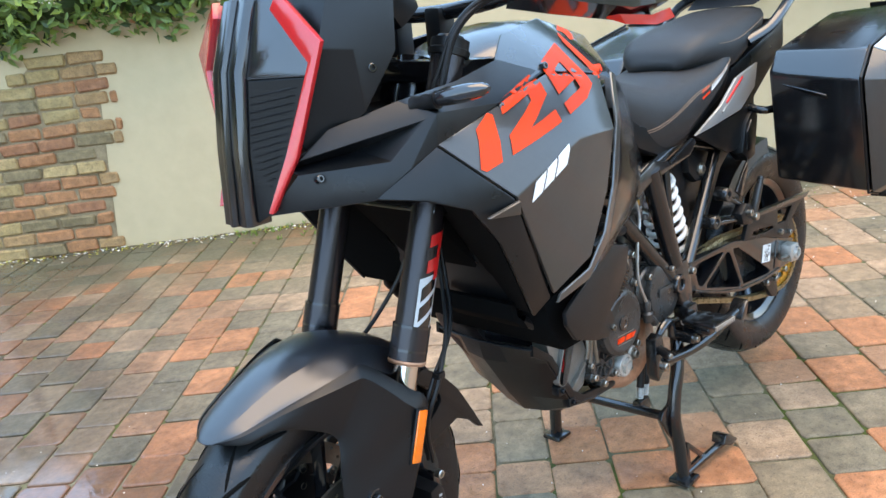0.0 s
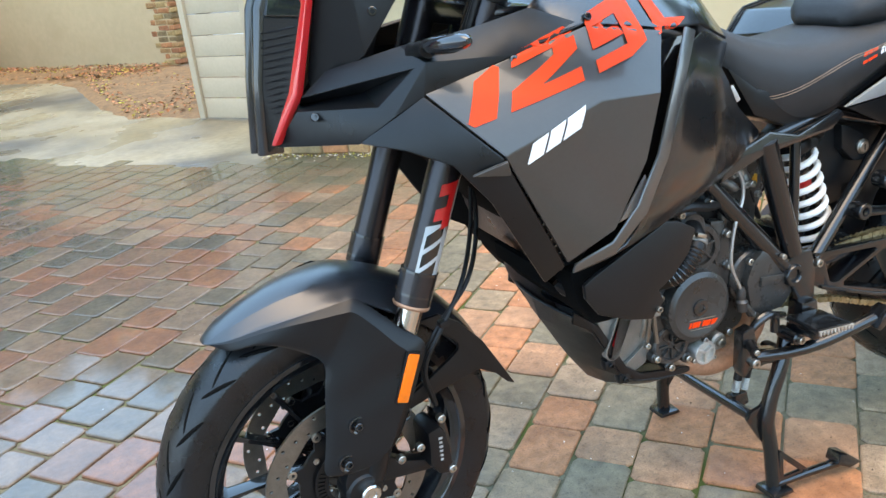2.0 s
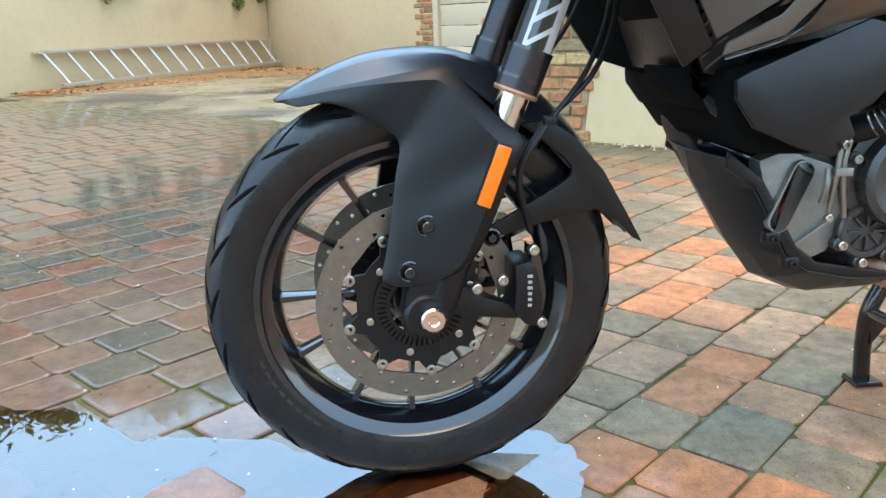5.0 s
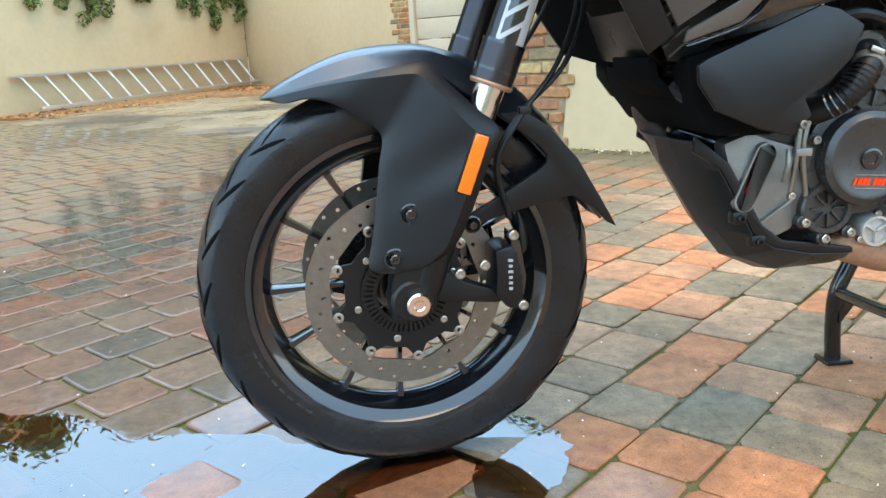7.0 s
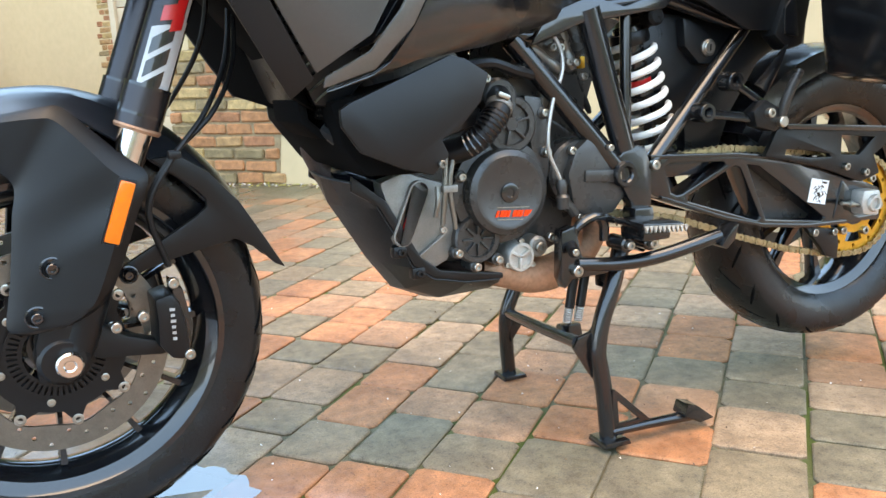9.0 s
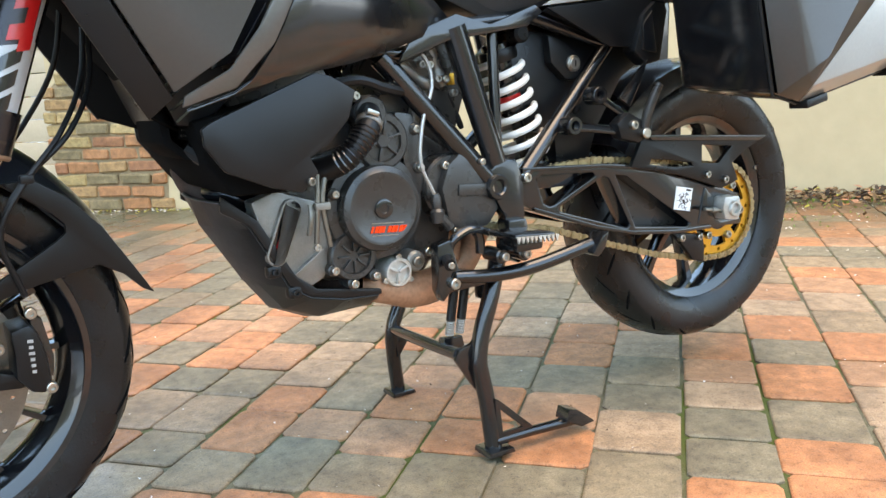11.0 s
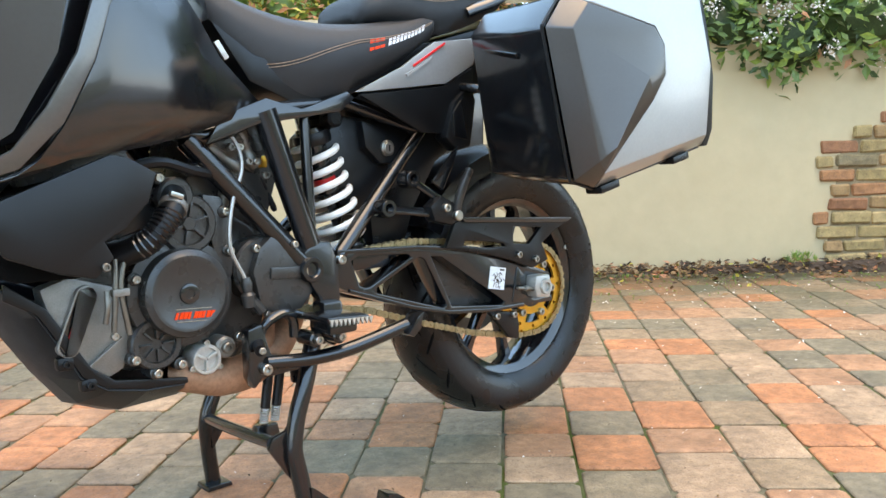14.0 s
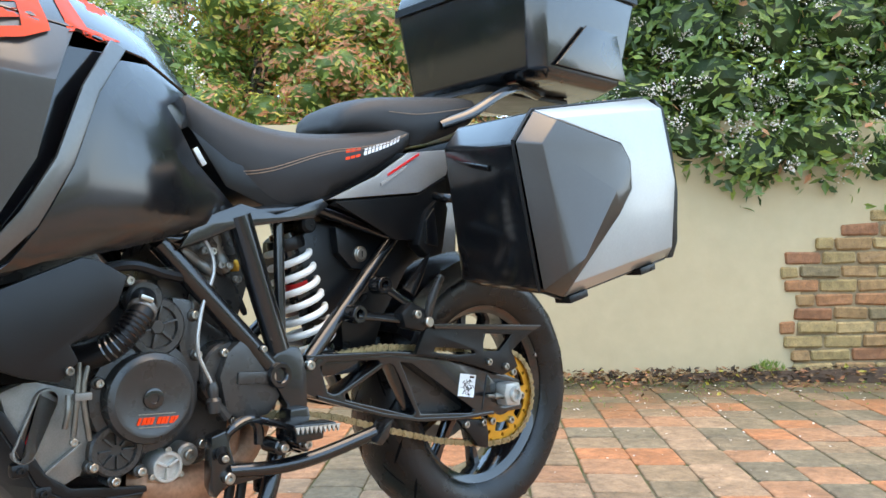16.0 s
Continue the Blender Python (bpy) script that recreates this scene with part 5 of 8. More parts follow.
# arm that runs back from the lamp
ARMS = [(-0.030, -0.020, 0.935), (0.069, -0.155, 0.944), (0.105, -0.162, 0.992), (0.000, -0.070, 0.990), (0.104, -0.085, 1.010), (0.015, -0.020, 0.995), (0.010, -0.062, 1.018), (0.157, -0.187, 1.044), (0.168, -0.200, 1.052), (0.160, -0.200, 1.007), (0.310, -0.200, 1.043), (0.255, -0.160, 1.085), (0.155, -0.135, 1.072), (0.050, -0.090, 1.048), (0.365, -0.150, 1.105), (0.440, -0.186, 1.072), (0.118, -0.182, 0.982)]
both_sides("fairing_arm", ARMS, [(0, 1, 2, 3), (3, 2, 4, 5), (5, 4, 6), (4, 7, 6), (2, 7, 4), (1, 16, 2), (2, 16, 8, 7), (16, 9, 8), (1, 9, 16), (6, 7, 8, 12, 13), (8, 9, 10), (8, 10, 11, 12), (10, 15, 14, 11)], M["black"], 0.007, 0.004, "matt black fairing arm with a hollow beside the lamp")
for p in ((0.018, -0.094, 0.985), (0.305, -0.206, 1.040), (0.448, -0.186, 1.086)):
    screw(bike, p, 0.0065, (0, -1, 0.2), M["gloss"])

# headlamp
lamp = hub_part("headlamp", "tall split LED headlamp with red-edged smoked lens", (0.0, YC, 1.08))
LENS = [(0.026, -0.008, 1.246), (0.036, -0.052, 1.250), (0.038, -0.130, 1.176), (0.030, -0.112, 1.132), (0.012, -0.062, 1.018), (-0.029, -0.036, 0.942), (-0.042, -0.008, 0.926), (-0.034, -0.008, 1.030), (-0.014, -0.008, 1.136)]
STRIP = [(0.036, -0.052, 1.252), (0.039, -0.132, 1.177), (0.013, -0.064, 1.017), (-0.028, -0.038, 0.940)]
STRIP_IN = [(0.028, -0.040, 1.228), (0.033, -0.103, 1.150), (0.006, -0.047, 1.021), (-0.031, -0.031, 0.942)]
for flip in (False, True):
    def side(pts):
        return mirror(pts) if flip else pts
    sub("lamp_lens", sheet(side([LENS[k] for k in (0, 1, 2, 3, 8)]), [(0, 1, 2, 3, 4)], 0.006, 0.002), M["lens"], lamp, smooth=14)
    sub("lamp_insert", sheet(side(LENS[3:]), [(5, 0, 1, 4), (4, 1, 2, 3)], 0.006, 0.002), M["insert"], lamp, "finely hatched black insert", 14)
    s = -1 if flip else 1
    bm = bmesh.new()
    a = [bm.verts.new(Vector(p) + Vector((-0.012, -0.008 * s, 0.002))) for p in side(STRIP)]
    b = [bm.verts.new(Vector(p) + Vector((-0.014, -0.010 * s, 0.002))) for p in side(STRIP_IN)]
    for k in range(3):
        bm.faces.new((a[k], a[k + 1], b[k + 1], b[k]))
    got = bmesh.ops.extrude_face_region(bm, geom=list(bm.faces))
    bmesh.ops.translate(bm, vec=(0.012, 0.006 * s, 0), verts=[g for g in got["geom"] if isinstance(g, bmesh.types.BMVert)])
    sub("red_light_strip", soften(bm, 0.002), M["led"], lamp, "red plastic light strip")
    for k in range(15):
        u = k / 14
        p, q = Vector((-0.040, -0.012, 0.960)).lerp(Vector((-0.022, -0.012, 1.112)), u), Vector((-0.024, -0.030, 0.972)).lerp(Vector((0.014, -0.082, 1.120)), u)
        sub("lamp_rib", tube(side([tuple(p + Vector((-0.0050, 0, 0))), tuple(q + Vector((-0.0050, -0.0035, 0)))]), 0.0008, 6), M["insert"], lamp)
for y0, y1, out in ((-0.038, -0.006, 0.0), (-0.008, 0.008, 0.007), (0.006, 0.038, 0.0)):
    spine = []
    for x, z in ((0.022, 1.252), (-0.020, 1.150), (-0.038, 1.040), (-0.050, 0.922)):
        spine.append([(x - 0.004 - out, YC + y0, z), (x - 0.012 - out, YC + y0 * 0.8 + y1 * 0.2, z), (x - 0.012 - out, YC + y0 * 0.2 + y1 * 0.8, z), (x - 0.004 - out, YC + y1, z), (x + 0.03, YC + y1, z), (x + 0.03, YC + y0, z)])
    sub("lamp_spine", soften(loft(spine), 0.003), M["satin"], lamp, "black ridged spine between the lamp halves")
sub("lamp_back", loft([[(x, YC - w, z), (x + 0.10, YC - w, z), (x + 0.10, YC + w, z), (x, YC + w, z)] for x, w, z in ((-0.03, 0.03, 0.93), (0.03, 0.06, 1.03), (0.065, 0.10, 1.15), (0.065, 0.05, 1.23))]), M["black"], lamp)
# screen and its side wings
SCREEN = [(0.045, -0.105, 1.168), (0.030, -0.045, 1.040), (0.030, -0.060, 1.010), (0.105, -0.118, 1.070), (0.160, -0.138, 1.150), (0.185, -0.130, 1.290), (0.120, -0.100, 1.330), (0.060, -0.020, 1.250), (0.100, -0.020, 1.335), (0.095, -0.120, 1.160)]
both_sides("screen_wing", SCREEN, [(0, 1, 2, 3, 9), (9, 3, 4, 5), (0, 9, 5, 6), (0, 6, 8, 7)], M["black"], 0.006, 0.004, "black wing beside the screen")
sub("windscreen", loft([[(0.06 + 0.16 * u, YC + p * (0.11 - 0.02 * u), 1.235 + 0.32 * u - 0.03 * p * p) for p in (-1, -0.6, -0.2, 0.2, 0.6, 1)] + [(0.064 + 0.16 * u, YC + p * (0.11 - 0.02 * u), 1.233 + 0.32 * u - 0.03 * p * p) for p in (1, 0.6, 0.2, -0.2, -0.6, -1)] for u in (0, 0.33, 0.66, 1)]), M["lens"], None, "smoked windscreen", 60)
screw(bike, (0.120, -0.128, 1.131), 0.007, (-0.3, -1, 0), M["gloss"])
# dash, bars, yokes, guards
sub("instrument_panel", box(0.24, YC, 1.24, 0.06, 0.19, 0.12, 0.012, Matrix.Rotation(radians(-35), 4, "Y")), M["black"])
sub("upper_yoke", prism([(0.30, 1.085), (0.36, 1.07), (0.42, 1.085), (0.42, 1.115), (0.30, 1.125)], YC - 0.14, YC + 0.14, 0.012), M["frame"], None, "cast black upper fork yoke")
sub("lower_yoke", prism([(0.20, 0.885), (0.30, 0.86), (0.32, 0.90), (0.22, 0.925)], YC - 0.14, YC + 0.14, 0.010), M["frame"])
sub("steering_head", lathe_dir(on_fork(0.88, YC, 0.05), on_fork(1.12, YC, 0.05), [(0, 0.035), (1, 0.035)]), M["frame"])
sub("handlebar", tube([(0.50, -0.40, 1.215), (0.44, -0.24, 1.235), (0.38, -0.10, 1.205), (0.37, 0.03, 1.195), (0.38, 0.16, 1.205), (0.44, 0.30, 1.235), (0.50, 0.46, 1.215)], 0.014, 12, 6), M["frame"])
for dy in (-0.05, 0.05):
    sub("bar_clamp", box(0.37, YC + dy, 1.165, 0.045, 0.035, 0.085, 0.008), M["black"])
for s in (-1, 1):
    yy = YC + s * 0.36
    gd = hub_part("hand_guard", "black hand guard with a red-orange underside", (0.40, yy, 1.22))
    sub("guard_shell", loft([[(x, YC + s * (yo - 0.05), z0), (x - 0.03, YC + s * yo, z0 + 0.02), (x - 0.02, YC + s * yo, z0 + 0.10), (x + 0.05, YC + s * (yo - 0.03), z0 + 0.12), (x + 0.05, YC + s * (yo - 0.05), z0 + 0.02)] for x, yo, z0 in ((0.30, 0.29, 1.200), (0.34, 0.35, 1.185), (0.44, 0.40, 1.165), (0.56, 0.40, 1.165), (0.62, 0.38, 1.18))]), M["gloss"], gd)
    sub("guard_trim", loft([[(x, YC + s * (yo - 0.045), z0), (x - 0.02, YC + s * (yo - 0.005), z0 + 0.005), (x, YC + s * (yo - 0.005), z0 - 0.012)] for x, yo, z0 in ((0.42, 0.385, 1.172), (0.50, 0.40, 1.163), (0.58, 0.395, 1.168))]), M["led"], gd, "red translucent trim")
    sub("grip", lathe_dir(Vector((0.45, YC + s * 0.29, 1.235)), Vector((0.50, YC + s * 0.43, 1.215)), [(0, 0.016), (0.1, 0.018), (0.9, 0.018), (1, 0.014)]), M["rubber"], gd)
for pts, r in (([(0.24, -0.09, 1.00), (0.26, -0.10, 1.08), (0.30, -0.11, 1.17), (0.36, -0.15, 1.22), (0.44, -0.23, 1.235)], 0.006), ([(0.26, -0.06, 1.02), (0.27, -0.085, 1.10), (0.32, -0.12, 1.20), (0.42, -0.21, 1.25)], 0.0045), ([(0.28, 0.12, 1.02), (0.30, 0.15, 1.15), (0.40, 0.24, 1.24)], 0.005)):
    sub("control_cable", tube(pts, r, 8, 8), M["hose"])
for s in (-1, 1):
    bl = hub_part("indicator", "smoked black turn indicator on a short stalk", (0.18, YC + s * 0.22, 1.075))
    sub("indicator_stalk", lathe_dir(Vector((0.165, YC + s * 0.190, 1.068)), Vector((0.172, YC + s * 0.235, 1.074)), [(0, 0.014), (0.3, 0.011), (0.5, 0.013), (0.7, 0.011), (1, 0.014)]), M["hose"], bl)
    sub("indicator_lens", loft([[(0.175 + u * 0.03 + 0.018 * w * math.cos(k), YC + s * (0.232 + 0.076 * u), 1.076 + 0.008 * u + 0.014 * w * math.sin(k)) for k in (2 * math.pi * j / 12 for j in range(12))] for u, w in ((0, 0.7), (0.15, 1.0), (0.6, 1.0), (0.9, 0.7), (1.0, 0.25))]), M["lens"], bl)

# tank, upper covers, side panels
tk = []
for x, w, z0, z1 in ((0.36, 0.12, 1.02, 1.10), (0.44, 0.16, 1.00, 1.145), (0.54, 0.17, 0.98, 1.165), (0.64, 0.155, 0.96, 1.160), (0.74, 0.12, 0.95, 1.120), (0.82, 0.085, 0.93, 1.045), (0.85, 0.07, 0.90, 0.98)):
    tk.append([(x, YC + p * w, z0 + (z1 - z0) * q) for p, q in ((-0.9, 0), (-1, 0.35), (-0.97, 0.55), (-0.78, 0.82), (-0.4, 0.97), (0, 1), (0.4, 0.97), (0.78, 0.82), (0.97, 0.55), (1, 0.35), (0.9, 0))])
sub("fuel_tank", loft(tk), M["satin"], None, "satin black fuel tank", 50)
COVER = [(0.310, -0.198, 1.046), (0.440, -0.187, 1.074), (0.570, -0.202, 1.052), (0.700, -0.142, 1.042), (0.795, -0.095, 1.004), (0.735, -0.060, 1.110), (0.560, -0.085, 1.158), (0.430, -0.110, 1.142), (0.365, -0.148, 1.108)]
both_sides("tank_cover", COVER, [(0, 1, 7, 8), (1, 2, 6, 7), (2, 3, 5, 6), (3, 4, 5)], M["satin"], 0.006, 0.004)
SIDE = [(0.506, -0.240, 0.764), (0.592, -0.226, 0.962), (0.640, -0.188, 1.022), (0.700, -0.146, 1.032), (0.782, -0.110, 1.000), (0.727, -0.160, 0.967), (0.792, -0.130, 0.885), (0.885, -0.085, 0.818), (0.870, -0.090, 0.800), (0.650, -0.178, 0.742), (0.520, -0.222, 0.722), (0.385, -0.214, 0.684), (0.650, -0.206, 0.900), (0.690, -0.188, 0.785), (0.556, -0.238, 0.854), (0.450, -0.232, 0.706)]
both_sides("tank_side", SIDE, [(0, 14, 12, 13), (14, 1, 12), (1, 2, 12), (2, 3, 5, 12), (3, 4, 5), (5, 6, 13, 12), (6, 7, 8, 13), (8, 9, 13), (9, 10, 0, 13), (10, 15, 0), (10, 11, 15)], M["satin"], 0.006, 0.004, "satin black tank side panel", 50, 2)
# the lighter graphite paints the bright highlight along this blade
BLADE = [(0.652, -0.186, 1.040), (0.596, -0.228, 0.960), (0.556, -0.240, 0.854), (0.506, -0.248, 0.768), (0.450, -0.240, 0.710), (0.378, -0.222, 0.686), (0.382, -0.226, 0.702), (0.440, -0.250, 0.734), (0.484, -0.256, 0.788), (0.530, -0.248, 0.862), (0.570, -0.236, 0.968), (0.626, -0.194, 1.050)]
both_sides("trim_blade", BLADE, [(0, 1, 10, 11), (1, 2, 9, 10), (2, 3, 8, 9), (3, 4, 7, 8), (4, 5, 6, 7)], M["gunmetal"], 0.006, 0.003, "graphite trim blade behind the shroud, lightened for its edge highlight", 45)
both_sides("shroud_vent", [(0.510, -0.200, 1.03), (0.490, -0.212, 0.86), (0.425, -0.208, 0.735), (0.525, -0.205, 0.765), (0.590, -0.198, 0.90), (0.640, -0.172, 1.035)], [(0, 1, 4, 5), (1, 2, 3, 4)], M["gloss"], 0.004, 0.001)
both_sides("vent_insert", [(0.470, -0.222, 0.752), (0.522, -0.226, 0.826), (0.528, -0.222, 0.808), (0.496, -0.224, 0.762)], [(0, 1, 2, 3)], M["silver"], 0.004, 0.001)
LOWER = [(x, -0.214 + 0.10 * (x - 0.40), z) for x, z in ((0.400, 0.655), (0.416, 0.664), (0.580, 0.727), (0.607, 0.721), (0.648, 0.698), (0.632, 0.655), (0.594, 0.618), (0.562, 0.602), (0.574, 0.578), (0.545, 0.550), (0.496, 0.563), (0.429, 0.592), (0.402, 0.630))]
both_sides("lower_cover", LOWER, [tuple(range(13))], M["black"], 0.010, 0.004, "matt black lower side cover")
for p in ((0.560, -0.209, 0.566),):
    screw(bike, p, 0.0062, (0, -1, 0), M["steel"])
# radiator behind the forks
rad = hub_part("radiator", "black finned radiator behind the fork", (0.34, YC, 0.74))
# core and cradle darkened by colour to look shaded behind the fork
sub("radiator_core", prism([(0.392, 0.640), (0.445, 0.628), (0.465, 0.76), (0.420, 0.785)], -0.116, YC + 0.10, 0.003), M["groove"], rad)
for k in range(15):
    z = 0.642 + 0.0088 * k
    sub("radiator_fin", box(0.422 + (z - 0.64) * 0.20, -0.1175, z, 0.052, 0.004, 0.003, 0.0, Matrix.Rotation(radians(6), 4, "Y")), M["black"], rad)
sub("radiator_cradle", prism([(0.364, 0.668), (0.368, 0.634), (0.395, 0.610), (0.440, 0.598), (0.440, 0.608), (0.402, 0.620), (0.380, 0.640), (0.378, 0.668)], -0.128, YC + 0.02, 0.003), M["groove"], rad)
sub("radiator_side", prism([(0.290, 0.872), (0.330, 0.905), (0.450, 0.790), (0.470, 0.700), (0.425, 0.655), (0.385, 0.660)], -0.150, YC + 0.19, 0.006), M["black"], rad)
for k in range(13):
    u = k / 12
    sub("radiator_fin", box(0.318 + 0.085 * u, -0.1515, 0.855 - 0.175 * u, 0.046, 0.004, 0.0035, 0.0, Matrix.Rotation(radians(-38), 4, "Y")), M["gloss"], rad)
# added near-black fillers carry the shade of the gaps behind the covers
sub("inner_panel", prism([(0.40, 0.665), (0.59, 0.705), (0.605, 0.65), (0.56, 0.590), (0.54, 0.550), (0.45, 0.552), (0.415, 0.60)], -0.176, YC + 0.20, 0.008), M["groove"])
sub("inner_fairing", prism([(0.10, 0.955), (0.13, 1.02), (0.20, 1.045), (0.34, 1.05), (0.40, 0.90), (0.42, 0.72), (0.40, 0.68), (0.33, 0.76), (0.23, 0.880)], YC - 0.10, YC + 0.10, 0.008), M["groove"])

# seats and tail
def cushion(rows, crown=0.18):
    rings = []
    for x, w, z0, z1 in rows:
        rings.append([(x, YC + p * w, z0 + (z1 - z0) * q) for p, q in ((-0.86, 0), (-0.98, 0.25), (-1.0, 0.55), (-0.93, 0.80), (-0.72, 0.93), (-0.35, 0.985), (0, 1.0), (0.35, 0.985), (0.72, 0.93), (0.93, 0.80), (1.0, 0.55), (0.98, 0.25), (0.86, 0))])
    return rings


def fine(rows, n=5):
    out = []
    for k in range((len(rows) - 1) * n + 1):
        u = k / n
        i = min(int(u), len(rows) - 2)
        p = [rows[max(i - 1, 0)], rows[i], rows[i + 1], rows[min(i + 2, len(rows) - 1)]]
        f = u - i
        out.append(tuple(0.5 * (2 * b + (c - a) * f + (2 * a - 5 * b + 4 * c - d) * f * f + (3 * b - a - 3 * c + d) * f ** 3) for a, b, c, d in zip(*p)))
    return out


SEAT = [(0.800, 0.055, 0.985, 1.030), (0.815, 0.085, 0.940, 1.035), (0.880, 0.118, 0.862, 1.006), (0.960, 0.140, 0.828, 0.984), (1.050, 0.148, 0.836, 0.978), (1.150, 0.146, 0.872, 0.986), (1.240, 0.138, 0.915, 1.002), (1.300, 0.128, 0.952, 1.022), (1.312, 0.115, 0.965, 1.018)]
PILL = [(1.145, 0.060, 0.985, 1.005), (1.165, 0.095, 0.985, 1.040), (1.220, 0.120, 0.985, 1.068), (1.320, 0.132, 0.968, 1.085), (1.430, 0.128, 1.000, 1.098), (1.520, 0.115, 1.040, 1.105), (1.540, 0.095, 1.055, 1.098)]
seat = sub("rider_seat", loft(cushion(fine(SEAT))), M["seat"], None, "black vinyl rider seat with pale stitching", 60)
sub("pillion_seat", loft(cushion(fine(PILL))), M["seat"], None, "black vinyl pillion seat with pale stitching", 60)


def seat_line(rows, frac, x0, x1, n=40, side=-1, lift=0.0012):
    rr = fine(rows, 12)
    pts = []
    for x in np.linspace(x0, x1, n):
        w = float(np.interp(x, [r[0] for r in rr], [r[1] for r in rr]))
        a = float(np.interp(x, [r[0] for r in rr], [r[2] for r in rr]))
        b = float(np.interp(x, [r[0] for r in rr], [r[3] for r in rr]))
        q = frac(x) if callable(frac) else frac
        p = float(np.interp(q, [0, 0.25, 0.55, 0.80, 0.93, 0.985, 1], [0.86, 0.98, 1.0, 0.93, 0.72, 0.35, 0]))
        pts.append((x, YC + side * (p * w + lift), a + (b - a) * q + lift))
    return pts


M["thread"] = mat("pale_thread", (0.30, 0.19, 0.13), 0.8, grain=0.1)
for s in (-1, 1):
    for off in (0.0, 0.035):
        sub("seat_stitching", tube(seat_line(SEAT, lambda x: off + 0.12 + 0.50 * math.sin(min(1.0, (x - 0.88) / 0.24) * math.pi / 2) - 0.10 * max(0.0, (x - 1.10) / 0.19), 0.885, 1.295, 60, s), 0.0007, 5), M["thread"], seat, "pale seat stitching")
    sub("seat_stitching", tube(seat_line(PILL, 0.55, 1.25, 1.50, 24, s), 0.0007, 5), M["thread"])
for x, ln, key in [(1.118 + 0.0135 * k, 0.0115, "orange") for k in range(3)] + [(1.166 + 0.0106 * k, 0.0080, "white") for k in range(10)]:
    bm = bmesh.new()
    top = 0.63 if key == "orange" else 0.59
    lo, hi = seat_line(SEAT, 0.46, x, x + ln, 3), seat_line(SEAT, top, x + 0.004, x + ln + 0.004, 3)
    a, b = [bm.verts.new(p) for p in lo], [bm.verts.new(p) for p in hi]
    for j in range(2):
        bm.faces.new((a[j], a[j + 1], b[j + 1], b[j]))
    sub("badge_bar", bm, M[key], seat, "embroidered badge on the seat side")
sub("seat_base", prism([(0.80, 0.955), (0.87, 0.852), (0.96, 0.815), (1.06, 0.825), (1.26, 0.905), (1.30, 0.95), (1.22, 0.94), (1.0, 0.87), (0.88, 0.90)], YC - 0.125, YC + 0.125, 0.006), M["black"])
sub("seat_tag", box(0.818, -0.097, 0.902, 0.010, 0.006, 0.034, 0.001, Matrix.Rotation(radians(-32), 4, "Y")), M["alu"], None, "small worn metal tag by the seat")
both_sides("seat_rail_cover", [(x, -0.112, z) for x, z in ((0.766, 0.740), (0.800, 0.790), (0.885, 0.822), (0.957, 0.804), (1.058, 0.839), (1.076, 0.826), (1.041, 0.800), (0.868, 0.776))], [tuple(range(8))], M["satin"], 0.010, 0.005, "satin black cover under the seat")
TAIL = [(1.080, -0.108, 0.838), (1.190, -0.118, 0.890), (1.280, -0.116, 0.945), (1.420, -0.105, 0.965), (1.395, -0.108, 0.905), (1.310, -0.112, 0.862), (1.160, -0.112, 0.846)]
both_sides("tail_panel", TAIL, [(0, 1, 6), (1, 2, 5, 6), (2, 3, 4, 5)], M["silver"], 0.008, 0.003, "silver tail panel with red and grey stripes")
both_sides("tail_under", [(1.090, -0.104, 0.836), (1.160, -0.108, 0.842), (1.310, -0.108, 0.858), (1.395, -0.104, 0.900), (1.400, -0.100, 0.84), (1.300, -0.100, 0.760), (1.250, -0.100, 0.762)], [(0, 1, 6), (1, 2, 5, 6), (2, 3, 4, 5)], M["black"], 0.010, 0.003, "black tail under-panel")
sub("red_stripe", box(1.262, -0.1262, 0.918, 0.100, 0.003, 0.0045, 0.0, Matrix.Rotation(radians(-30), 4, "Y")), M["red"], None, "red stripe on the tail panel")
sub("grey_stripe", box(1.235, -0.1262, 0.893, 0.080, 0.003, 0.006, 0.0, Matrix.Rotation(radians(-30), 4, "Y")), M["grey_film"])
sub("tail_hole", disc_y(1.269, 0.800, 0.011, -0.106, -0.098, 0.001, 24), M["gloss"])
sub("tail_core", prism([(1.10, 0.83), (1.30, 0.95), (1.55, 1.02), (1.66, 1.06), (1.66, 0.98), (1.46, 0.86), (1.30, 0.77)], YC - 0.11, YC + 0.11, 0.01), M["black"])
sub("tail_lamp", box(1.68, YC, 1.03, 0.03, 0.16, 0.05, 0.008), M["led"], None, "red tail lamp")
for s in (-1, 1):
    sub("grab_handle", tube([(1.40, YC + s * 0.125, 1.020), (1.47, YC + s * 0.155, 1.050), (1.56, YC + s * 0.165, 1.105), (1.64, YC + s * 0.150, 1.130), (1.74, YC + s * 0.120, 1.132)], [0.016, 0.014, 0.013, 0.015, 0.016], 12, 6, flat=0.65), M["satin"], None, "black grab handle beside the pillion seat")
sub("luggage_plate", prism([(1.50, 1.105), (1.60, 1.125), (1.90, 1.128), (1.90, 1.145), (1.58, 1.142)], YC - 0.10, YC + 0.10, 0.005), M["black"], None, "black luggage rack plate")

# graphics: slanted orange numerals over shroud and cover, maker's badge as a plain white shape
def skin_tree(names):
    """A ray-casting tree over the left-hand panels of these names."""
    vs, fs = [], []
    for ob in bike.children:
        if ob.type == "MESH" and ob.name.split(".")[0] in names:
            base = len(vs)
            vs += [v.co + bike.location for v in ob.data.vertices]
            fs += [tuple(base + k for k in p.vertices) for p in ob.data.polygons]
    return BVHTree.FromPolygons(vs, fs)


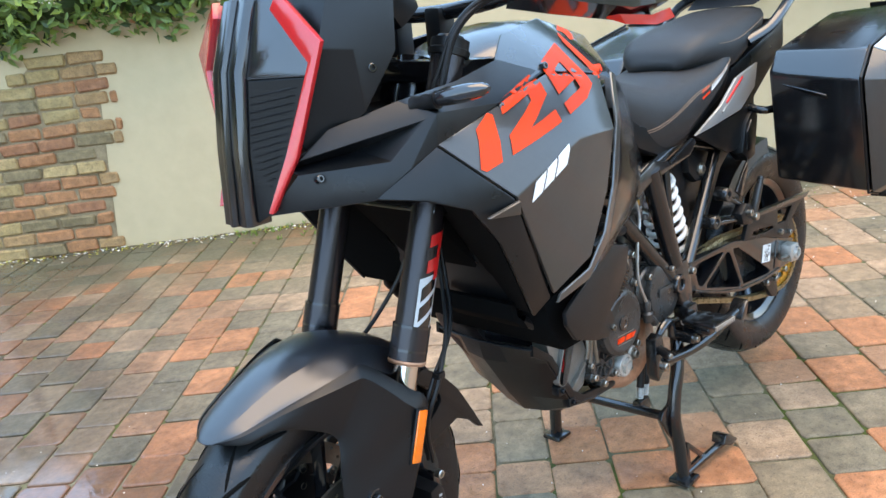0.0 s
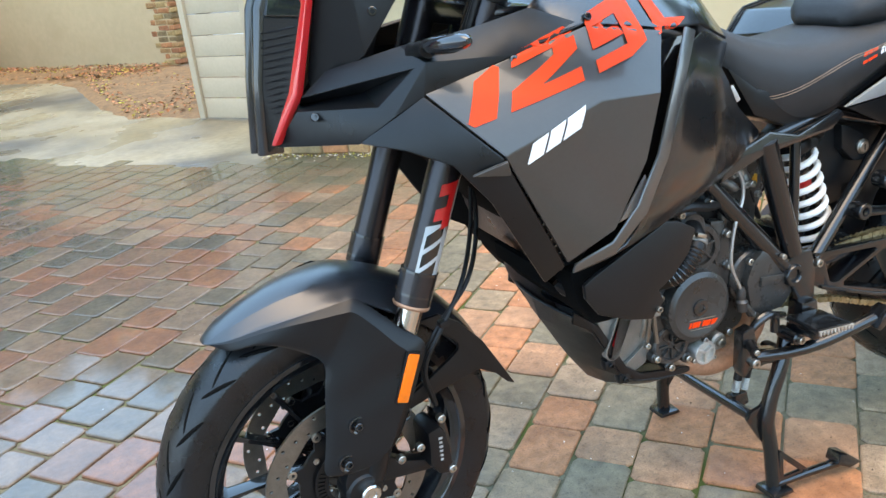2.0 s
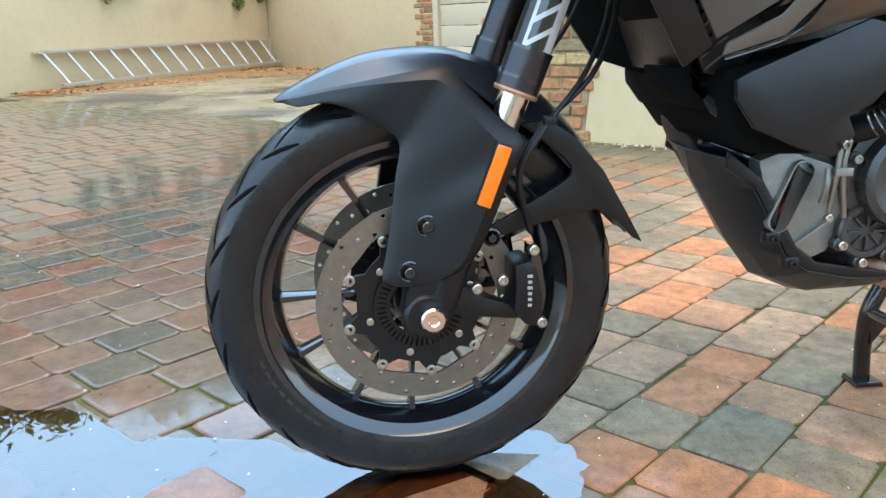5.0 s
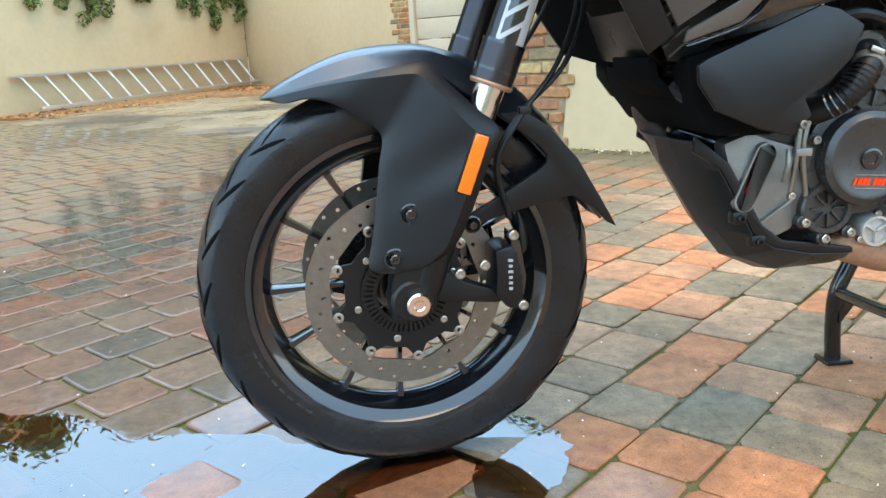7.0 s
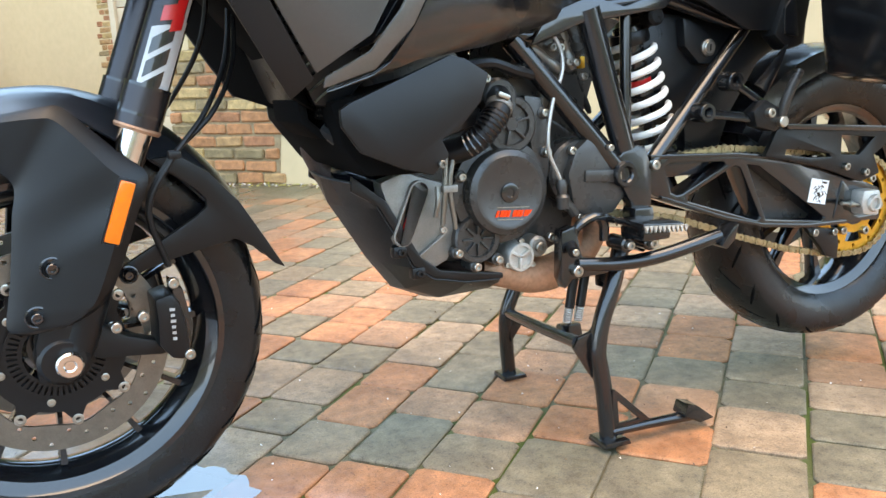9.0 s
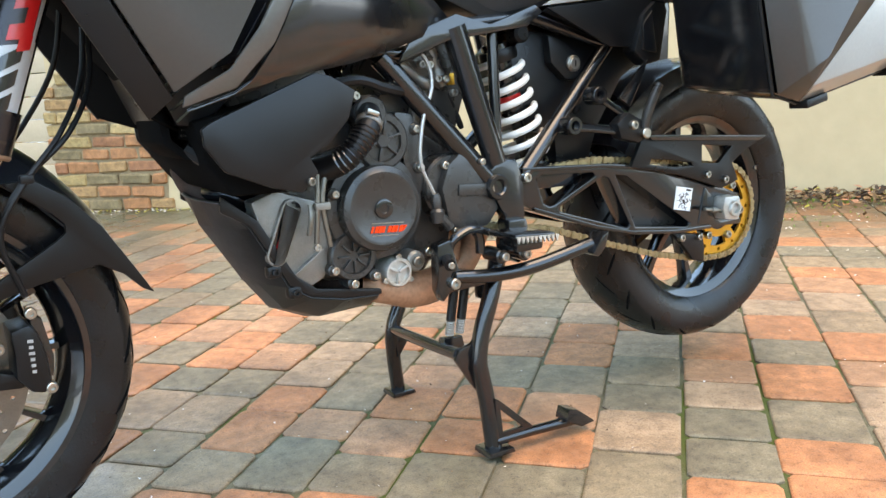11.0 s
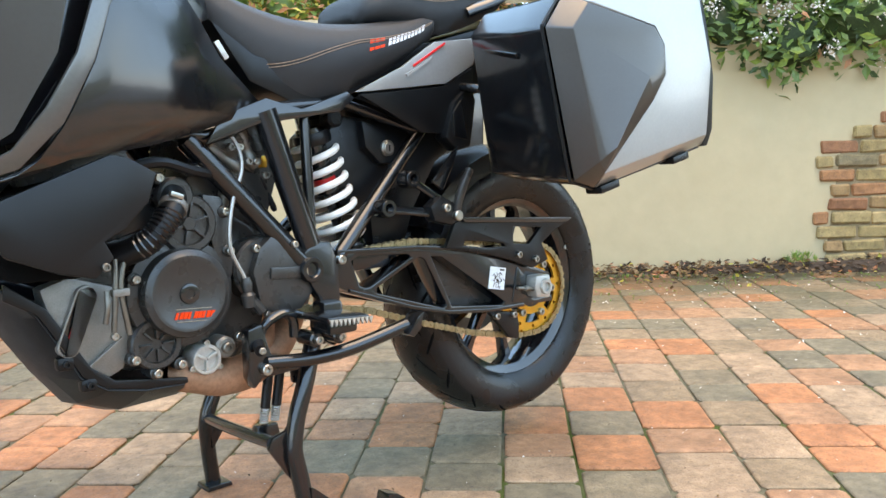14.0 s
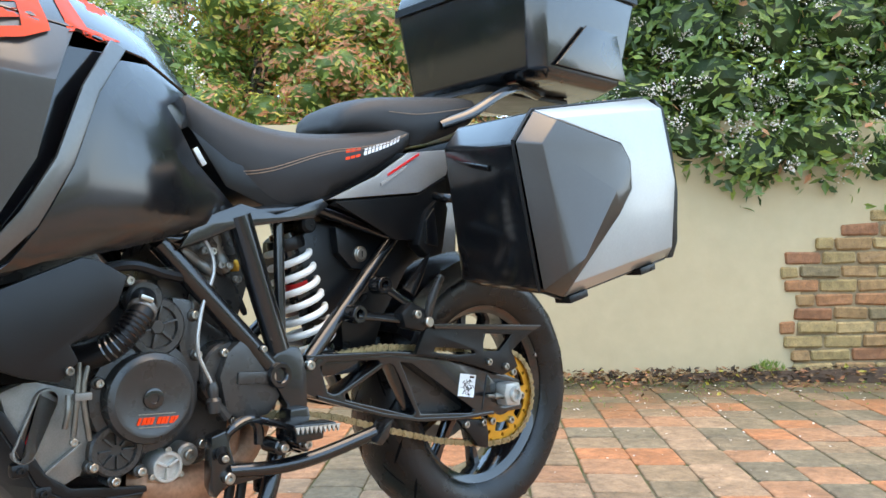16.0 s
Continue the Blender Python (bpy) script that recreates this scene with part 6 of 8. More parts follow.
def decal(name, bm, tree_, material, lift=0.0012, label=""):
    """Lay a flat figure, drawn in x and z, onto the skin from its left side."""
    bmesh.ops.triangulate(bm, faces=bm.faces)
    for _ in range(3):
        long = [e for e in bm.edges if e.calc_length() > 0.014]
        if long:
            bmesh.ops.subdivide_edges(bm, edges=long, cuts=1)
            bmesh.ops.triangulate(bm, faces=bm.faces)
    for v in bm.verts:
        hit = tree_.ray_cast(Vector((v.co.x, -0.6, v.co.z)), Vector((0, 1, 0)), 0.6)
        if hit[0] is None:
            hit = tree_.find_nearest(Vector((v.co.x, -0.19, v.co.z)))
        n = hit[1] if hit[1].y < 0 else -hit[1]
        v.co = hit[0] + n * lift
    return sub(name, bm, material, None, label)


GLYPHS = (
    (0.00, 0.10, ([(0, 0), (1, 0), (1, 1), (0, 0.84)],)),
    (0.15, 0.27, ([(0, 0), (1, 0), (1, 0.24), (0, 0.24)], [(0, 0.24), (0.42, 0.24), (1, 0.54), (0.64, 0.64), (0, 0.36)], [(0.64, 0.64), (1, 0.54), (1, 0.76), (0.64, 0.76)], [(0, 0.76), (1, 0.76), (1, 0.88), (0.88, 1), (0, 1)])),
    (0.48, 0.23, ([(0, 0.76), (1, 0.76), (1, 1), (0.12, 1), (0, 0.88)], [(0, 0.40), (0.36, 0.40), (0.36, 0.76), (0, 0.76)], [(0.36, 0.40), (0.64, 0.40), (0.64, 0.60), (0.36, 0.60)], [(0.64, 0), (1, 0.12), (1, 0.76), (0.64, 0.76)], [(0, 0), (0.64, 0), (0.64, 0.22), (0, 0.22)])),
    (0.77, 0.23, ([(0, 0.78), (1, 0.78), (1, 0.9), (0.9, 1), (0.1, 1), (0, 0.9)], [(0, 0.22), (0.36, 0.22), (0.36, 0.78), (0, 0.78)], [(0.64, 0.22), (1, 0.22), (1, 0.78), (0.64, 0.78)], [(0, 0.1), (0.1, 0), (0.9, 0), (1, 0.1), (1, 0.22), (0, 0.22)])),
)


def numerals(a, b, c, d):
    """Square-cut figures 1290 over the corner points a (low start), b (low end), c (high end), d (high start) in x and z."""
    for left, wide, shapes_ in GLYPHS:
        polys = []
        for poly in shapes_:
            pts = []
            for u, w in poly:
                u = left + wide * u
                p = Vector(a).lerp(Vector(b), u).lerp(Vector(d).lerp(Vector(c), u), w)
                pts.append((p.x, p.y))
            polys.append(pts)
        decal("numeral", bars(polys), left_skin, M["orange"], 0.0016, "orange model numeral")


def bars(polys):
    bm = bmesh.new()
    for poly in polys:
        bm.faces.new([bm.verts.new((x, 0, z)) for x, z in poly])
    return bm


left_skin = skin_tree(("tank_shroud", "tank_cover"))
numerals((0.206, 0.954), (0.668, 1.062), (0.660, 1.150), (0.240, 1.030))
badge = []
for u0, u1 in ((0.0, 0.30), (0.34, 0.62), (0.66, 1.0)):
    quad = []
    for u, w in ((u0, 0.0), (u1, 0.0), (u1 + 0.06, 1.0), (u0 + 0.06, 1.0)):
        quad.append((0.286 + 0.092 * u + 0.004 * w, 0.892 + 0.042 * u + 0.030 * w))
    badge.append(quad)
decal("maker_badge", bars(badge), left_skin, M["white"], 0.0014, "white maker's badge")


# ---- the motorcycle: frame, engine, rear end, stands, luggage ----
fr = hub_part("frame", "black steel trellis frame", (0.93, YC, 0.6))
for s in (-1, 1):
    def P(x, dy, z):
        return Vector((x, YC + s * dy, z))
    sub("frame_tube", tube([P(0.745, 0.122, 0.752), P(0.950, 0.142, 0.520)], 0.0190, 16), M["frame"], fr)
    sub("frame_tube", tube([P(0.885, 0.138, 0.800), P(0.962, 0.142, 0.555)], [0.0235, 0.021], 16), M["frame"], fr)
    sub("frame_tube", tube([P(0.978, 0.122, 0.790), P(0.974, 0.130, 0.580)], 0.0105, 12), M["frame"], fr)
    sub("frame_tube", tube([P(1.285, 0.090, 0.770), P(1.025, 0.138, 0.526)], 0.0150, 14), M["frame"], fr)
    sub("frame_tube", tube([P(1.070, 0.100, 0.825), P(1.285, 0.092, 0.765), P(1.33, 0.092, 0.80)], 0.012, 12), M["frame"], fr)
    sub("frame_tube", tube([P(0.30, 0.05, 0.98), P(0.55, 0.11, 0.90), P(0.745, 0.120, 0.760), P(0.890, 0.132, 0.802)], 0.017, 14, 5), M["frame"], fr)
    sub("frame_tube", tube([P(0.885, 0.136, 0.800), P(1.07, 0.104, 0.822)], 0.014, 12), M["frame"], fr)
    sub("pivot_plate", prism([(0.940, 0.545), (0.960, 0.562), (0.998, 0.560), (1.012, 0.520), (1.014, 0.456), (1.004, 0.372), (0.965, 0.368), (0.968, 0.455), (0.945, 0.495)], YC + s * 0.145 - 0.014, YC + s * 0.145 + 0.014, 0.006), M["frame"], fr)
    sub("pivot_boss", lathe([(0.0125, YC + s * 0.145), (0.0125, YC + s * 0.164), (0.015, YC + s * 0.167), (0.0215, YC + s * 0.167), (0.024, YC + s * 0.163), (0.024, YC + s * 0.135), (0.0125, YC + s * 0.135)], 0.952, 0.512, 28), M["frame"], fr)
    sub("pivot_axle", lathe([(0.005, YC + s * 0.158), (0.011, YC + s * 0.158), (0.011, YC + s * 0.12), (0.005, YC + s * 0.12)], 0.952, 0.512, 20), M["chrome"], fr)
    screw(fr, (1.020, YC + s * 0.156, 0.523), 0.009, (0, s, 0), M["bolt"])
    screw(fr, (0.918, YC + s * 0.163, 0.562), 0.006, (0, s, 0), M["bolt"])

# engine
en = hub_part("engine", "dark cast alloy twin-cylinder engine", (0.75, YC, 0.5))
sub("crankcase", prism([(0.545, 0.575), (0.530, 0.470), (0.560, 0.405), (0.640, 0.372), (0.80, 0.362), (0.900, 0.40), (0.965, 0.44), (0.960, 0.53), (0.900, 0.58), (0.84, 0.62), (0.66, 0.63)], -0.060, YC + 0.12, 0.012), M["engine"], en)
sub("front_cylinder", prism([(0.56, 0.57), (0.44, 0.74), (0.50, 0.85), (0.62, 0.80), (0.72, 0.62)], YC - 0.10, YC + 0.10, 0.015), M["engine"], en)
sub("rear_cylinder", prism([(0.74, 0.60), (0.78, 0.80), (0.90, 0.84), (0.96, 0.74), (0.90, 0.57)], YC - 0.085, YC + 0.10, 0.015), M["engine"], en)
cc = hub_part("clutch_cover", "round dark clutch cover with an orange badge", (0.718, -0.12, 0.499), en)
CX, CZ = 0.718, 0.499
sub("cover_dish", lathe([(0.0, -0.127), (0.052, -0.127), (0.056, -0.1295), (0.063, -0.1295), (0.066, -0.127), (0.0725, -0.124), (0.0745, -0.119), (0.0745, -0.06), (0.0, -0.06)], CX, CZ, 72, closed=False), M["engine"], cc)
sub("cover_plug", lathe([(0.0, -0.129), (0.007, -0.129), (0.008, -0.131), (0.0125, -0.131), (0.0165, -0.130), (0.0175, -0.127), (0.0175, -0.12), (0, -0.12)], CX, CZ, 24, closed=False), M["gloss"], cc)
mrot = Matrix.Rotation(radians(4), 4, "Y")
for k in range(10):
    wide = 0.0064 if k % 3 else 0.0046
    u = -0.0265 + 0.0072 * k + (0.003 if k > 3 else 0.0)
    sub("badge_bar", prism([(CX + u - 0.002, CZ - 0.0415 - 0.07 * u), (CX + u + wide - 0.002, CZ - 0.0415 - 0.07 * u), (CX + u + wide + 0.002, CZ - 0.0305 - 0.07 * u), (CX + u + 0.002, CZ - 0.0305 - 0.07 * u)], -0.1285, -0.1265, 0.0), M["orange"], cc, "orange cover badge")
sub("badge_line", box(CX + 0.006, -0.1278, CZ - 0.0255, 0.062, 0.001, 0.0014, 0.0, mrot), M["bolt"], cc)
sub("badge_line", box(CX + 0.006, -0.1278, CZ - 0.0465, 0.062, 0.001, 0.0014, 0.0, mrot), M["bolt"], cc)
# cover flange behind, star-ribbed pump cover above, small cover below
sub("case_flange", prism(circle(CX, CZ, 0.092, 40) , -0.098, -0.07, 0.004), M["engine"], en)
PX, PZ = 0.735, 0.612
pump = hub_part("timing_cover", "ribbed dark timing cover", (PX, -0.10, PZ), en)
sub("timing_dish", lathe([(0, -0.100), (0.034, -0.100), (0.036, -0.106), (0.046, -0.106), (0.050, -0.102), (0.050, -0.07), (0, -0.07)], PX, PZ, 48, closed=False), M["engine"], pump)
for k in range(6):
    a = 2 * math.pi * k / 6 + 0.3
    sub("timing_rib", box(PX + 0.024 * math.cos(a), -0.103, PZ + 0.024 * math.sin(a), 0.026, 0.008, 0.004, 0.001, Matrix.Rotation(-a, 4, "Y")), M["engine"], pump)
sub("timing_boss", disc_y(PX, PZ, 0.013, -0.109, -0.09, 0.002, 6), M["engine"], pump)
sub("pump_housing", disc_y(0.716, 0.660, 0.031, -0.108, -0.07, 0.004), M["engine"], en)
sub("case_web", prism([(0.765, 0.66), (0.80, 0.655), (0.815, 0.60), (0.815, 0.52), (0.80, 0.50), (0.78, 0.56)], -0.098, -0.07, 0.005), M["engine"], en)
QX, QZ = 0.668, 0.420
lowc = hub_part("water_pump_cover", "small ribbed dark cover low on the engine", (QX, -0.10, QZ), en)
sub("pump_dish", lathe([(0, -0.098), (0.030, -0.098), (0.032, -0.104), (0.040, -0.104), (0.043, -0.100), (0.043, -0.06), (0, -0.06)], QX, QZ, 40, closed=False), M["engine"], lowc)
for k in range(8):
    a = 2 * math.pi * k / 8
    sub("pump_rib", box(QX + 0.019 * math.cos(a), -0.101, QZ + 0.019 * math.sin(a), 0.020, 0.007, 0.003, 0.0008, Matrix.Rotation(-a, 4, "Y")), M["engine"], lowc)
for bx, bz in ((0.630, 0.400), (0.664, 0.372), (0.706, 0.380), (0.802, 0.628), (0.806, 0.560), (0.655, 0.575), (0.690, 0.690), (0.640, 0.530), (0.758, 0.700)):
    sub("bolt_boss", disc_y(bx, bz, 0.011, -0.102, -0.06, 0.002, 18), M["engine"], en)
    screw(en, (bx, -0.104, bz), 0.0072, (0, -1, 0), M["bolt"])
# oil filter cap, sight glass, sump casting
oc = hub_part("oil_filter_cap", "bare aluminium three-spoked oil filter cap", (0.752, -0.100, 0.378), en)
sub("cap_ring", lathe([(0.0, -0.096), (0.019, -0.096), (0.0205, -0.104), (0.0245, -0.104), (0.0265, -0.101), (0.0265, -0.05), (0, -0.05)], 0.752, 0.378, 36, closed=False), M["alu"], oc)
for k in range(3):
    a = 2 * math.pi * k / 3 + 0.5
    sub("cap_rib", box(0.752 + 0.011 * math.cos(a), -0.099, 0.378 + 0.011 * math.sin(a), 0.020, 0.010, 0.005, 0.0012, Matrix.Rotation(-a, 4, "Y")), M["alu"], oc)
    screw(oc, (0.752 + 0.0285 * math.cos(a + 1.0), -0.098, 0.378 + 0.0285 * math.sin(a + 1.0)), 0.0055, (0, -1, 0), M["bolt"])
sub("oil_cap", disc_y(0.790, 0.392, 0.019, -0.100, -0.06, 0.004), M["cast"], en)
screw(en, (0.790, -0.101, 0.392), 0.010, (0, -1, 0), M["steel"])
screw(en, (0.820, -0.09, 0.405), 0.008, (0, -1, 0), M["bolt"])
sub("sump", prism([(0.500, 0.530), (0.545, 0.545), (0.620, 0.520), (0.640, 0.440), (0.620, 0.385), (0.560, 0.360), (0.530, 0.420)], -0.086, YC + 0.09, 0.010), M["cast"], en, "lighter cast sump")
sl = Matrix.Rotation(radians(22), 4, "Y")
def capsule(p, q, r, n=8):
    """A rounded bar's outline in x and z, from p to q."""
    ang = math.atan2(q[1] - p[1], q[0] - p[0])
    out = [(q[0] + r * math.cos(ang - math.pi / 2 + math.pi * k / n), q[1] + r * math.sin(ang - math.pi / 2 + math.pi * k / n)) for k in range(n + 1)]
    return out + [(p[0] + r * math.cos(ang + math.pi / 2 + math.pi * k / n), p[1] + r * math.sin(ang + math.pi / 2 + math.pi * k / n)) for k in range(n + 1)]


ga, gb = (0.534, 0.438), (0.566, 0.512)
sub("sight_frame", prism(capsule(ga, gb, 0.0175), -0.097, -0.08, 0.002, [capsule(ga, gb, 0.0135)]), M["cast"], en, "raised alloy rim")
sub("sight_glass", prism(capsule(ga, gb, 0.0132), -0.0915, -0.08, 0.0), M["gloss"], en, "dark oil sight glass")
sub("oil_level", prism(capsule((0.540, 0.452), (0.557, 0.492), 0.0045), -0.0922, -0.09, 0.0), M["red"], en, "dark red oil showing in the glass")
sub("sump_rib", box(0.590, -0.090, 0.420, 0.065, 0.010, 0.004, 0.001, Matrix.Rotation(radians(-35), 4, "Y")), M["cast"], en)
for x0, z0, xm, zm, x1, z1 in ((0.604, 0.568, 0.599, 0.515, 0.594, 0.455), (0.620, 0.575, 0.608, 0.521, 0.618, 0.447), (0.588, 0.520, 0.586, 0.495, 0.582, 0.470)):
    sub("breather_pipe", tube([(x0, -0.122, z0), (xm, -0.126, zm), (x1, -0.122, z1)], 0.0046, 10, 4), M["steel"], en)
sub("pipe_clip", box(0.606, -0.128, 0.516, 0.026, 0.014, 0.012, 0.002), M["cast"], en)
screw(en, (0.594, -0.124, 0.448), 0.006, (0, -1, 0), M["bolt"])
hose_line = [(0.712, -0.105, 0.660), (0.698, -0.136, 0.645), (0.678, -0.146, 0.620), (0.652, -0.140, 0.592), (0.622, -0.112, 0.574), (0.585, -0.070, 0.570)]
sub("coolant_hose", tube(hose_line, 0.0205, 18, 8), M["hose"], en, "ribbed black coolant hose")
hose_run = spline(hose_line, 10)
for k in range(15, 34, 2):
    q, d = hose_run[k], (hose_run[k + 1] - hose_run[k]).normalized()
    sub("hose_rib", lathe_dir(q, q + d * 0.0042, [(0, 0.0206), (0.5, 0.0226), (1, 0.0206)], 18), M["gloss"], en)
sub("hose_clamp", lathe_dir(hose_run[9], hose_run[13], [(0, 0.0218), (0.1, 0.0230), (0.9, 0.0230), (1, 0.0218)]), M["cast"], en)
sub("clamp_screw", box(0.696, -0.154, 0.662, 0.022, 0.010, 0.008, 0.002, sl), M["bolt"], en)
sub("sensor_plug", box(0.645, -0.120, 0.580, 0.030, 0.022, 0.020, 0.004, Matrix.Rotation(radians(30), 4, "Y")), M["black"], en)
# sprocket cover and slave cylinder
sub("sprocket_cover", prism([(0.838, 0.520), (0.855, 0.562), (0.880, 0.582), (0.925, 0.568), (0.950, 0.520), (0.965, 0.475), (0.935, 0.440), (0.880, 0.436), (0.850, 0.455)], -0.122, -0.06, 0.010), M["engine"], en)
sub("cover_ridge", box(0.905, -0.124, 0.512, 0.070, 0.008, 0.022, 0.004, Matrix.Rotation(radians(4), 4, "Y")), M["engine"], en)
sub("sprocket_case", lathe([(0, -0.105), (0.056, -0.105), (0.060, -0.10), (0.060, -0.06), (0, -0.06)], 0.872, 0.520, 36, closed=False), M["engine"], en)
for bx, bz in ((0.852, 0.560), (0.905, 0.580), (0.832, 0.470), (0.868, 0.440)):
    screw(en, (bx, -0.112, bz), 0.0072, (0, -1, 0), M["bolt"])
sub("slave_cylinder", lathe_dir(Vector((0.826, -0.118, 0.512)), Vector((0.830, -0.118, 0.460)), [(0, 0.007), (0.2, 0.010), (0.5, 0.008), (0.6, 0.013), (1, 0.011)]), M["engine"], en)
sub("slave_elbow", tube([(0.826, -0.118, 0.478), (0.842, -0.12, 0.462), (0.852, -0.12, 0.448)], 0.009, 10, 4), M["engine"], en)
sub("clutch_line", tube([(0.822, -0.120, 0.512), (0.800, -0.118, 0.570), (0.812, -0.112, 0.640), (0.838, -0.105, 0.700), (0.832, -0.10, 0.745), (0.80, -0.095, 0.778), (0.76, -0.09, 0.785)], 0.0038, 8, 8), M["braid"], en, "braided steel clutch line")
# intake and wiring behind the frame tubes
for a, b, r, key in (((0.80, -0.05, 0.79), (0.88, -0.055, 0.74), 0.018, "engine"), ((0.86, -0.06, 0.77), (0.885, -0.062, 0.70), 0.012, "cast"), ((0.80, -0.06, 0.74), (0.86, -0.06, 0.70), 0.010, "cast"), ((0.835, -0.07, 0.69), (0.80, -0.07, 0.60), 0.013, "cast"), ((0.90, -0.02, 0.72), (0.95, -0.02, 0.70), 0.024, "black"), ((0.86, -0.03, 0.655), (0.92, -0.03, 0.56), 0.022, "rust"), ((0.90, -0.05, 0.69), (0.93, -0.05, 0.62), 0.006, "hose")):
    sub("intake_fitting", lathe_dir(Vector(a), Vector(b), [(0, r * 0.8), (0.1, r), (0.4, r), (0.45, r * 0.8), (0.6, r * 0.8), (0.65, r), (0.9, r), (1, r * 0.7)], 14), M[key], en)
for k in range(7):
    screw(en, (0.800 + 0.016 * k, -0.082, 0.765 - 0.013 * k + 0.012 * (k % 2)), 0.007, (0, -1, 0), M["bolt" if k % 2 else "cast"])
sub("throttle_body", box(0.855, -0.02, 0.745, 0.11, 0.09, 0.07, 0.012, Matrix.Rotation(radians(30), 4, "Y")), M["engine"], en)
sub("yellow_plug", box(0.905, -0.055, 0.712, 0.016, 0.014, 0.022, 0.003), M["gold"], en, "yellow wiring plug")
sub("wiring_loom", tube([(0.62, -0.13, 0.705), (0.68, -0.135, 0.715), (0.74, -0.12, 0.70), (0.80, -0.09, 0.69)], 0.009, 8, 6), M["hose"], en)

# exhaust
ex = hub_part("exhaust", "heat-tinted steel exhaust system", (0.8, YC, 0.4))
sub("front_pipe", tube([(0.52, 0.10, 0.66), (0.470, 0.135, 0.625), (0.458, 0.145, 0.585), (0.470, 0.140, 0.545), (0.520, 0.11, 0.46), (0.62, 0.05, 0.38), (0.74, -0.03, 0.345)], 0.028, 18, 8), M["rust"], ex, "rust-brown front exhaust pipe")
sub("collector_pipe", tube([(0.70, -0.045, 0.352), (0.745, -0.055, 0.345), (0.80, -0.055, 0.330), (0.86, -0.045, 0.332), (0.93, -0.03, 0.365), (1.00, 0.02, 0.42)], [0.026, 0.032, 0.034, 0.033, 0.030, 0.028], 20, 8), M["copper"], ex, "copper-tinted collector pipe under the engine")
sub("rear_pipe", tube([(0.90, -0.02, 0.60), (0.905, -0.035, 0.50), (0.895, -0.04, 0.42), (0.89, -0.04, 0.36)], 0.024, 14, 6), M["copper"], ex)
sub("link_pipe", tube([(1.00, 0.02, 0.42), (1.12, 0.14, 0.50), (1.30, 0.22, 0.56)], 0.026, 14, 6), M["rust"], ex)
sub("silencer", lathe_dir(Vector((1.30, 0.225, 0.555)), Vector((1.80, 0.265, 0.68)), [(0, 0.030), (0.08, 0.055), (0.15, 0.062), (0.85, 0.062), (0.95, 0.050), (1, 0.035)]), M["black"], ex, "black silencer")

# skid plate
sk = hub_part("skid_plate", "black plastic engine skid plate", (0.55, YC, 0.42))
HULL = [((0.440, 0.536), (0.452, 0.538)), ((0.451, 0.490), (0.497, 0.492)), ((0.484, 0.436), (0.528, 0.436)), ((0.514, 0.386), (0.553, 0.386)), ((0.558, 0.326), (0.590, 0.362)), ((0.622, 0.298), (0.650, 0.349)), ((0.738, 0.304), (0.715, 0.346))]
rows = []
for c, e in ((Vector((a, 0, b)), Vector((p, 0, q))) for (a, b), (p, q) in HULL):
    row = []
    for p in (-1.0, -0.80, -0.42, 0.0, 0.42, 0.80, 1.0):
        q = abs(p) ** 1.6
        row.append((c.x + (e.x - c.x) * q, YC + 0.010 + 0.130 * p, c.z + (e.z - c.z) * abs(p) ** 1.9))
    rows.append(row)
sub("skid_front", skin(rows, 0.006, 0.002), M["black"], sk, smooth=11)
for e0, e1 in ((-0.118, -0.108), (0.148, 0.158)):
    sub("skid_side", prism([(0.452, 0.545), (0.449, 0.520), (0.494, 0.492), (0.526, 0.436), (0.551, 0.386), (0.588, 0.360), (0.650, 0.347), (0.720, 0.342), (0.720, 0.352), (0.600, 0.372), (0.566, 0.398), (0.540, 0.444), (0.508, 0.500)], e0 + 0.024, e1 + 0.024, 0.003), M["black"], sk)
for x, z in ((0.528, 0.412), (0.560, 0.372)):
    sub("skid_lug", box(x, -0.085, z, 0.026, 0.022, 0.022, 0.007), M["black"], sk)
    screw(sk, (x, -0.097, z), 0.006, (0, -1, 0), M["black"])
sub("oil_line", lathe_dir(Vector((0.468, 0.045, 0.545)), Vector((0.535, -0.060, 0.518)), [(0, 0.016), (0.1, 0.021), (0.9, 0.021), (1, 0.017)]), M["gloss"], sk, "gloss black tube above the skid plate")
for k in range(5):
    sub("hose_tail", tube([(0.40 + 0.035 * k, -0.12, 0.625 - 0.012 * k), (0.43 + 0.035 * k, -0.13, 0.600 - 0.008 * k), (0.455 + 0.03 * k, -0.12, 0.585 - 0.006 * k)], 0.010, 8, 4), M["hose"])

# rear shock
sh = hub_part("rear_shock", "black shock absorber with a white coil spring", (1.06, -0.01, 0.65))
sa, sb = Vector((1.030, -0.025, 0.775)), Vector((1.098, -0.025, 0.545))
sub("shock_body", lathe_dir(sa, sb, [(0, 0.028), (0.12, 0.030), (0.14, 0.024), (0.55, 0.024), (0.57, 0.012), (1, 0.012)]), M["frame"], sh)
sub("shock_collar", lathe_dir(sa.lerp(sb, 0.04), sa.lerp(sb, 0.14), [(0, 0.036), (0.3, 0.038), (0.7, 0.038), (1, 0.036)]), M["black"], sh)
sd = (sb - sa).normalized()
s1 = sd.orthogonal().normalized()
s2 = sd.cross(s1)
coil = []
turns = 7.2
for k in range(int(turns * 20) + 1):
    a = 2 * math.pi * k / 20
    u = k / (turns * 20)
    r = 0.040 + 0.006 * u
    coil.append(sa.lerp(sb, 0.12 + 0.86 * u) + r * (math.cos(a) * s1 + math.sin(a) * s2))
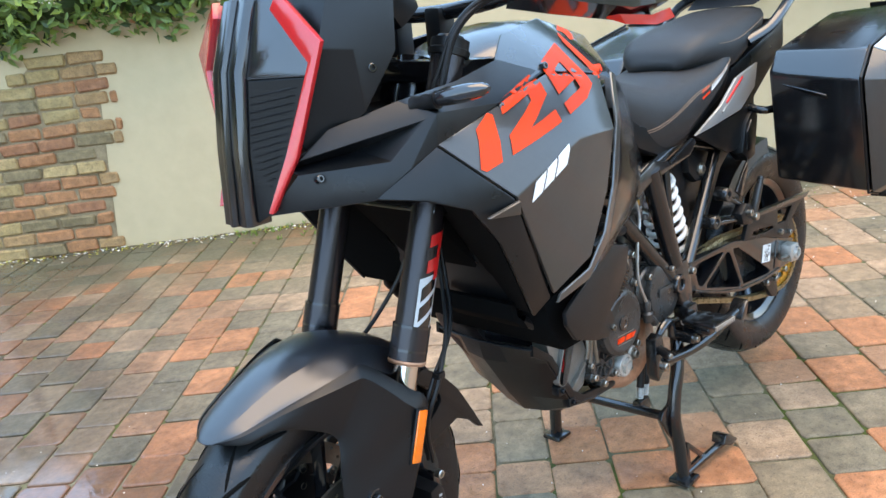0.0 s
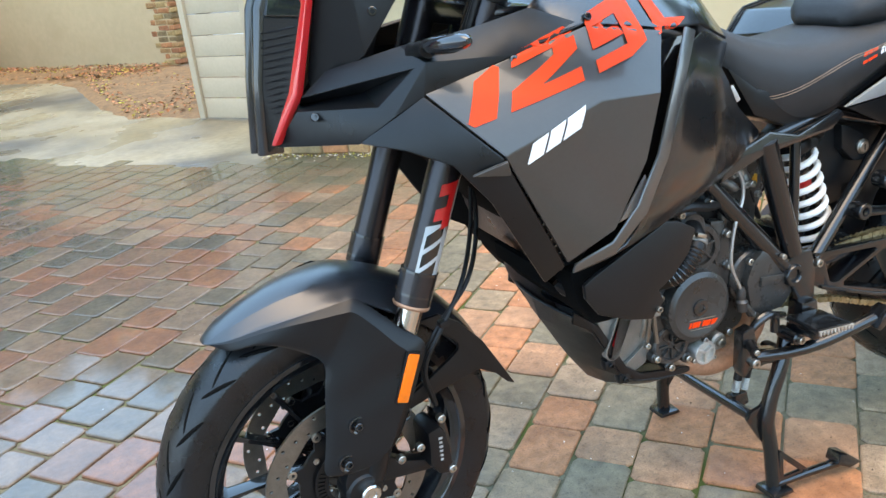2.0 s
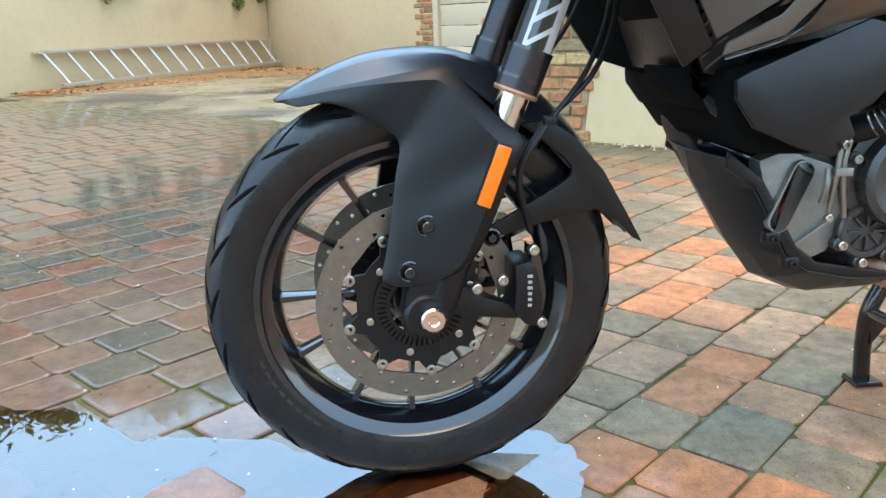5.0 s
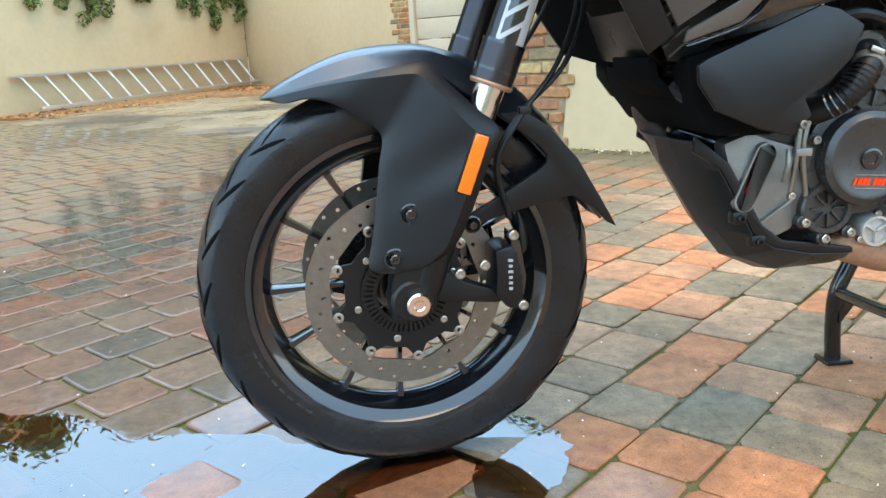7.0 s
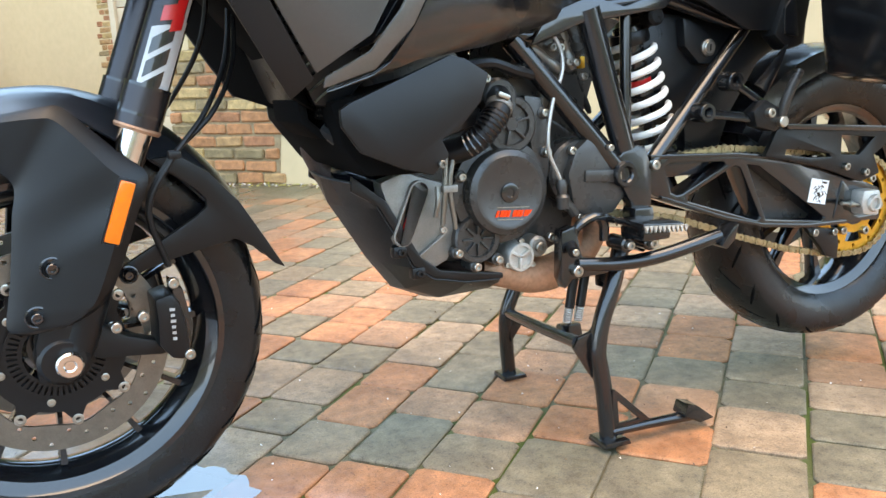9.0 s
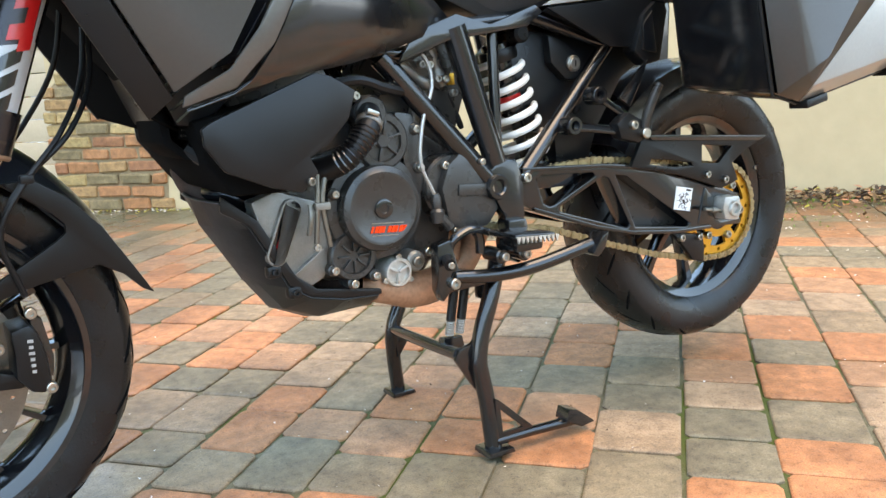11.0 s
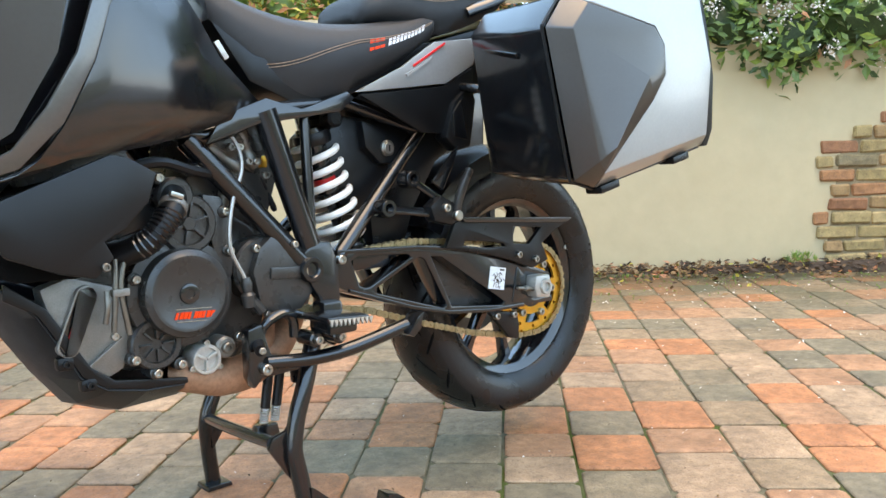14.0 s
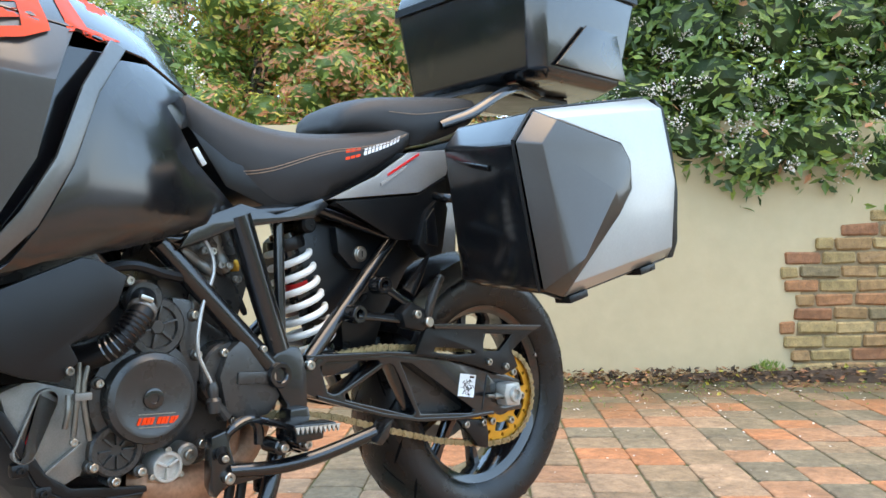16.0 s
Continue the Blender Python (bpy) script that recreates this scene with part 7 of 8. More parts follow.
sub("coil_spring", tube(coil, 0.0072, 10), M["spring"], sh, "white coil spring")
sub("shock_sticker", lathe_dir(sa.lerp(sb, 0.42), sa.lerp(sb, 0.50), [(0, 0.0245), (1, 0.0245)]), M["red"], sh)
sub("shock_seat", lathe_dir(sb, sb + sd * 0.02, [(0, 0.042), (0.5, 0.044), (1, 0.03)]), M["frame"], sh)

# lock, battery side, boxes behind the shock
sub("side_box", prism([(1.10, 0.80), (1.28, 0.78), (1.26, 0.68), (1.20, 0.62), (1.10, 0.60), (1.05, 0.66), (1.05, 0.76)], -0.045, YC + 0.06, 0.008), M["black"], None, "black plastic housing behind the shock")
lk = hub_part("seat_lock", "steel seat lock barrel in a black housing", (1.19, -0.06, 0.733))
sub("lock_housing", prism([(1.128, 0.790), (1.160, 0.780), (1.215, 0.745), (1.222, 0.715), (1.205, 0.698), (1.170, 0.702), (1.135, 0.735)], -0.066, -0.03, 0.008), M["black"], lk)
sub("lock_barrel", disc_y(1.188, 0.732, 0.0165, -0.074, -0.05, 0.003), M["steel"], lk)
sub("lock_face", disc_y(1.188, 0.732, 0.0115, -0.0755, -0.07, 0.001), M["bolt"], lk)
sub("key_slot", box(1.188, -0.0762, 0.732, 0.0025, 0.001, 0.012, 0.0), M["gloss"], lk)
sub("rubber_stop", disc_y(1.055, 0.790, 0.017, -0.085, -0.05, 0.005), M["rubber"])
sub("rear_inner_guard", prism([(1.15, 0.66), (1.22, 0.66), (1.26, 0.75), (1.40, 0.80), (1.44, 0.76), (1.34, 0.70), (1.27, 0.60), (1.24, 0.52), (1.16, 0.50)], YC - 0.075, YC + 0.075, 0.01), M["black"])
hug = []
for k in range(15):
    a = radians(150 - 62 * k / 14)
    r = 0.345
    hug.append([(1.565 + r * math.cos(a) + q * math.cos(a), YC + p, 0.392 + r * math.sin(a) + q * math.sin(a)) for p, q in ((-0.090, -0.05), (-0.085, -0.008), (0, 0.004), (0.085, -0.008), (0.090, -0.05), (0.084, -0.05), (0.08, -0.012), (0, -0.003), (-0.08, -0.012), (-0.084, -0.05))])
sub("rear_hugger", loft(hug), M["satin"], None, "black rear wheel hugger", 50)
sub("latch_box", prism([(1.325, 0.822), (1.375, 0.862), (1.392, 0.83), (1.372, 0.73), (1.335, 0.722), (1.30, 0.75)], -0.125, -0.085, 0.007), M["black"], None, "black luggage mount block")
sub("latch_plate", prism([(1.318, 0.80), (1.345, 0.83), (1.358, 0.745), (1.318, 0.752)], -0.130, -0.124, 0.003), M["satin"])

# swingarm
sw = hub_part("swingarm", "black cast lattice swingarm", (1.25, -0.1, 0.48))
SW = [(0.985, 0.500), (1.000, 0.538), (1.035, 0.537), (1.198, 0.529), (1.272, 0.521), (1.386, 0.499), (1.479, 0.474), (1.605, 0.428), (1.605, 0.415), (1.550, 0.424), (1.528, 0.412), (1.522, 0.396), (1.530, 0.380), (1.550, 0.371), (1.612, 0.372), (1.612, 0.357), (1.509, 0.360), (1.398, 0.362), (1.275, 0.376), (1.176, 0.401), (1.033, 0.450), (0.995, 0.470)]
H1 = [(1.030, 0.516), (1.046, 0.523), (1.172, 0.515), (1.178, 0.508), (1.072, 0.461), (1.060, 0.460), (1.047, 0.466)]
H2 = [(1.088, 0.456), (1.200, 0.506), (1.214, 0.500), (1.271, 0.396), (1.261, 0.391), (1.088, 0.446)]
H3 = [(1.232, 0.505), (1.262, 0.500), (1.448, 0.378), (1.437, 0.372), (1.286, 0.391)]
for y0, y1 in ((-0.116, -0.066), (YC + 0.096, YC + 0.146)):
    sub("swingarm_side", prism(SW, y0, y1, 0.004, [H1, H2, H3]), M["frame"], sw)
sub("swingarm_web", prism([(1.26, 0.50), (1.46, 0.46), (1.46, 0.372), (1.30, 0.385)], -0.074, -0.068, 0.001), M["engine"], sw)
sub("swingarm_rib", prism([(0.995, 0.541), (1.198, 0.531), (1.300, 0.519), (1.430, 0.491), (1.430, 0.484), (1.300, 0.511), (1.198, 0.523), (0.995, 0.533)], -0.121, -0.07, 0.002), M["frame"], sw)
sub("swingarm_rib", prism([(1.020, 0.455), (1.176, 0.401), (1.275, 0.376), (1.398, 0.362), (1.509, 0.359), (1.509, 0.367), (1.398, 0.370), (1.275, 0.384), (1.176, 0.409), (1.020, 0.463)], -0.121, -0.07, 0.002), M["frame"], sw)
sub("axle_recess", prism([(1.470, 0.372), (1.520, 0.378), (1.520, 0.425), (1.490, 0.455), (1.482, 0.420)], -0.119, -0.110, 0.004), M["frame"], sw)
sub("swingarm_bridge", box(1.10, YC, 0.515, 0.10, 0.24, 0.05, 0.012), M["frame"], sw)
stk = hub_part("warning_sticker", "white sticker with a small black printed panel", (1.488, -0.093, 0.430), sw)
sub("sticker_sheet", box(1.424, -0.1172, 0.435, 0.050, 0.0012, 0.050, 0.0, Matrix.Rotation(radians(11), 4, "Y")), M["white"], stk)
rg = random.Random(5)
bm = bmesh.new()
for k in range(46):
    u, w = rg.gauss(0, 0.010), rg.gauss(-0.004, 0.0085)
    if abs(u) < 0.021 and abs(w) < 0.021:
        bmesh.ops.create_cube(bm, size=1.0, matrix=Matrix.Translation((1.424 + u, -0.1180, 0.435 + w)) @ Matrix.Rotation(rg.uniform(0, 3), 4, "Y") @ Matrix.Diagonal((rg.uniform(0.003, 0.011), 0.0004, rg.uniform(0.0008, 0.002), 1)))
sub("print", bm, M["gloss"], stk, "small black line print")
sub("print_bar", box(1.440, -0.1180, 0.452, 0.014, 0.0006, 0.004, 0.0, Matrix.Rotation(radians(11), 4, "Y")), M["gloss"], stk)
sub("axle_block", prism([(1.524, 0.430), (1.570, 0.429), (1.578, 0.402), (1.570, 0.374), (1.526, 0.380), (1.519, 0.405)], -0.146, -0.11, 0.005), M["alu"], sw, "bare alloy chain adjuster block")
sub("rear_axle_nut", lathe([(0.0115, -0.153), (0.0165, -0.153), (0.0185, -0.150), (0.0185, -0.13), (0.0115, -0.13)], 1.553, 0.402, 24), M["alu"], sw)
sub("axle_bore", disc_y(1.553, 0.402, 0.0115, -0.136, -0.12, 0.001, 20), M["gloss"], sw)
sub("adjuster_screw", lathe_dir(Vector((1.47, -0.136, 0.408)), Vector((1.54, -0.136, 0.398)), [(0, 0.004), (0.3, 0.004), (0.32, 0.007), (0.5, 0.007), (0.52, 0.004), (0.7, 0.004), (0.72, 0.007), (0.8, 0.007), (1, 0.005)], 10), M["steel"], sw)

# chain guard, chain, sprocket
RX, RZ, SY = 1.565, 0.392, -0.090
cg = hub_part("chain_guard", "black angular chain guard", (1.45, -0.11, 0.53))
GH1 = [(1.316, 0.530), (1.365, 0.525), (1.432, 0.514), (1.438, 0.506), (1.380, 0.509), (1.312, 0.520)]
GH2 = [(1.466, 0.549), (1.560, 0.540), (1.540, 0.523), (1.517, 0.505), (1.466, 0.510)]
sub("guard_top", prism([(1.260, 0.519), (1.288, 0.570), (1.313, 0.580), (1.668, 0.553), (1.602, 0.526), (1.562, 0.502), (1.583, 0.462), (1.530, 0.448), (1.456, 0.473), (1.386, 0.494)], -0.132, -0.120, 0.003, [GH1, GH2]), M["black"], cg)
sub("guard_lip", prism([(1.300, 0.582), (1.668, 0.556), (1.640, 0.545), (1.310, 0.570)], -0.140, -0.128, 0.003), M["satin"], cg)
sub("guard_lower", prism([(1.394, 0.362), (1.485, 0.350), (1.492, 0.317), (1.490, 0.284), (1.457, 0.294), (1.430, 0.325)], -0.118, -0.104, 0.004), M["black"], cg)
for p in ((1.535, 0.468), (1.478, 0.484), (1.415, 0.350), (1.470, 0.346)):
    screw(cg, (p[0], -0.134 if p[1] > 0.4 else -0.12, p[1]), 0.008, (0, -1, 0), M["bolt"])
teeth = []
N = 42
for k in range(N * 4):
    a = 2 * math.pi * k / (N * 4)
    r = 0.106 + (0.004 if k % 4 in (1, 2) else -0.003)
    teeth.append((RX + r * math.cos(a), RZ + r * math.sin(a)))
wins = []
for k in range(6):
    a0 = 2 * math.pi * k / 6 + 0.2
    arc = [a0 + 0.62 * j / 6 for j in range(7)]
    wins.append([(RX + 0.083 * math.cos(a), RZ + 0.083 * math.sin(a)) for a in arc] + [(RX + 0.062 * math.cos(a), RZ + 0.062 * math.sin(a)) for a in reversed(arc)])
dots = [circle(RX + 0.091 * math.cos(2 * math.pi * k / 12), RZ + 0.091 * math.sin(2 * math.pi * k / 12), 0.0045, 10) for k in range(12)]
sp = hub_part("rear_sprocket", "gold anodised rear sprocket", (RX, SY, RZ))
sub("sprocket_plate", prism(teeth, SY - 0.003, SY + 0.003, 0.0, [circle(RX, RZ, 0.045, 30), *wins, *dots]), M["gold"], sp)
for k in range(6):
    a = 2 * math.pi * k / 6 - 0.1
    screw(sp, (RX + 0.066 * math.cos(a), SY - 0.004, RZ + 0.066 * math.sin(a)), 0.009, (0, -1, 0), M["bolt"])
# chain path: round the rear sprocket, along both runs to the gearbox
ca, cb, r1, r2 = Vector((RX, SY, RZ)), Vector((0.945, SY, 0.470)), 0.106, 0.038
line = []
for k in range(61):
    a = radians(98) - radians(190) * k / 60
    line.append(ca + r1 * Vector((math.cos(a), 0, math.sin(a))))
sag = [Vector((1.50, SY, 0.288)), Vector((1.36, SY, 0.318)), Vector((1.22, SY, 0.362)), Vector((1.08, SY, 0.410)), Vector((0.95, SY, 0.436))]
line += sag
for k in range(21):
    a = radians(-90) - radians(180) * k / 20
    line.append(cb + r2 * Vector((math.cos(a), 0, math.sin(a))))
line += [Vector((1.08, SY, 0.532)), Vector((1.20, SY, 0.538)), Vector((1.34, SY, 0.524)), Vector((1.45, SY, 0.512)), line[0]]
dist = [0.0]
for p, q in zip(line, line[1:]):
    dist.append(dist[-1] + (q - p).length)
n_links = int(round(dist[-1] / 0.015875 / 2)) * 2
ch = hub_part("drive_chain", "gold-brown drive chain", (1.25, SY, 0.45))


def on_chain(d):
    d %= dist[-1]
    return Vector([float(np.interp(d, dist, [p[i] for p in line])) for i in range(3)])


link_mesh = {}
for k in range(n_links):
    p, q = on_chain(dist[-1] * k / n_links), on_chain(dist[-1] * (k + 1) / n_links)
    wide = k % 2
    if wide not in link_mesh:
        h = 0.015875 / 2
        prof = [(-h, 0.0072), (-h * 0.3, 0.0052), (h * 0.3, 0.0052), (h, 0.0072), (h + 0.005, 0.005), (h + 0.007, 0), (h + 0.005, -0.005), (h, -0.0072), (h * 0.3, -0.0052), (-h * 0.3, -0.0052), (-h, -0.0072), (-h - 0.005, -0.005), (-h - 0.007, 0), (-h - 0.005, 0.005)]
        bm = bmesh.new()
        off = 0.0105 if wide else 0.0078
        for s in (-1, 1):
            f = [bm.verts.new((x, s * off, z)) for x, z in prof]
            g = [bm.verts.new((x, s * (off - 0.0022), z)) for x, z in prof]
            bm.faces.new(f)
            bm.faces.new(g[::-1])
            for j in range(len(prof)):
                bm.faces.new((f[j], f[(j + 1) % 14], g[(j + 1) % 14], g[j]))
        for x in (-h, h) if wide else ():
            pin = [[bm.verts.new((x + 0.0026 * math.cos(t), y, 0.0026 * math.sin(t))) for t in (2 * math.pi * j / 8 for j in range(8))] for y in (-0.0125, 0.0125)]
            bm.faces.new(pin[0])
            bm.faces.new(pin[1])
            for j in range(8):
                bm.faces.new((pin[0][j], pin[0][(j + 1) % 8], pin[1][(j + 1) % 8], pin[1][j]))
        bmesh.ops.recalc_face_normals(bm, faces=bm.faces)
        me = bpy.data.meshes.new("chain_link")
        bm.to_mesh(me)
        bm.free()
        me.materials.append(M["chain"])
        link_mesh[wide] = me
    ob = new("chain_link", link_mesh[wide])
    ob.parent = ch
    mid, d = (p + q) / 2, q - p
    ob.matrix_basis = Matrix.Translation(mid - Vector((1.25, SY, 0.45))) @ Matrix.Rotation(-math.atan2(d.z, d.x), 4, "Y")

# rear wheel
rw = hub_part("rear_wheel", "black cast rear wheel lifted clear of the paving", (RX, YC, RZ))
sub("tyre", lathe(tyre_profile(0.218, 0.318, 0.086, YC), RX, RZ, 96), M["tread"], rw, "black rear tyre")
tread_cuts(rw, RX, RZ, 0.318, 0.086, YC, 18, 4, 0.100)
sidewall_marks(rw, RX, RZ, 0.252, YC - 0.0825, ((radians(228), radians(262), 8), (radians(20), radians(42), 6), (radians(48), radians(58), 4)), 0.016)
rr = [(0.230, YC - 0.066), (0.232, YC - 0.062), (0.221, YC - 0.058), (0.212, YC - 0.045), (0.200, YC - 0.02), (0.198, YC), (0.200, YC + 0.02), (0.212, YC + 0.045), (0.221, YC + 0.058), (0.232, YC + 0.062), (0.230, YC + 0.066), (0.216, YC + 0.063), (0.196, YC + 0.05), (0.188, YC + 0.02), (0.186, YC), (0.188, YC - 0.02), (0.196, YC - 0.05), (0.216, YC - 0.063)]
sub("rim", lathe(rr, RX, RZ, 96), M["gloss"], rw)
spokes(rw, RX, RZ, YC + 0.01, 10, 0.055, 0.192, 0.03, 0.014, 0.026, M["gloss"], radians(20), radians(4))
sub("hub", lathe([(0.0, SY - 0.002), (0.050, SY - 0.002), (0.058, SY + 0.015), (0.060, -0.04), (0.045, 0.0), (0.045, 0.06), (0.06, 0.09), (0, 0.09)], RX, RZ, 40, closed=False), M["frame"], rw)
sub("brake_disc", prism(circle(RX, RZ, 0.1335, 60), YC + 0.085, YC + 0.090, 0.0, [circle(RX, RZ, 0.095, 40)]), M["steel"], rw)
sub("wheel_weight", box(RX + 0.205, YC - 0.063, RZ + 0.085, 0.012, 0.004, 0.030, 0.001, Matrix.Rotation(radians(22), 4, "Y")), M["alu"], rw)

# foot pegs and levers
pg = hub_part("rider_peg", "serrated black foot peg", (0.99, -0.17, 0.415))
sub("peg_plate", box(0.956, -0.195, 0.432, 0.088, 0.085, 0.012, 0.005, Matrix.Rotation(radians(4), 4, "Y")), M["frame"], pg)
sub("peg_core", box(0.960, -0.180, 0.414, 0.060, 0.070, 0.024, 0.008), M["frame"], pg)
for k in range(10):
    for yy in (-0.237, -0.153):
        sub("peg_tooth", prism([(0.914 + 0.0092 * k, 0.436 - 0.0006 * k), (0.9225 + 0.0092 * k, 0.436 - 0.0006 * k), (0.9190 + 0.0092 * k, 0.424 - 0.0006 * k)], yy - 0.0025, yy + 0.0025, 0.0), M["alu"], pg)
for bx, bz in ((0.925, 0.393), (0.974, 0.391)):
    sub("peg_boss", disc_y(bx, bz, 0.014, -0.180, -0.13, 0.003, 20), M["frame"], pg)
    screw(pg, (bx, -0.182, bz), 0.008, (0, -1, 0), M["bolt"])
sub("peg_bracket", prism([(0.965, 0.45), (1.005, 0.45), (1.015, 0.39), (0.985, 0.365), (0.96, 0.38)], -0.145, -0.105, 0.005), M["frame"], pg)
screw(pg, (0.985, -0.148, 0.385), 0.011, (0, -1, 0), M["gloss"])
rp = hub_part("pillion_peg", "folded black pillion peg on a forked bracket", (1.21, -0.13, 0.64))
for a, b in (((1.200, -0.122, 0.667), (1.268, -0.135, 0.622)), ((1.135, -0.122, 0.612), (1.255, -0.138, 0.594))):
    va, vb = Vector(a), Vector(b)
    sub("peg_arm", tube([va, va.lerp(vb, 0.4), vb], [0.015, 0.011, 0.011], 12, 5, flat=0.6), M["frame"], rp)
    sub("arm_eye", lathe([(0.010, a[1] - 0.014), (0.0165, a[1] - 0.014), (0.0185, a[1] - 0.011), (0.0185, a[1] + 0.02), (0.010, a[1] + 0.02)], a[0], a[2], 22), M["frame"], rp)
sub("peg_knuckle", prism([(1.225, 0.610), (1.256, 0.632), (1.296, 0.612), (1.306, 0.586), (1.284, 0.568), (1.235, 0.580)], -0.155, -0.125, 0.006), M["black"], rp)
sub("peg_rubber", tube([(1.296, -0.150, 0.585), (1.306, -0.155, 0.630), (1.336, -0.155, 0.682)], [0.012, 0.013, 0.011], 12, 5, flat=0.75), M["engine"], rp)
sub("peg_pin", disc_y(1.294, 0.588, 0.011, -0.166, -0.14, 0.002, 16), M["bolt"], rp)
screw(rp, (1.262, -0.158, 0.606), 0.009, (0, -1, 0), M["bolt"])
sub("heel_plate", prism([(1.255, 0.660), (1.300, 0.705), (1.335, 0.735), (1.315, 0.690), (1.285, 0.640)], -0.128, -0.120, 0.003), M["satin"], rp)
sub("gear_lever", tube([(0.835, -0.12, 0.395), (0.848, -0.135, 0.425), (0.885, -0.138, 0.442), (0.925, -0.135, 0.432)], 0.007, 10, 6), M["gloss"], None, "gloss black gear lever")
sub("lever_tip", lathe_dir(Vector((0.815, -0.175, 0.392)), Vector((0.838, -0.120, 0.402)), [(0, 0.010), (0.3, 0.0105), (1, 0.0095)]), M["rubber"])
screw(bike, (0.8175, -0.176, 0.392), 0.006, (-0.3, -1, 0), M["bolt"])

# side stand, folded back
ss = hub_part("side_stand", "black folded side stand", (0.9, -0.15, 0.37))
sub("stand_tube", tube([(0.840, -0.146, 0.362), (0.925, -0.158, 0.356), (1.005, -0.168, 0.362), (1.130, -0.178, 0.387)], [0.012, 0.013, 0.0135, 0.0135], 14, 6), M["frame"], ss)
sub("stand_head", prism([(0.808, 0.425), (0.835, 0.432), (0.850, 0.375), (0.905, 0.362), (0.905, 0.338), (0.830, 0.336), (0.815, 0.320), (0.806, 0.340)], -0.148, -0.120, 0.004), M["frame"], ss)
screw(ss, (0.836, -0.150, 0.352), 0.010, (0, -1, 0), M["bolt"])
sub("stand_pad", prism([(1.118, 0.372), (1.145, 0.405), (1.160, 0.412), (1.150, 0.380), (1.132, 0.364)], -0.200, -0.160, 0.004), M["frame"], ss)
sub("stand_spring", tube([(0.840, -0.13, 0.405), (0.848, -0.132, 0.424), (0.864, -0.132, 0.438), (0.889, -0.132, 0.442), (0.906, -0.130, 0.425), (0.909, -0.128, 0.395)], 0.0095, 10, 6, flat=0.8), M["gloss"], ss)

# centre stand
cs = hub_part("centre_stand", "black steel centre stand holding the motorcycle up", (0.92, YC, 0))
sub("stand_leg", tube([(0.912, -0.141, 0.008), (0.909, -0.140, 0.04), (0.904, -0.138, 0.100), (0.898, -0.136, 0.142), (0.891, -0.135, 0.182), (0.893, -0.134, 0.210), (0.903, -0.132, 0.250), (0.923, -0.130, 0.300), (0.945, -0.120, 0.350), (0.960, -0.110, 0.385)], 0.0165, 16, 4), M["frame"], cs)
sub("stand_leg", tube([(0.912, 0.255, 0.008), (0.898, 0.240, 0.09), (0.890, 0.222, 0.17), (0.913, 0.220, 0.23), (0.930, 0.215, 0.27), (0.960, 0.190, 0.33), (0.970, 0.165, 0.380)], 0.0165, 16, 4), M["frame"], cs)
sub("stand_crossbar", tube([(0.856, -0.122, 0.208), (0.872, 0.05, 0.190), (0.892, 0.22, 0.172)], 0.0125, 14, 4), M["frame"], cs)
sub("stand_gusset", prism([(0.842, 0.200), (0.852, 0.219), (0.880, 0.226), (0.900, 0.252), (0.897, 0.180), (0.904, 0.108), (0.876, 0.146)], -0.130, -0.120, 0.003, [[(0.879, 0.208), (0.889, 0.214), (0.887, 0.196)], [(0.876, 0.178), (0.885, 0.184), (0.889, 0.160)]]), M["frame"], cs)
sub("stand_gusset", prism([(0.886, 0.178), (0.934, 0.155), (0.897, 0.105)], 0.212, 0.222, 0.003), M["frame"], cs)
for x, y in ((0.914, -0.141), (0.914, 0.255)):
    sub("stand_foot", prism([(x - 0.030, 0.007), (x + 0.030, 0.007), (x + 0.026, 0.017), (x - 0.026, 0.017)], y - 0.028, y + 0.028, 0.002), M["frame"], cs)
sub("tread_lever", tube([(0.912, -0.150, 0.030), (0.990, -0.151, 0.030), (1.110, -0.152, 0.026)], [0.0085, 0.010, 0.011], 12), M["frame"], cs)
sub("lever_pad", prism([(1.066, 0.036), (1.074, 0.060), (1.096, 0.054), (1.140, 0.020), (1.105, 0.016)], -0.172, -0.134, 0.003), M["frame"], cs)
sub("lever_brace", prism([(0.910, 0.118), (0.918, 0.114), (0.998, 0.040), (0.990, 0.030), (0.912, 0.034)], -0.155, -0.146, 0.002, [[(0.922, 0.092), (0.972, 0.046), (0.926, 0.046)]]), M["frame"], cs)
for dx in (0.0, 0.024):
    base = Vector((0.902 + dx, -0.05, 0.350))
    tip = Vector((0.878 + dx, -0.05, 0.222))
    sub("spring_sleeve", lathe_dir(base, base.lerp(tip, 0.76), [(0, 0.0095), (1, 0.0095)], 12), M["hose"], cs)
    pts = []
    for k in range(61):
        a = 2 * math.pi * k / 10
        pts.append(base.lerp(tip, 0.76 + 0.22 * k / 60) + Vector((0.0072 * math.cos(a), 0.0072 * math.sin(a), 0)))
    sub("stand_spring", tube(pts, 0.0020, 6), M["alu"], cs)
sub("spring_anchor", prism([(0.860, 0.222), (0.902, 0.222), (0.908, 0.192), (0.870, 0.186), (0.856, 0.200)], -0.062, -0.040, 0.003), M["frame"], cs)
sub("stand_stop", box(0.945, -0.075, 0.315, 0.022, 0.03, 0.045, 0.005), M["rubber"], cs)

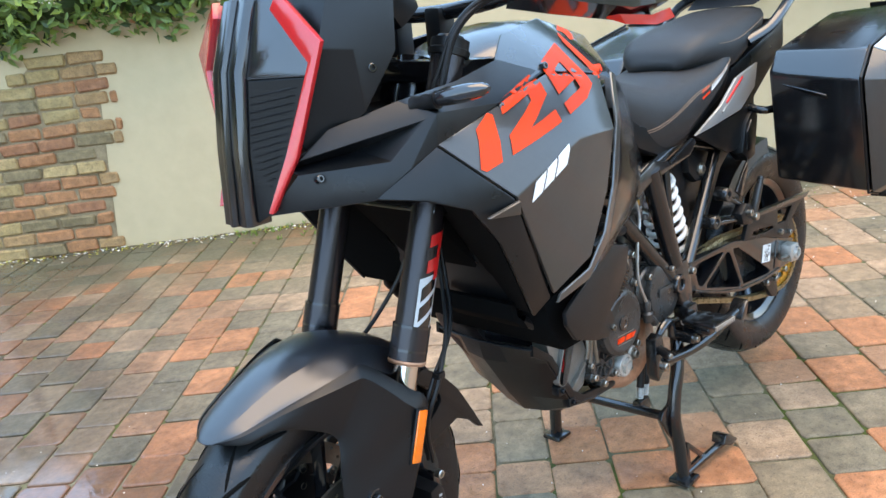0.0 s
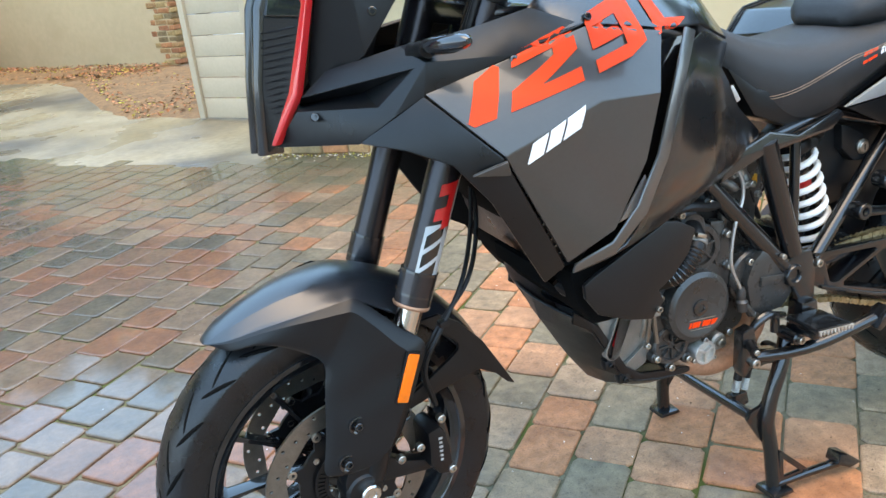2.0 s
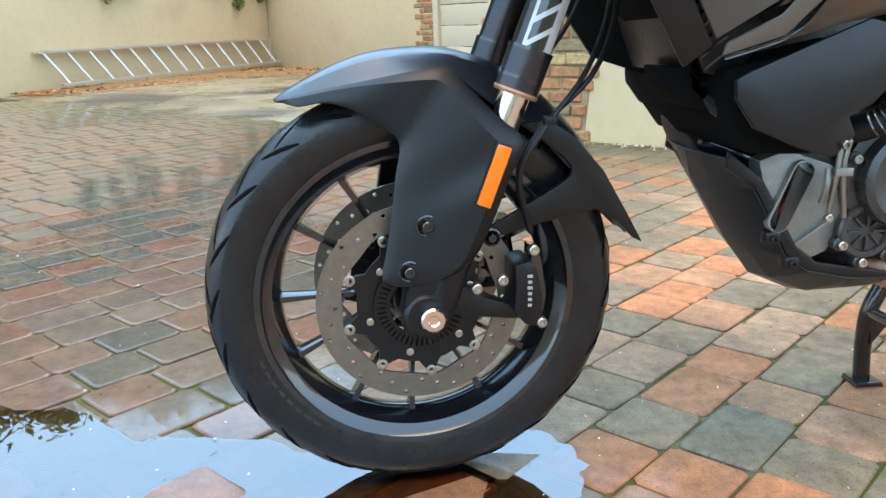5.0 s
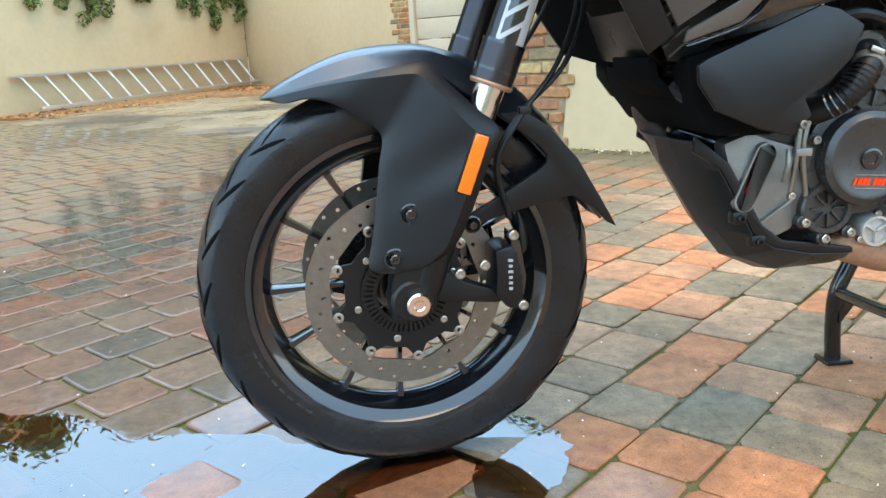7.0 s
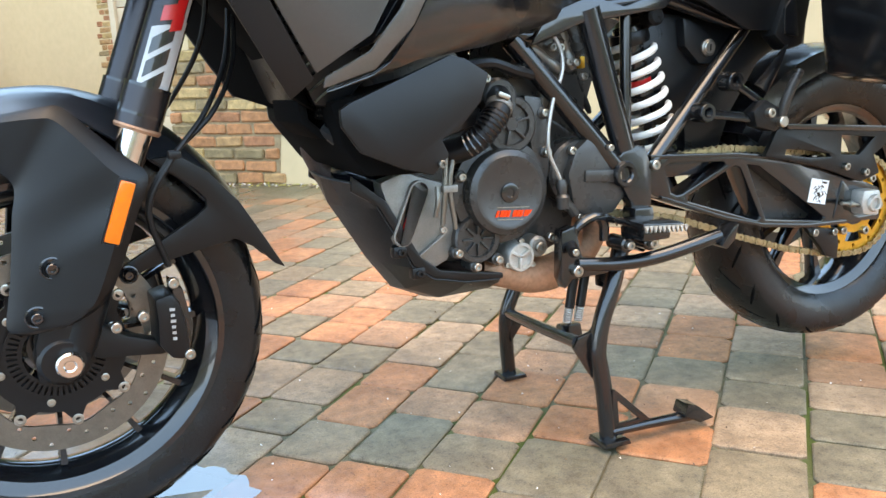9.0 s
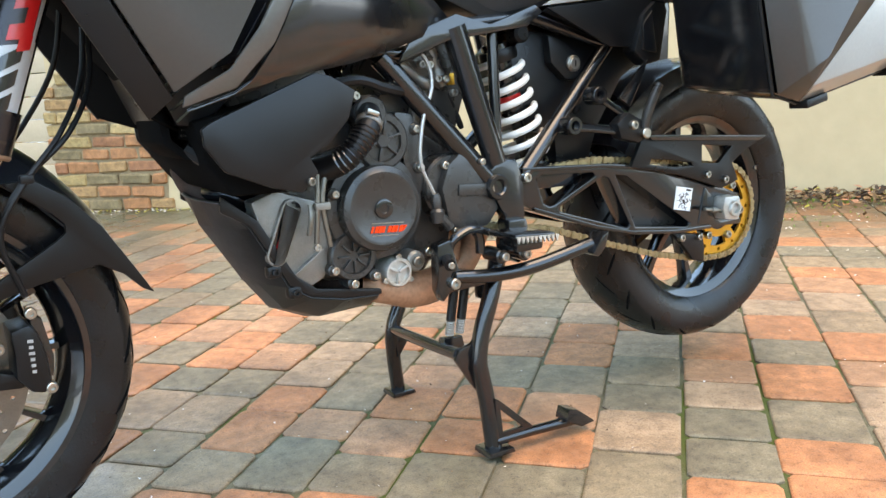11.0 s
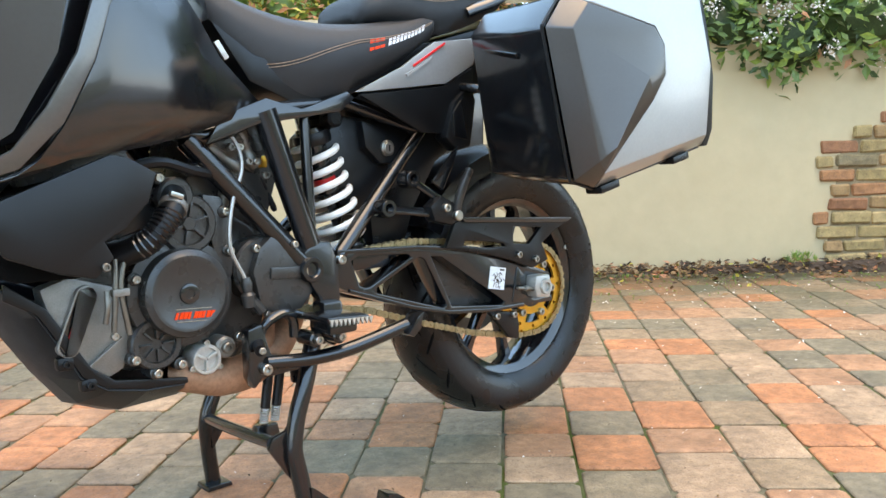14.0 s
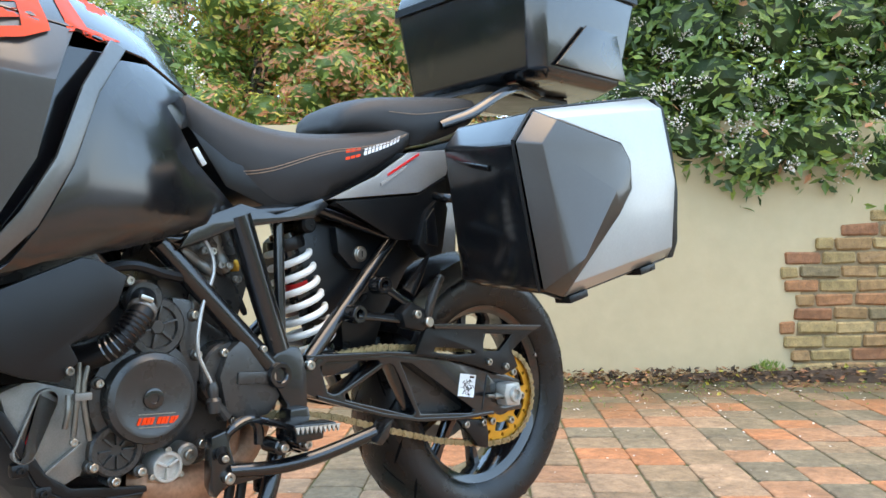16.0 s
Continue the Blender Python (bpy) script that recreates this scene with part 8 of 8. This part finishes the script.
# panniers
for s in (-1, 1):
    pn = hub_part("pannier", "black hard pannier with graphite and silver outer cover", (1.5, YC + s * 0.36, 0.85))

    def Q(x, dy, z):
        return (x, YC + s * dy, z)
    OUTL = [(1.264, 0.930), (1.316, 0.994), (1.700, 1.066), (1.740, 1.055), (1.782, 0.880), (1.778, 0.716), (1.395, 0.640), (1.335, 0.655)]
    INN = [(1.300, 0.950), (1.340, 0.998), (1.690, 1.055), (1.725, 1.035), (1.762, 0.880), (1.755, 0.735), (1.400, 0.660), (1.345, 0.675)]
    rings = [[Q(x, d, z) for x, z in [(a[0] * (1 - u) + b[0] * u, a[1] * (1 - u) + b[1] * u) for a, b in zip(INN, OUTL)]] for d, u in ((0.215, 0.0), (0.225, 0.1), (0.36, 0.7), (0.440, 1.0))]
    sub("pannier_shell", soften(loft(rings), 0.008), M["satin"], pn, "black pannier shell")
    COV = [Q(1.266, 0.445, 0.930), Q(1.318, 0.445, 0.992), Q(1.700, 0.445, 1.064), Q(1.738, 0.445, 1.053), Q(1.780, 0.445, 0.880), Q(1.775, 0.445, 0.718), Q(1.395, 0.445, 0.642), Q(1.337, 0.445, 0.657), Q(1.300, 0.487, 0.915), Q(1.332, 0.487, 0.972), Q(1.505, 0.509, 0.942), Q(1.534, 0.510, 0.909), Q(1.538, 0.510, 0.853), Q(1.502, 0.505, 0.803), Q(1.375, 0.484, 0.670), Q(1.296, 0.482, 0.925), Q(1.466, 0.498, 0.922), Q(1.480, 0.512, 0.845), Q(1.375, 0.512, 0.715), Q(1.352, 0.492, 0.690), Q(1.672, 0.500, 1.030), Q(1.715, 0.503, 0.880), Q(1.705, 0.498, 0.738)]
    graphite = [(0, 1, 9, 15), (15, 9, 10, 16), (16, 10, 11), (16, 11, 12, 17), (17, 12, 13), (17, 13, 14, 18), (15, 16, 17), (15, 17, 18, 19), (0, 15, 19, 7), (7, 19, 14, 6), (19, 18, 14)]
    silver = [(1, 2, 20, 9), (9, 20, 10), (10, 20, 11), (11, 20, 21, 12), (12, 21, 13), (13, 21, 22, 14), (14, 22, 5, 6), (2, 3, 20), (3, 4, 21, 20), (4, 5, 22, 21)]
    for nm, fs, key, lab in (("cover_front", graphite, "graphite", "graphite front of the cover, faceted"), ("cover_rear", silver, "silver", "silver rear of the cover")):
        ids = sorted({k for f in fs for k in f})
        sub(nm, sheet([COV[k] for k in ids], [tuple(ids.index(k) for k in f) for f in fs], 0.006, 0.003), M[key], pn, lab)
    sub("edge_strip", prism([(1.728, 1.072), (1.767, 1.054), (1.800, 0.960), (1.820, 0.867), (1.814, 0.751), (1.792, 0.713), (1.770, 0.712), (1.780, 0.880), (1.738, 1.048)], YC + s * 0.30, YC + s * 0.456, 0.005), M["black"], pn, "black rubber edge strip")
    sub("seam", tube([Q(1.262, 0.440, 0.934), Q(1.316, 0.440, 0.998), Q(1.700, 0.440, 1.070)], 0.0035, 8), M["black"], pn)
    sub("seam", tube([Q(1.262, 0.440, 0.934), Q(1.331, 0.440, 0.652), Q(1.394, 0.440, 0.636), Q(1.776, 0.440, 0.712)], 0.0035, 8), M["black"], pn)
    for x, z in ((1.43, 0.645), (1.68, 0.695)):
        sub("pannier_foot", box(x, YC + s * 0.44, z - 0.006, 0.060, 0.04, 0.016, 0.004, Matrix.Rotation(radians(-12), 4, "Y")), M["black"], pn)
    sub("pannier_rail", tube([Q(1.34, 0.13, 0.86), Q(1.36, 0.20, 0.85), Q(1.60, 0.205, 0.88), Q(1.66, 0.13, 0.95)], 0.010, 10, 5), M["frame"], pn)
    sub("front_step", sheet([Q(1.296, 0.25, 0.92), Q(1.276, 0.36, 0.895), Q(1.283, 0.36, 0.885), Q(1.300, 0.25, 0.912)], [(0, 1, 2, 3)], 0.004, 0.001), M["satin"], pn)

# top case
tc = hub_part("top_case", "black plastic top case on the rear rack", (1.8, YC, 1.14))
ring = lambda z, x0, x1, w: [(x0 + 0.03, YC - w, z), (x1 - 0.05, YC - w, z), (x1, YC - w * 0.7, z), (x1, YC + w * 0.7, z), (x1 - 0.05, YC + w, z), (x0 + 0.03, YC + w, z), (x0, YC + w * 0.86, z), (x0, YC - w * 0.86, z)]
sub("case_body", soften(loft([ring(1.146, 1.640, 1.96, 0.215), ring(1.165, 1.615, 1.99, 0.235), ring(1.38, 1.585, 2.03, 0.262)]), 0.008), M["satin"], tc, "black plastic case body")
sub("case_seam", loft([ring(1.378, 1.578, 2.036, 0.268), ring(1.398, 1.578, 2.036, 0.268)]), M["black"], tc)
sub("case_lid", soften(loft([ring(1.396, 1.582, 2.03, 0.264), ring(1.43, 1.590, 2.02, 0.258), ring(1.49, 1.65, 1.97, 0.22)]), 0.010), M["satin"], tc, "black case lid")
sub("side_facet", sheet([(1.665, YC - 0.244, 1.175), (1.960, YC - 0.240, 1.175), (1.900, YC - 0.254, 1.285), (1.770, YC - 0.256, 1.285)], [(0, 1, 2, 3)], 0.006, 0.003), M["satin"], tc, "black side facet")
sub("case_latch", box(1.73, YC - 0.10, 1.146, 0.09, 0.05, 0.028, 0.006), M["black"], tc)


for ob in bike.children:
    if ob.name.split(".")[0] in ("rear_wheel", "swingarm", "chain_guard", "drive_chain", "rear_sprocket", "pannier", "rear_hugger"):
        ob.location += Vector((0.022, 0.0, 0.0))

# the bars are turned a little to the left: everything on the fork turns about the steering axis
AXIS_AT = Vector((0.307, YC, 0.88)) - bike.location
steer = Matrix.Translation(AXIS_AT + Vector((0, 0.004, 0))) @ Matrix.Rotation(radians(6.5), 4, Vector((0.479, 0, 1))) @ Matrix.Translation(-AXIS_AT)
ON_FORK = ("front_wheel", "fork_leg", "front_fender", "fork_decal", "brake_hose", "hose_guide", "upper_yoke", "lower_yoke", "handlebar", "bar_clamp", "hand_guard", "control_cable")
for ob in bike.children:
    if ob.name.split(".")[0] in ON_FORK:
        ob.matrix_basis = steer @ ob.matrix_basis
# the motorcycle stands slightly askew on the sloping paving
bike.matrix_basis = Matrix.Translation((0.9440, YC + 0.0047, -0.0009)) @ Euler((-0.0246, 0.0139, 0.0424)).to_matrix().to_4x4()


# ---- paving blocks ----
prng = random.Random(7)
EDGES = [-9.455 + 0.155 * k for k in range(63)]
EDGES += [0.308, 0.456, 0.613, 0.783, 0.953, 1.122, 1.293, 1.478, 1.663, 1.835]
while EDGES[-1] < 5.2:
    EDGES.append(EDGES[-1] + 0.170)


def block_mesh(lu, lv, top=0.0, bed=-0.02, c=0.0060):
    """A tumbled block: worn top edges, slightly uneven corners."""
    hu, hv = lu / 2, lv / 2
    j = [prng.uniform(-0.0035, 0.0035) for _ in range(8)]
    k = 0.0115
    lower = [(-hu + k, -hv + j[0]), (hu - k, -hv + j[0]), (hu + j[1], -hv + k), (hu + j[1], hv - k), (hu - k, hv + j[2]), (-hu + k, hv + j[2]), (-hu + j[3], hv - k), (-hu + j[3], -hv + k)]
    rings = [[(x, y, bed) for x, y in lower], [(x, y, top - 0.0035) for x, y in lower], [(x * (1 - 0.5 * c / hu), y * (1 - 0.5 * c / hv), top - 0.0009) for x, y in lower], [(x * (1 - 1.3 * c / hu), y * (1 - 1.3 * c / hv), top) for x, y in lower]]
    vs = [v for r in rings for v in r]
    fs = [tuple(range(24, 32))]
    for r in range(3):
        fs += [(8 * r + q, 8 * r + (q + 1) % 8, 8 * r + 8 + (q + 1) % 8, 8 * r + 8 + q) for q in range(8)]
    return vs, fs


blocks = []
for e0, e1 in zip(EDGES, EDGES[1:]):
    if e1 - e0 < 0.1:
        continue
    v = -4.4 + prng.uniform(0, 0.2)
    while v < 3.6:
        ln = prng.choice((0.15, 0.165, 0.18, 0.195, 0.215))
        blocks.append((0.5 * (e0 + e1), v + ln / 2, e1 - e0 - 0.0055, ln - 0.0055))
        v += ln
blocks = [b for b in blocks if b[1] + b[3] / 2 < (3.78 if b[0] > -2.45 else 3.12)]
turn_uv = Matrix(((U.x, V.x, 0, 0), (U.y, V.y, 0, 0), (0, 0, 1, 0), (0, 0, 0, 1)))
near = sorted(blocks, key=lambda b: (uv(b[0], b[1]) - Vector((0.85, -0.1, 0))).length)
paving = tagged(new("paving"), "tumbled terracotta and slate-grey paving blocks, wet in patches", "paving", kind="structure")
shapes = {}
for cu, cv, lu, lv in near[:300]:
    key = (round(lu, 3), round(lv, 3))
    if key not in shapes:
        vs, fs = block_mesh(lu, lv)
        me = bpy.data.meshes.new("paver")
        me.from_pydata(vs, [], fs)
        me.materials.append(M["paver"])
        shapes[key] = me
    ob = new("paver", shapes[key])
    ob.parent = paving
    tilt = Euler((prng.uniform(-0.007, 0.007), prng.uniform(-0.007, 0.007), prng.uniform(-0.012, 0.012)))
    ob.matrix_basis = Matrix.Translation(uv(cu, cv, prng.uniform(-0.0015, 0.0012))) @ turn_uv @ tilt.to_matrix().to_4x4()
vs_all, fs_all = [], []
for cu, cv, lu, lv in near[300:]:
    vs, fs = block_mesh(lu, lv)
    base = len(vs_all)
    tilt = Matrix.Translation(uv(cu, cv, prng.uniform(-0.0015, 0.0012))) @ turn_uv @ Euler((prng.uniform(-0.007, 0.007), prng.uniform(-0.007, 0.007), prng.uniform(-0.012, 0.012))).to_matrix().to_4x4()
    vs_all += [tilt @ Vector(p) for p in vs]
    fs_all += [tuple(base + k for k in f) for f in fs]
me = bpy.data.meshes.new("outer_pavers")
me.from_pydata(vs_all, [], fs_all)
me.materials.append(M["paver_far"])
rest = tagged(new("outer_pavers", me), "tumbled paving blocks farther out, wet and glossy", kind="stuff")
rest.parent = paving

# standing water: a shallow film in the dip under the front wheel, its edge ragged
def pool(name, label, ring, seed, z=0.0012):
    pts = []
    n = len(ring)
    for k in range(n * 14):
        a, b, c, d = (Vector((*ring[(k // 14 + j) % n], 0)) for j in (-1, 0, 1, 2))
        u = (k % 14) / 14
        p = 0.5 * ((2 * b) + (c - a) * u + (2 * a - 5 * b + 4 * c - d) * u * u + (3 * b - a - 3 * c + d) * u ** 3)
        mid = sum((Vector((*q, 0)) for q in ring), Vector()) / n
        p += (p - mid).normalized() * (0.045 * noise.noise(p * 9 + Vector((seed, 0, 0))) + 0.02 * noise.noise(p * 31))
        pts.append(p)
    bm = bmesh.new()
    vs = [bm.verts.new((p.x, p.y, z)) for p in pts]
    es = [bm.edges.new((vs[k], vs[(k + 1) % len(vs)])) for k in range(len(vs))]
    bmesh.ops.triangle_fill(bm, edges=es, use_beauty=True)
    for f in bm.faces:
        if f.normal.z < 0:
            f.normal_flip()
    me = bpy.data.meshes.new(name)
    bm.to_mesh(me)
    bm.free()
    me.materials.append(M["water"])
    ob = tagged(new(name, me), label, "puddle", kind="structure")
    ob.visible_shadow = False
    return ob


pool("puddle", "shallow clear puddle under the front wheel", [(-1.6, 0.55), (-0.80, 0.30), (-0.45, 0.16), (-0.12, 0.07), (0.12, 0.05), (0.17, -0.03), (0.02, -0.13), (-0.14, -0.42), (-0.45, -0.75), (-1.2, -0.7), (-2.0, -0.1)], 3, 0.0007)
pool("puddle", "thin film of water beside the front wheel", [(0.08, 0.10), (0.17, 0.17), (0.26, 0.10), (0.30, -0.06), (0.25, -0.18), (0.16, -0.20), (0.10, -0.06)], 5, 0.001)
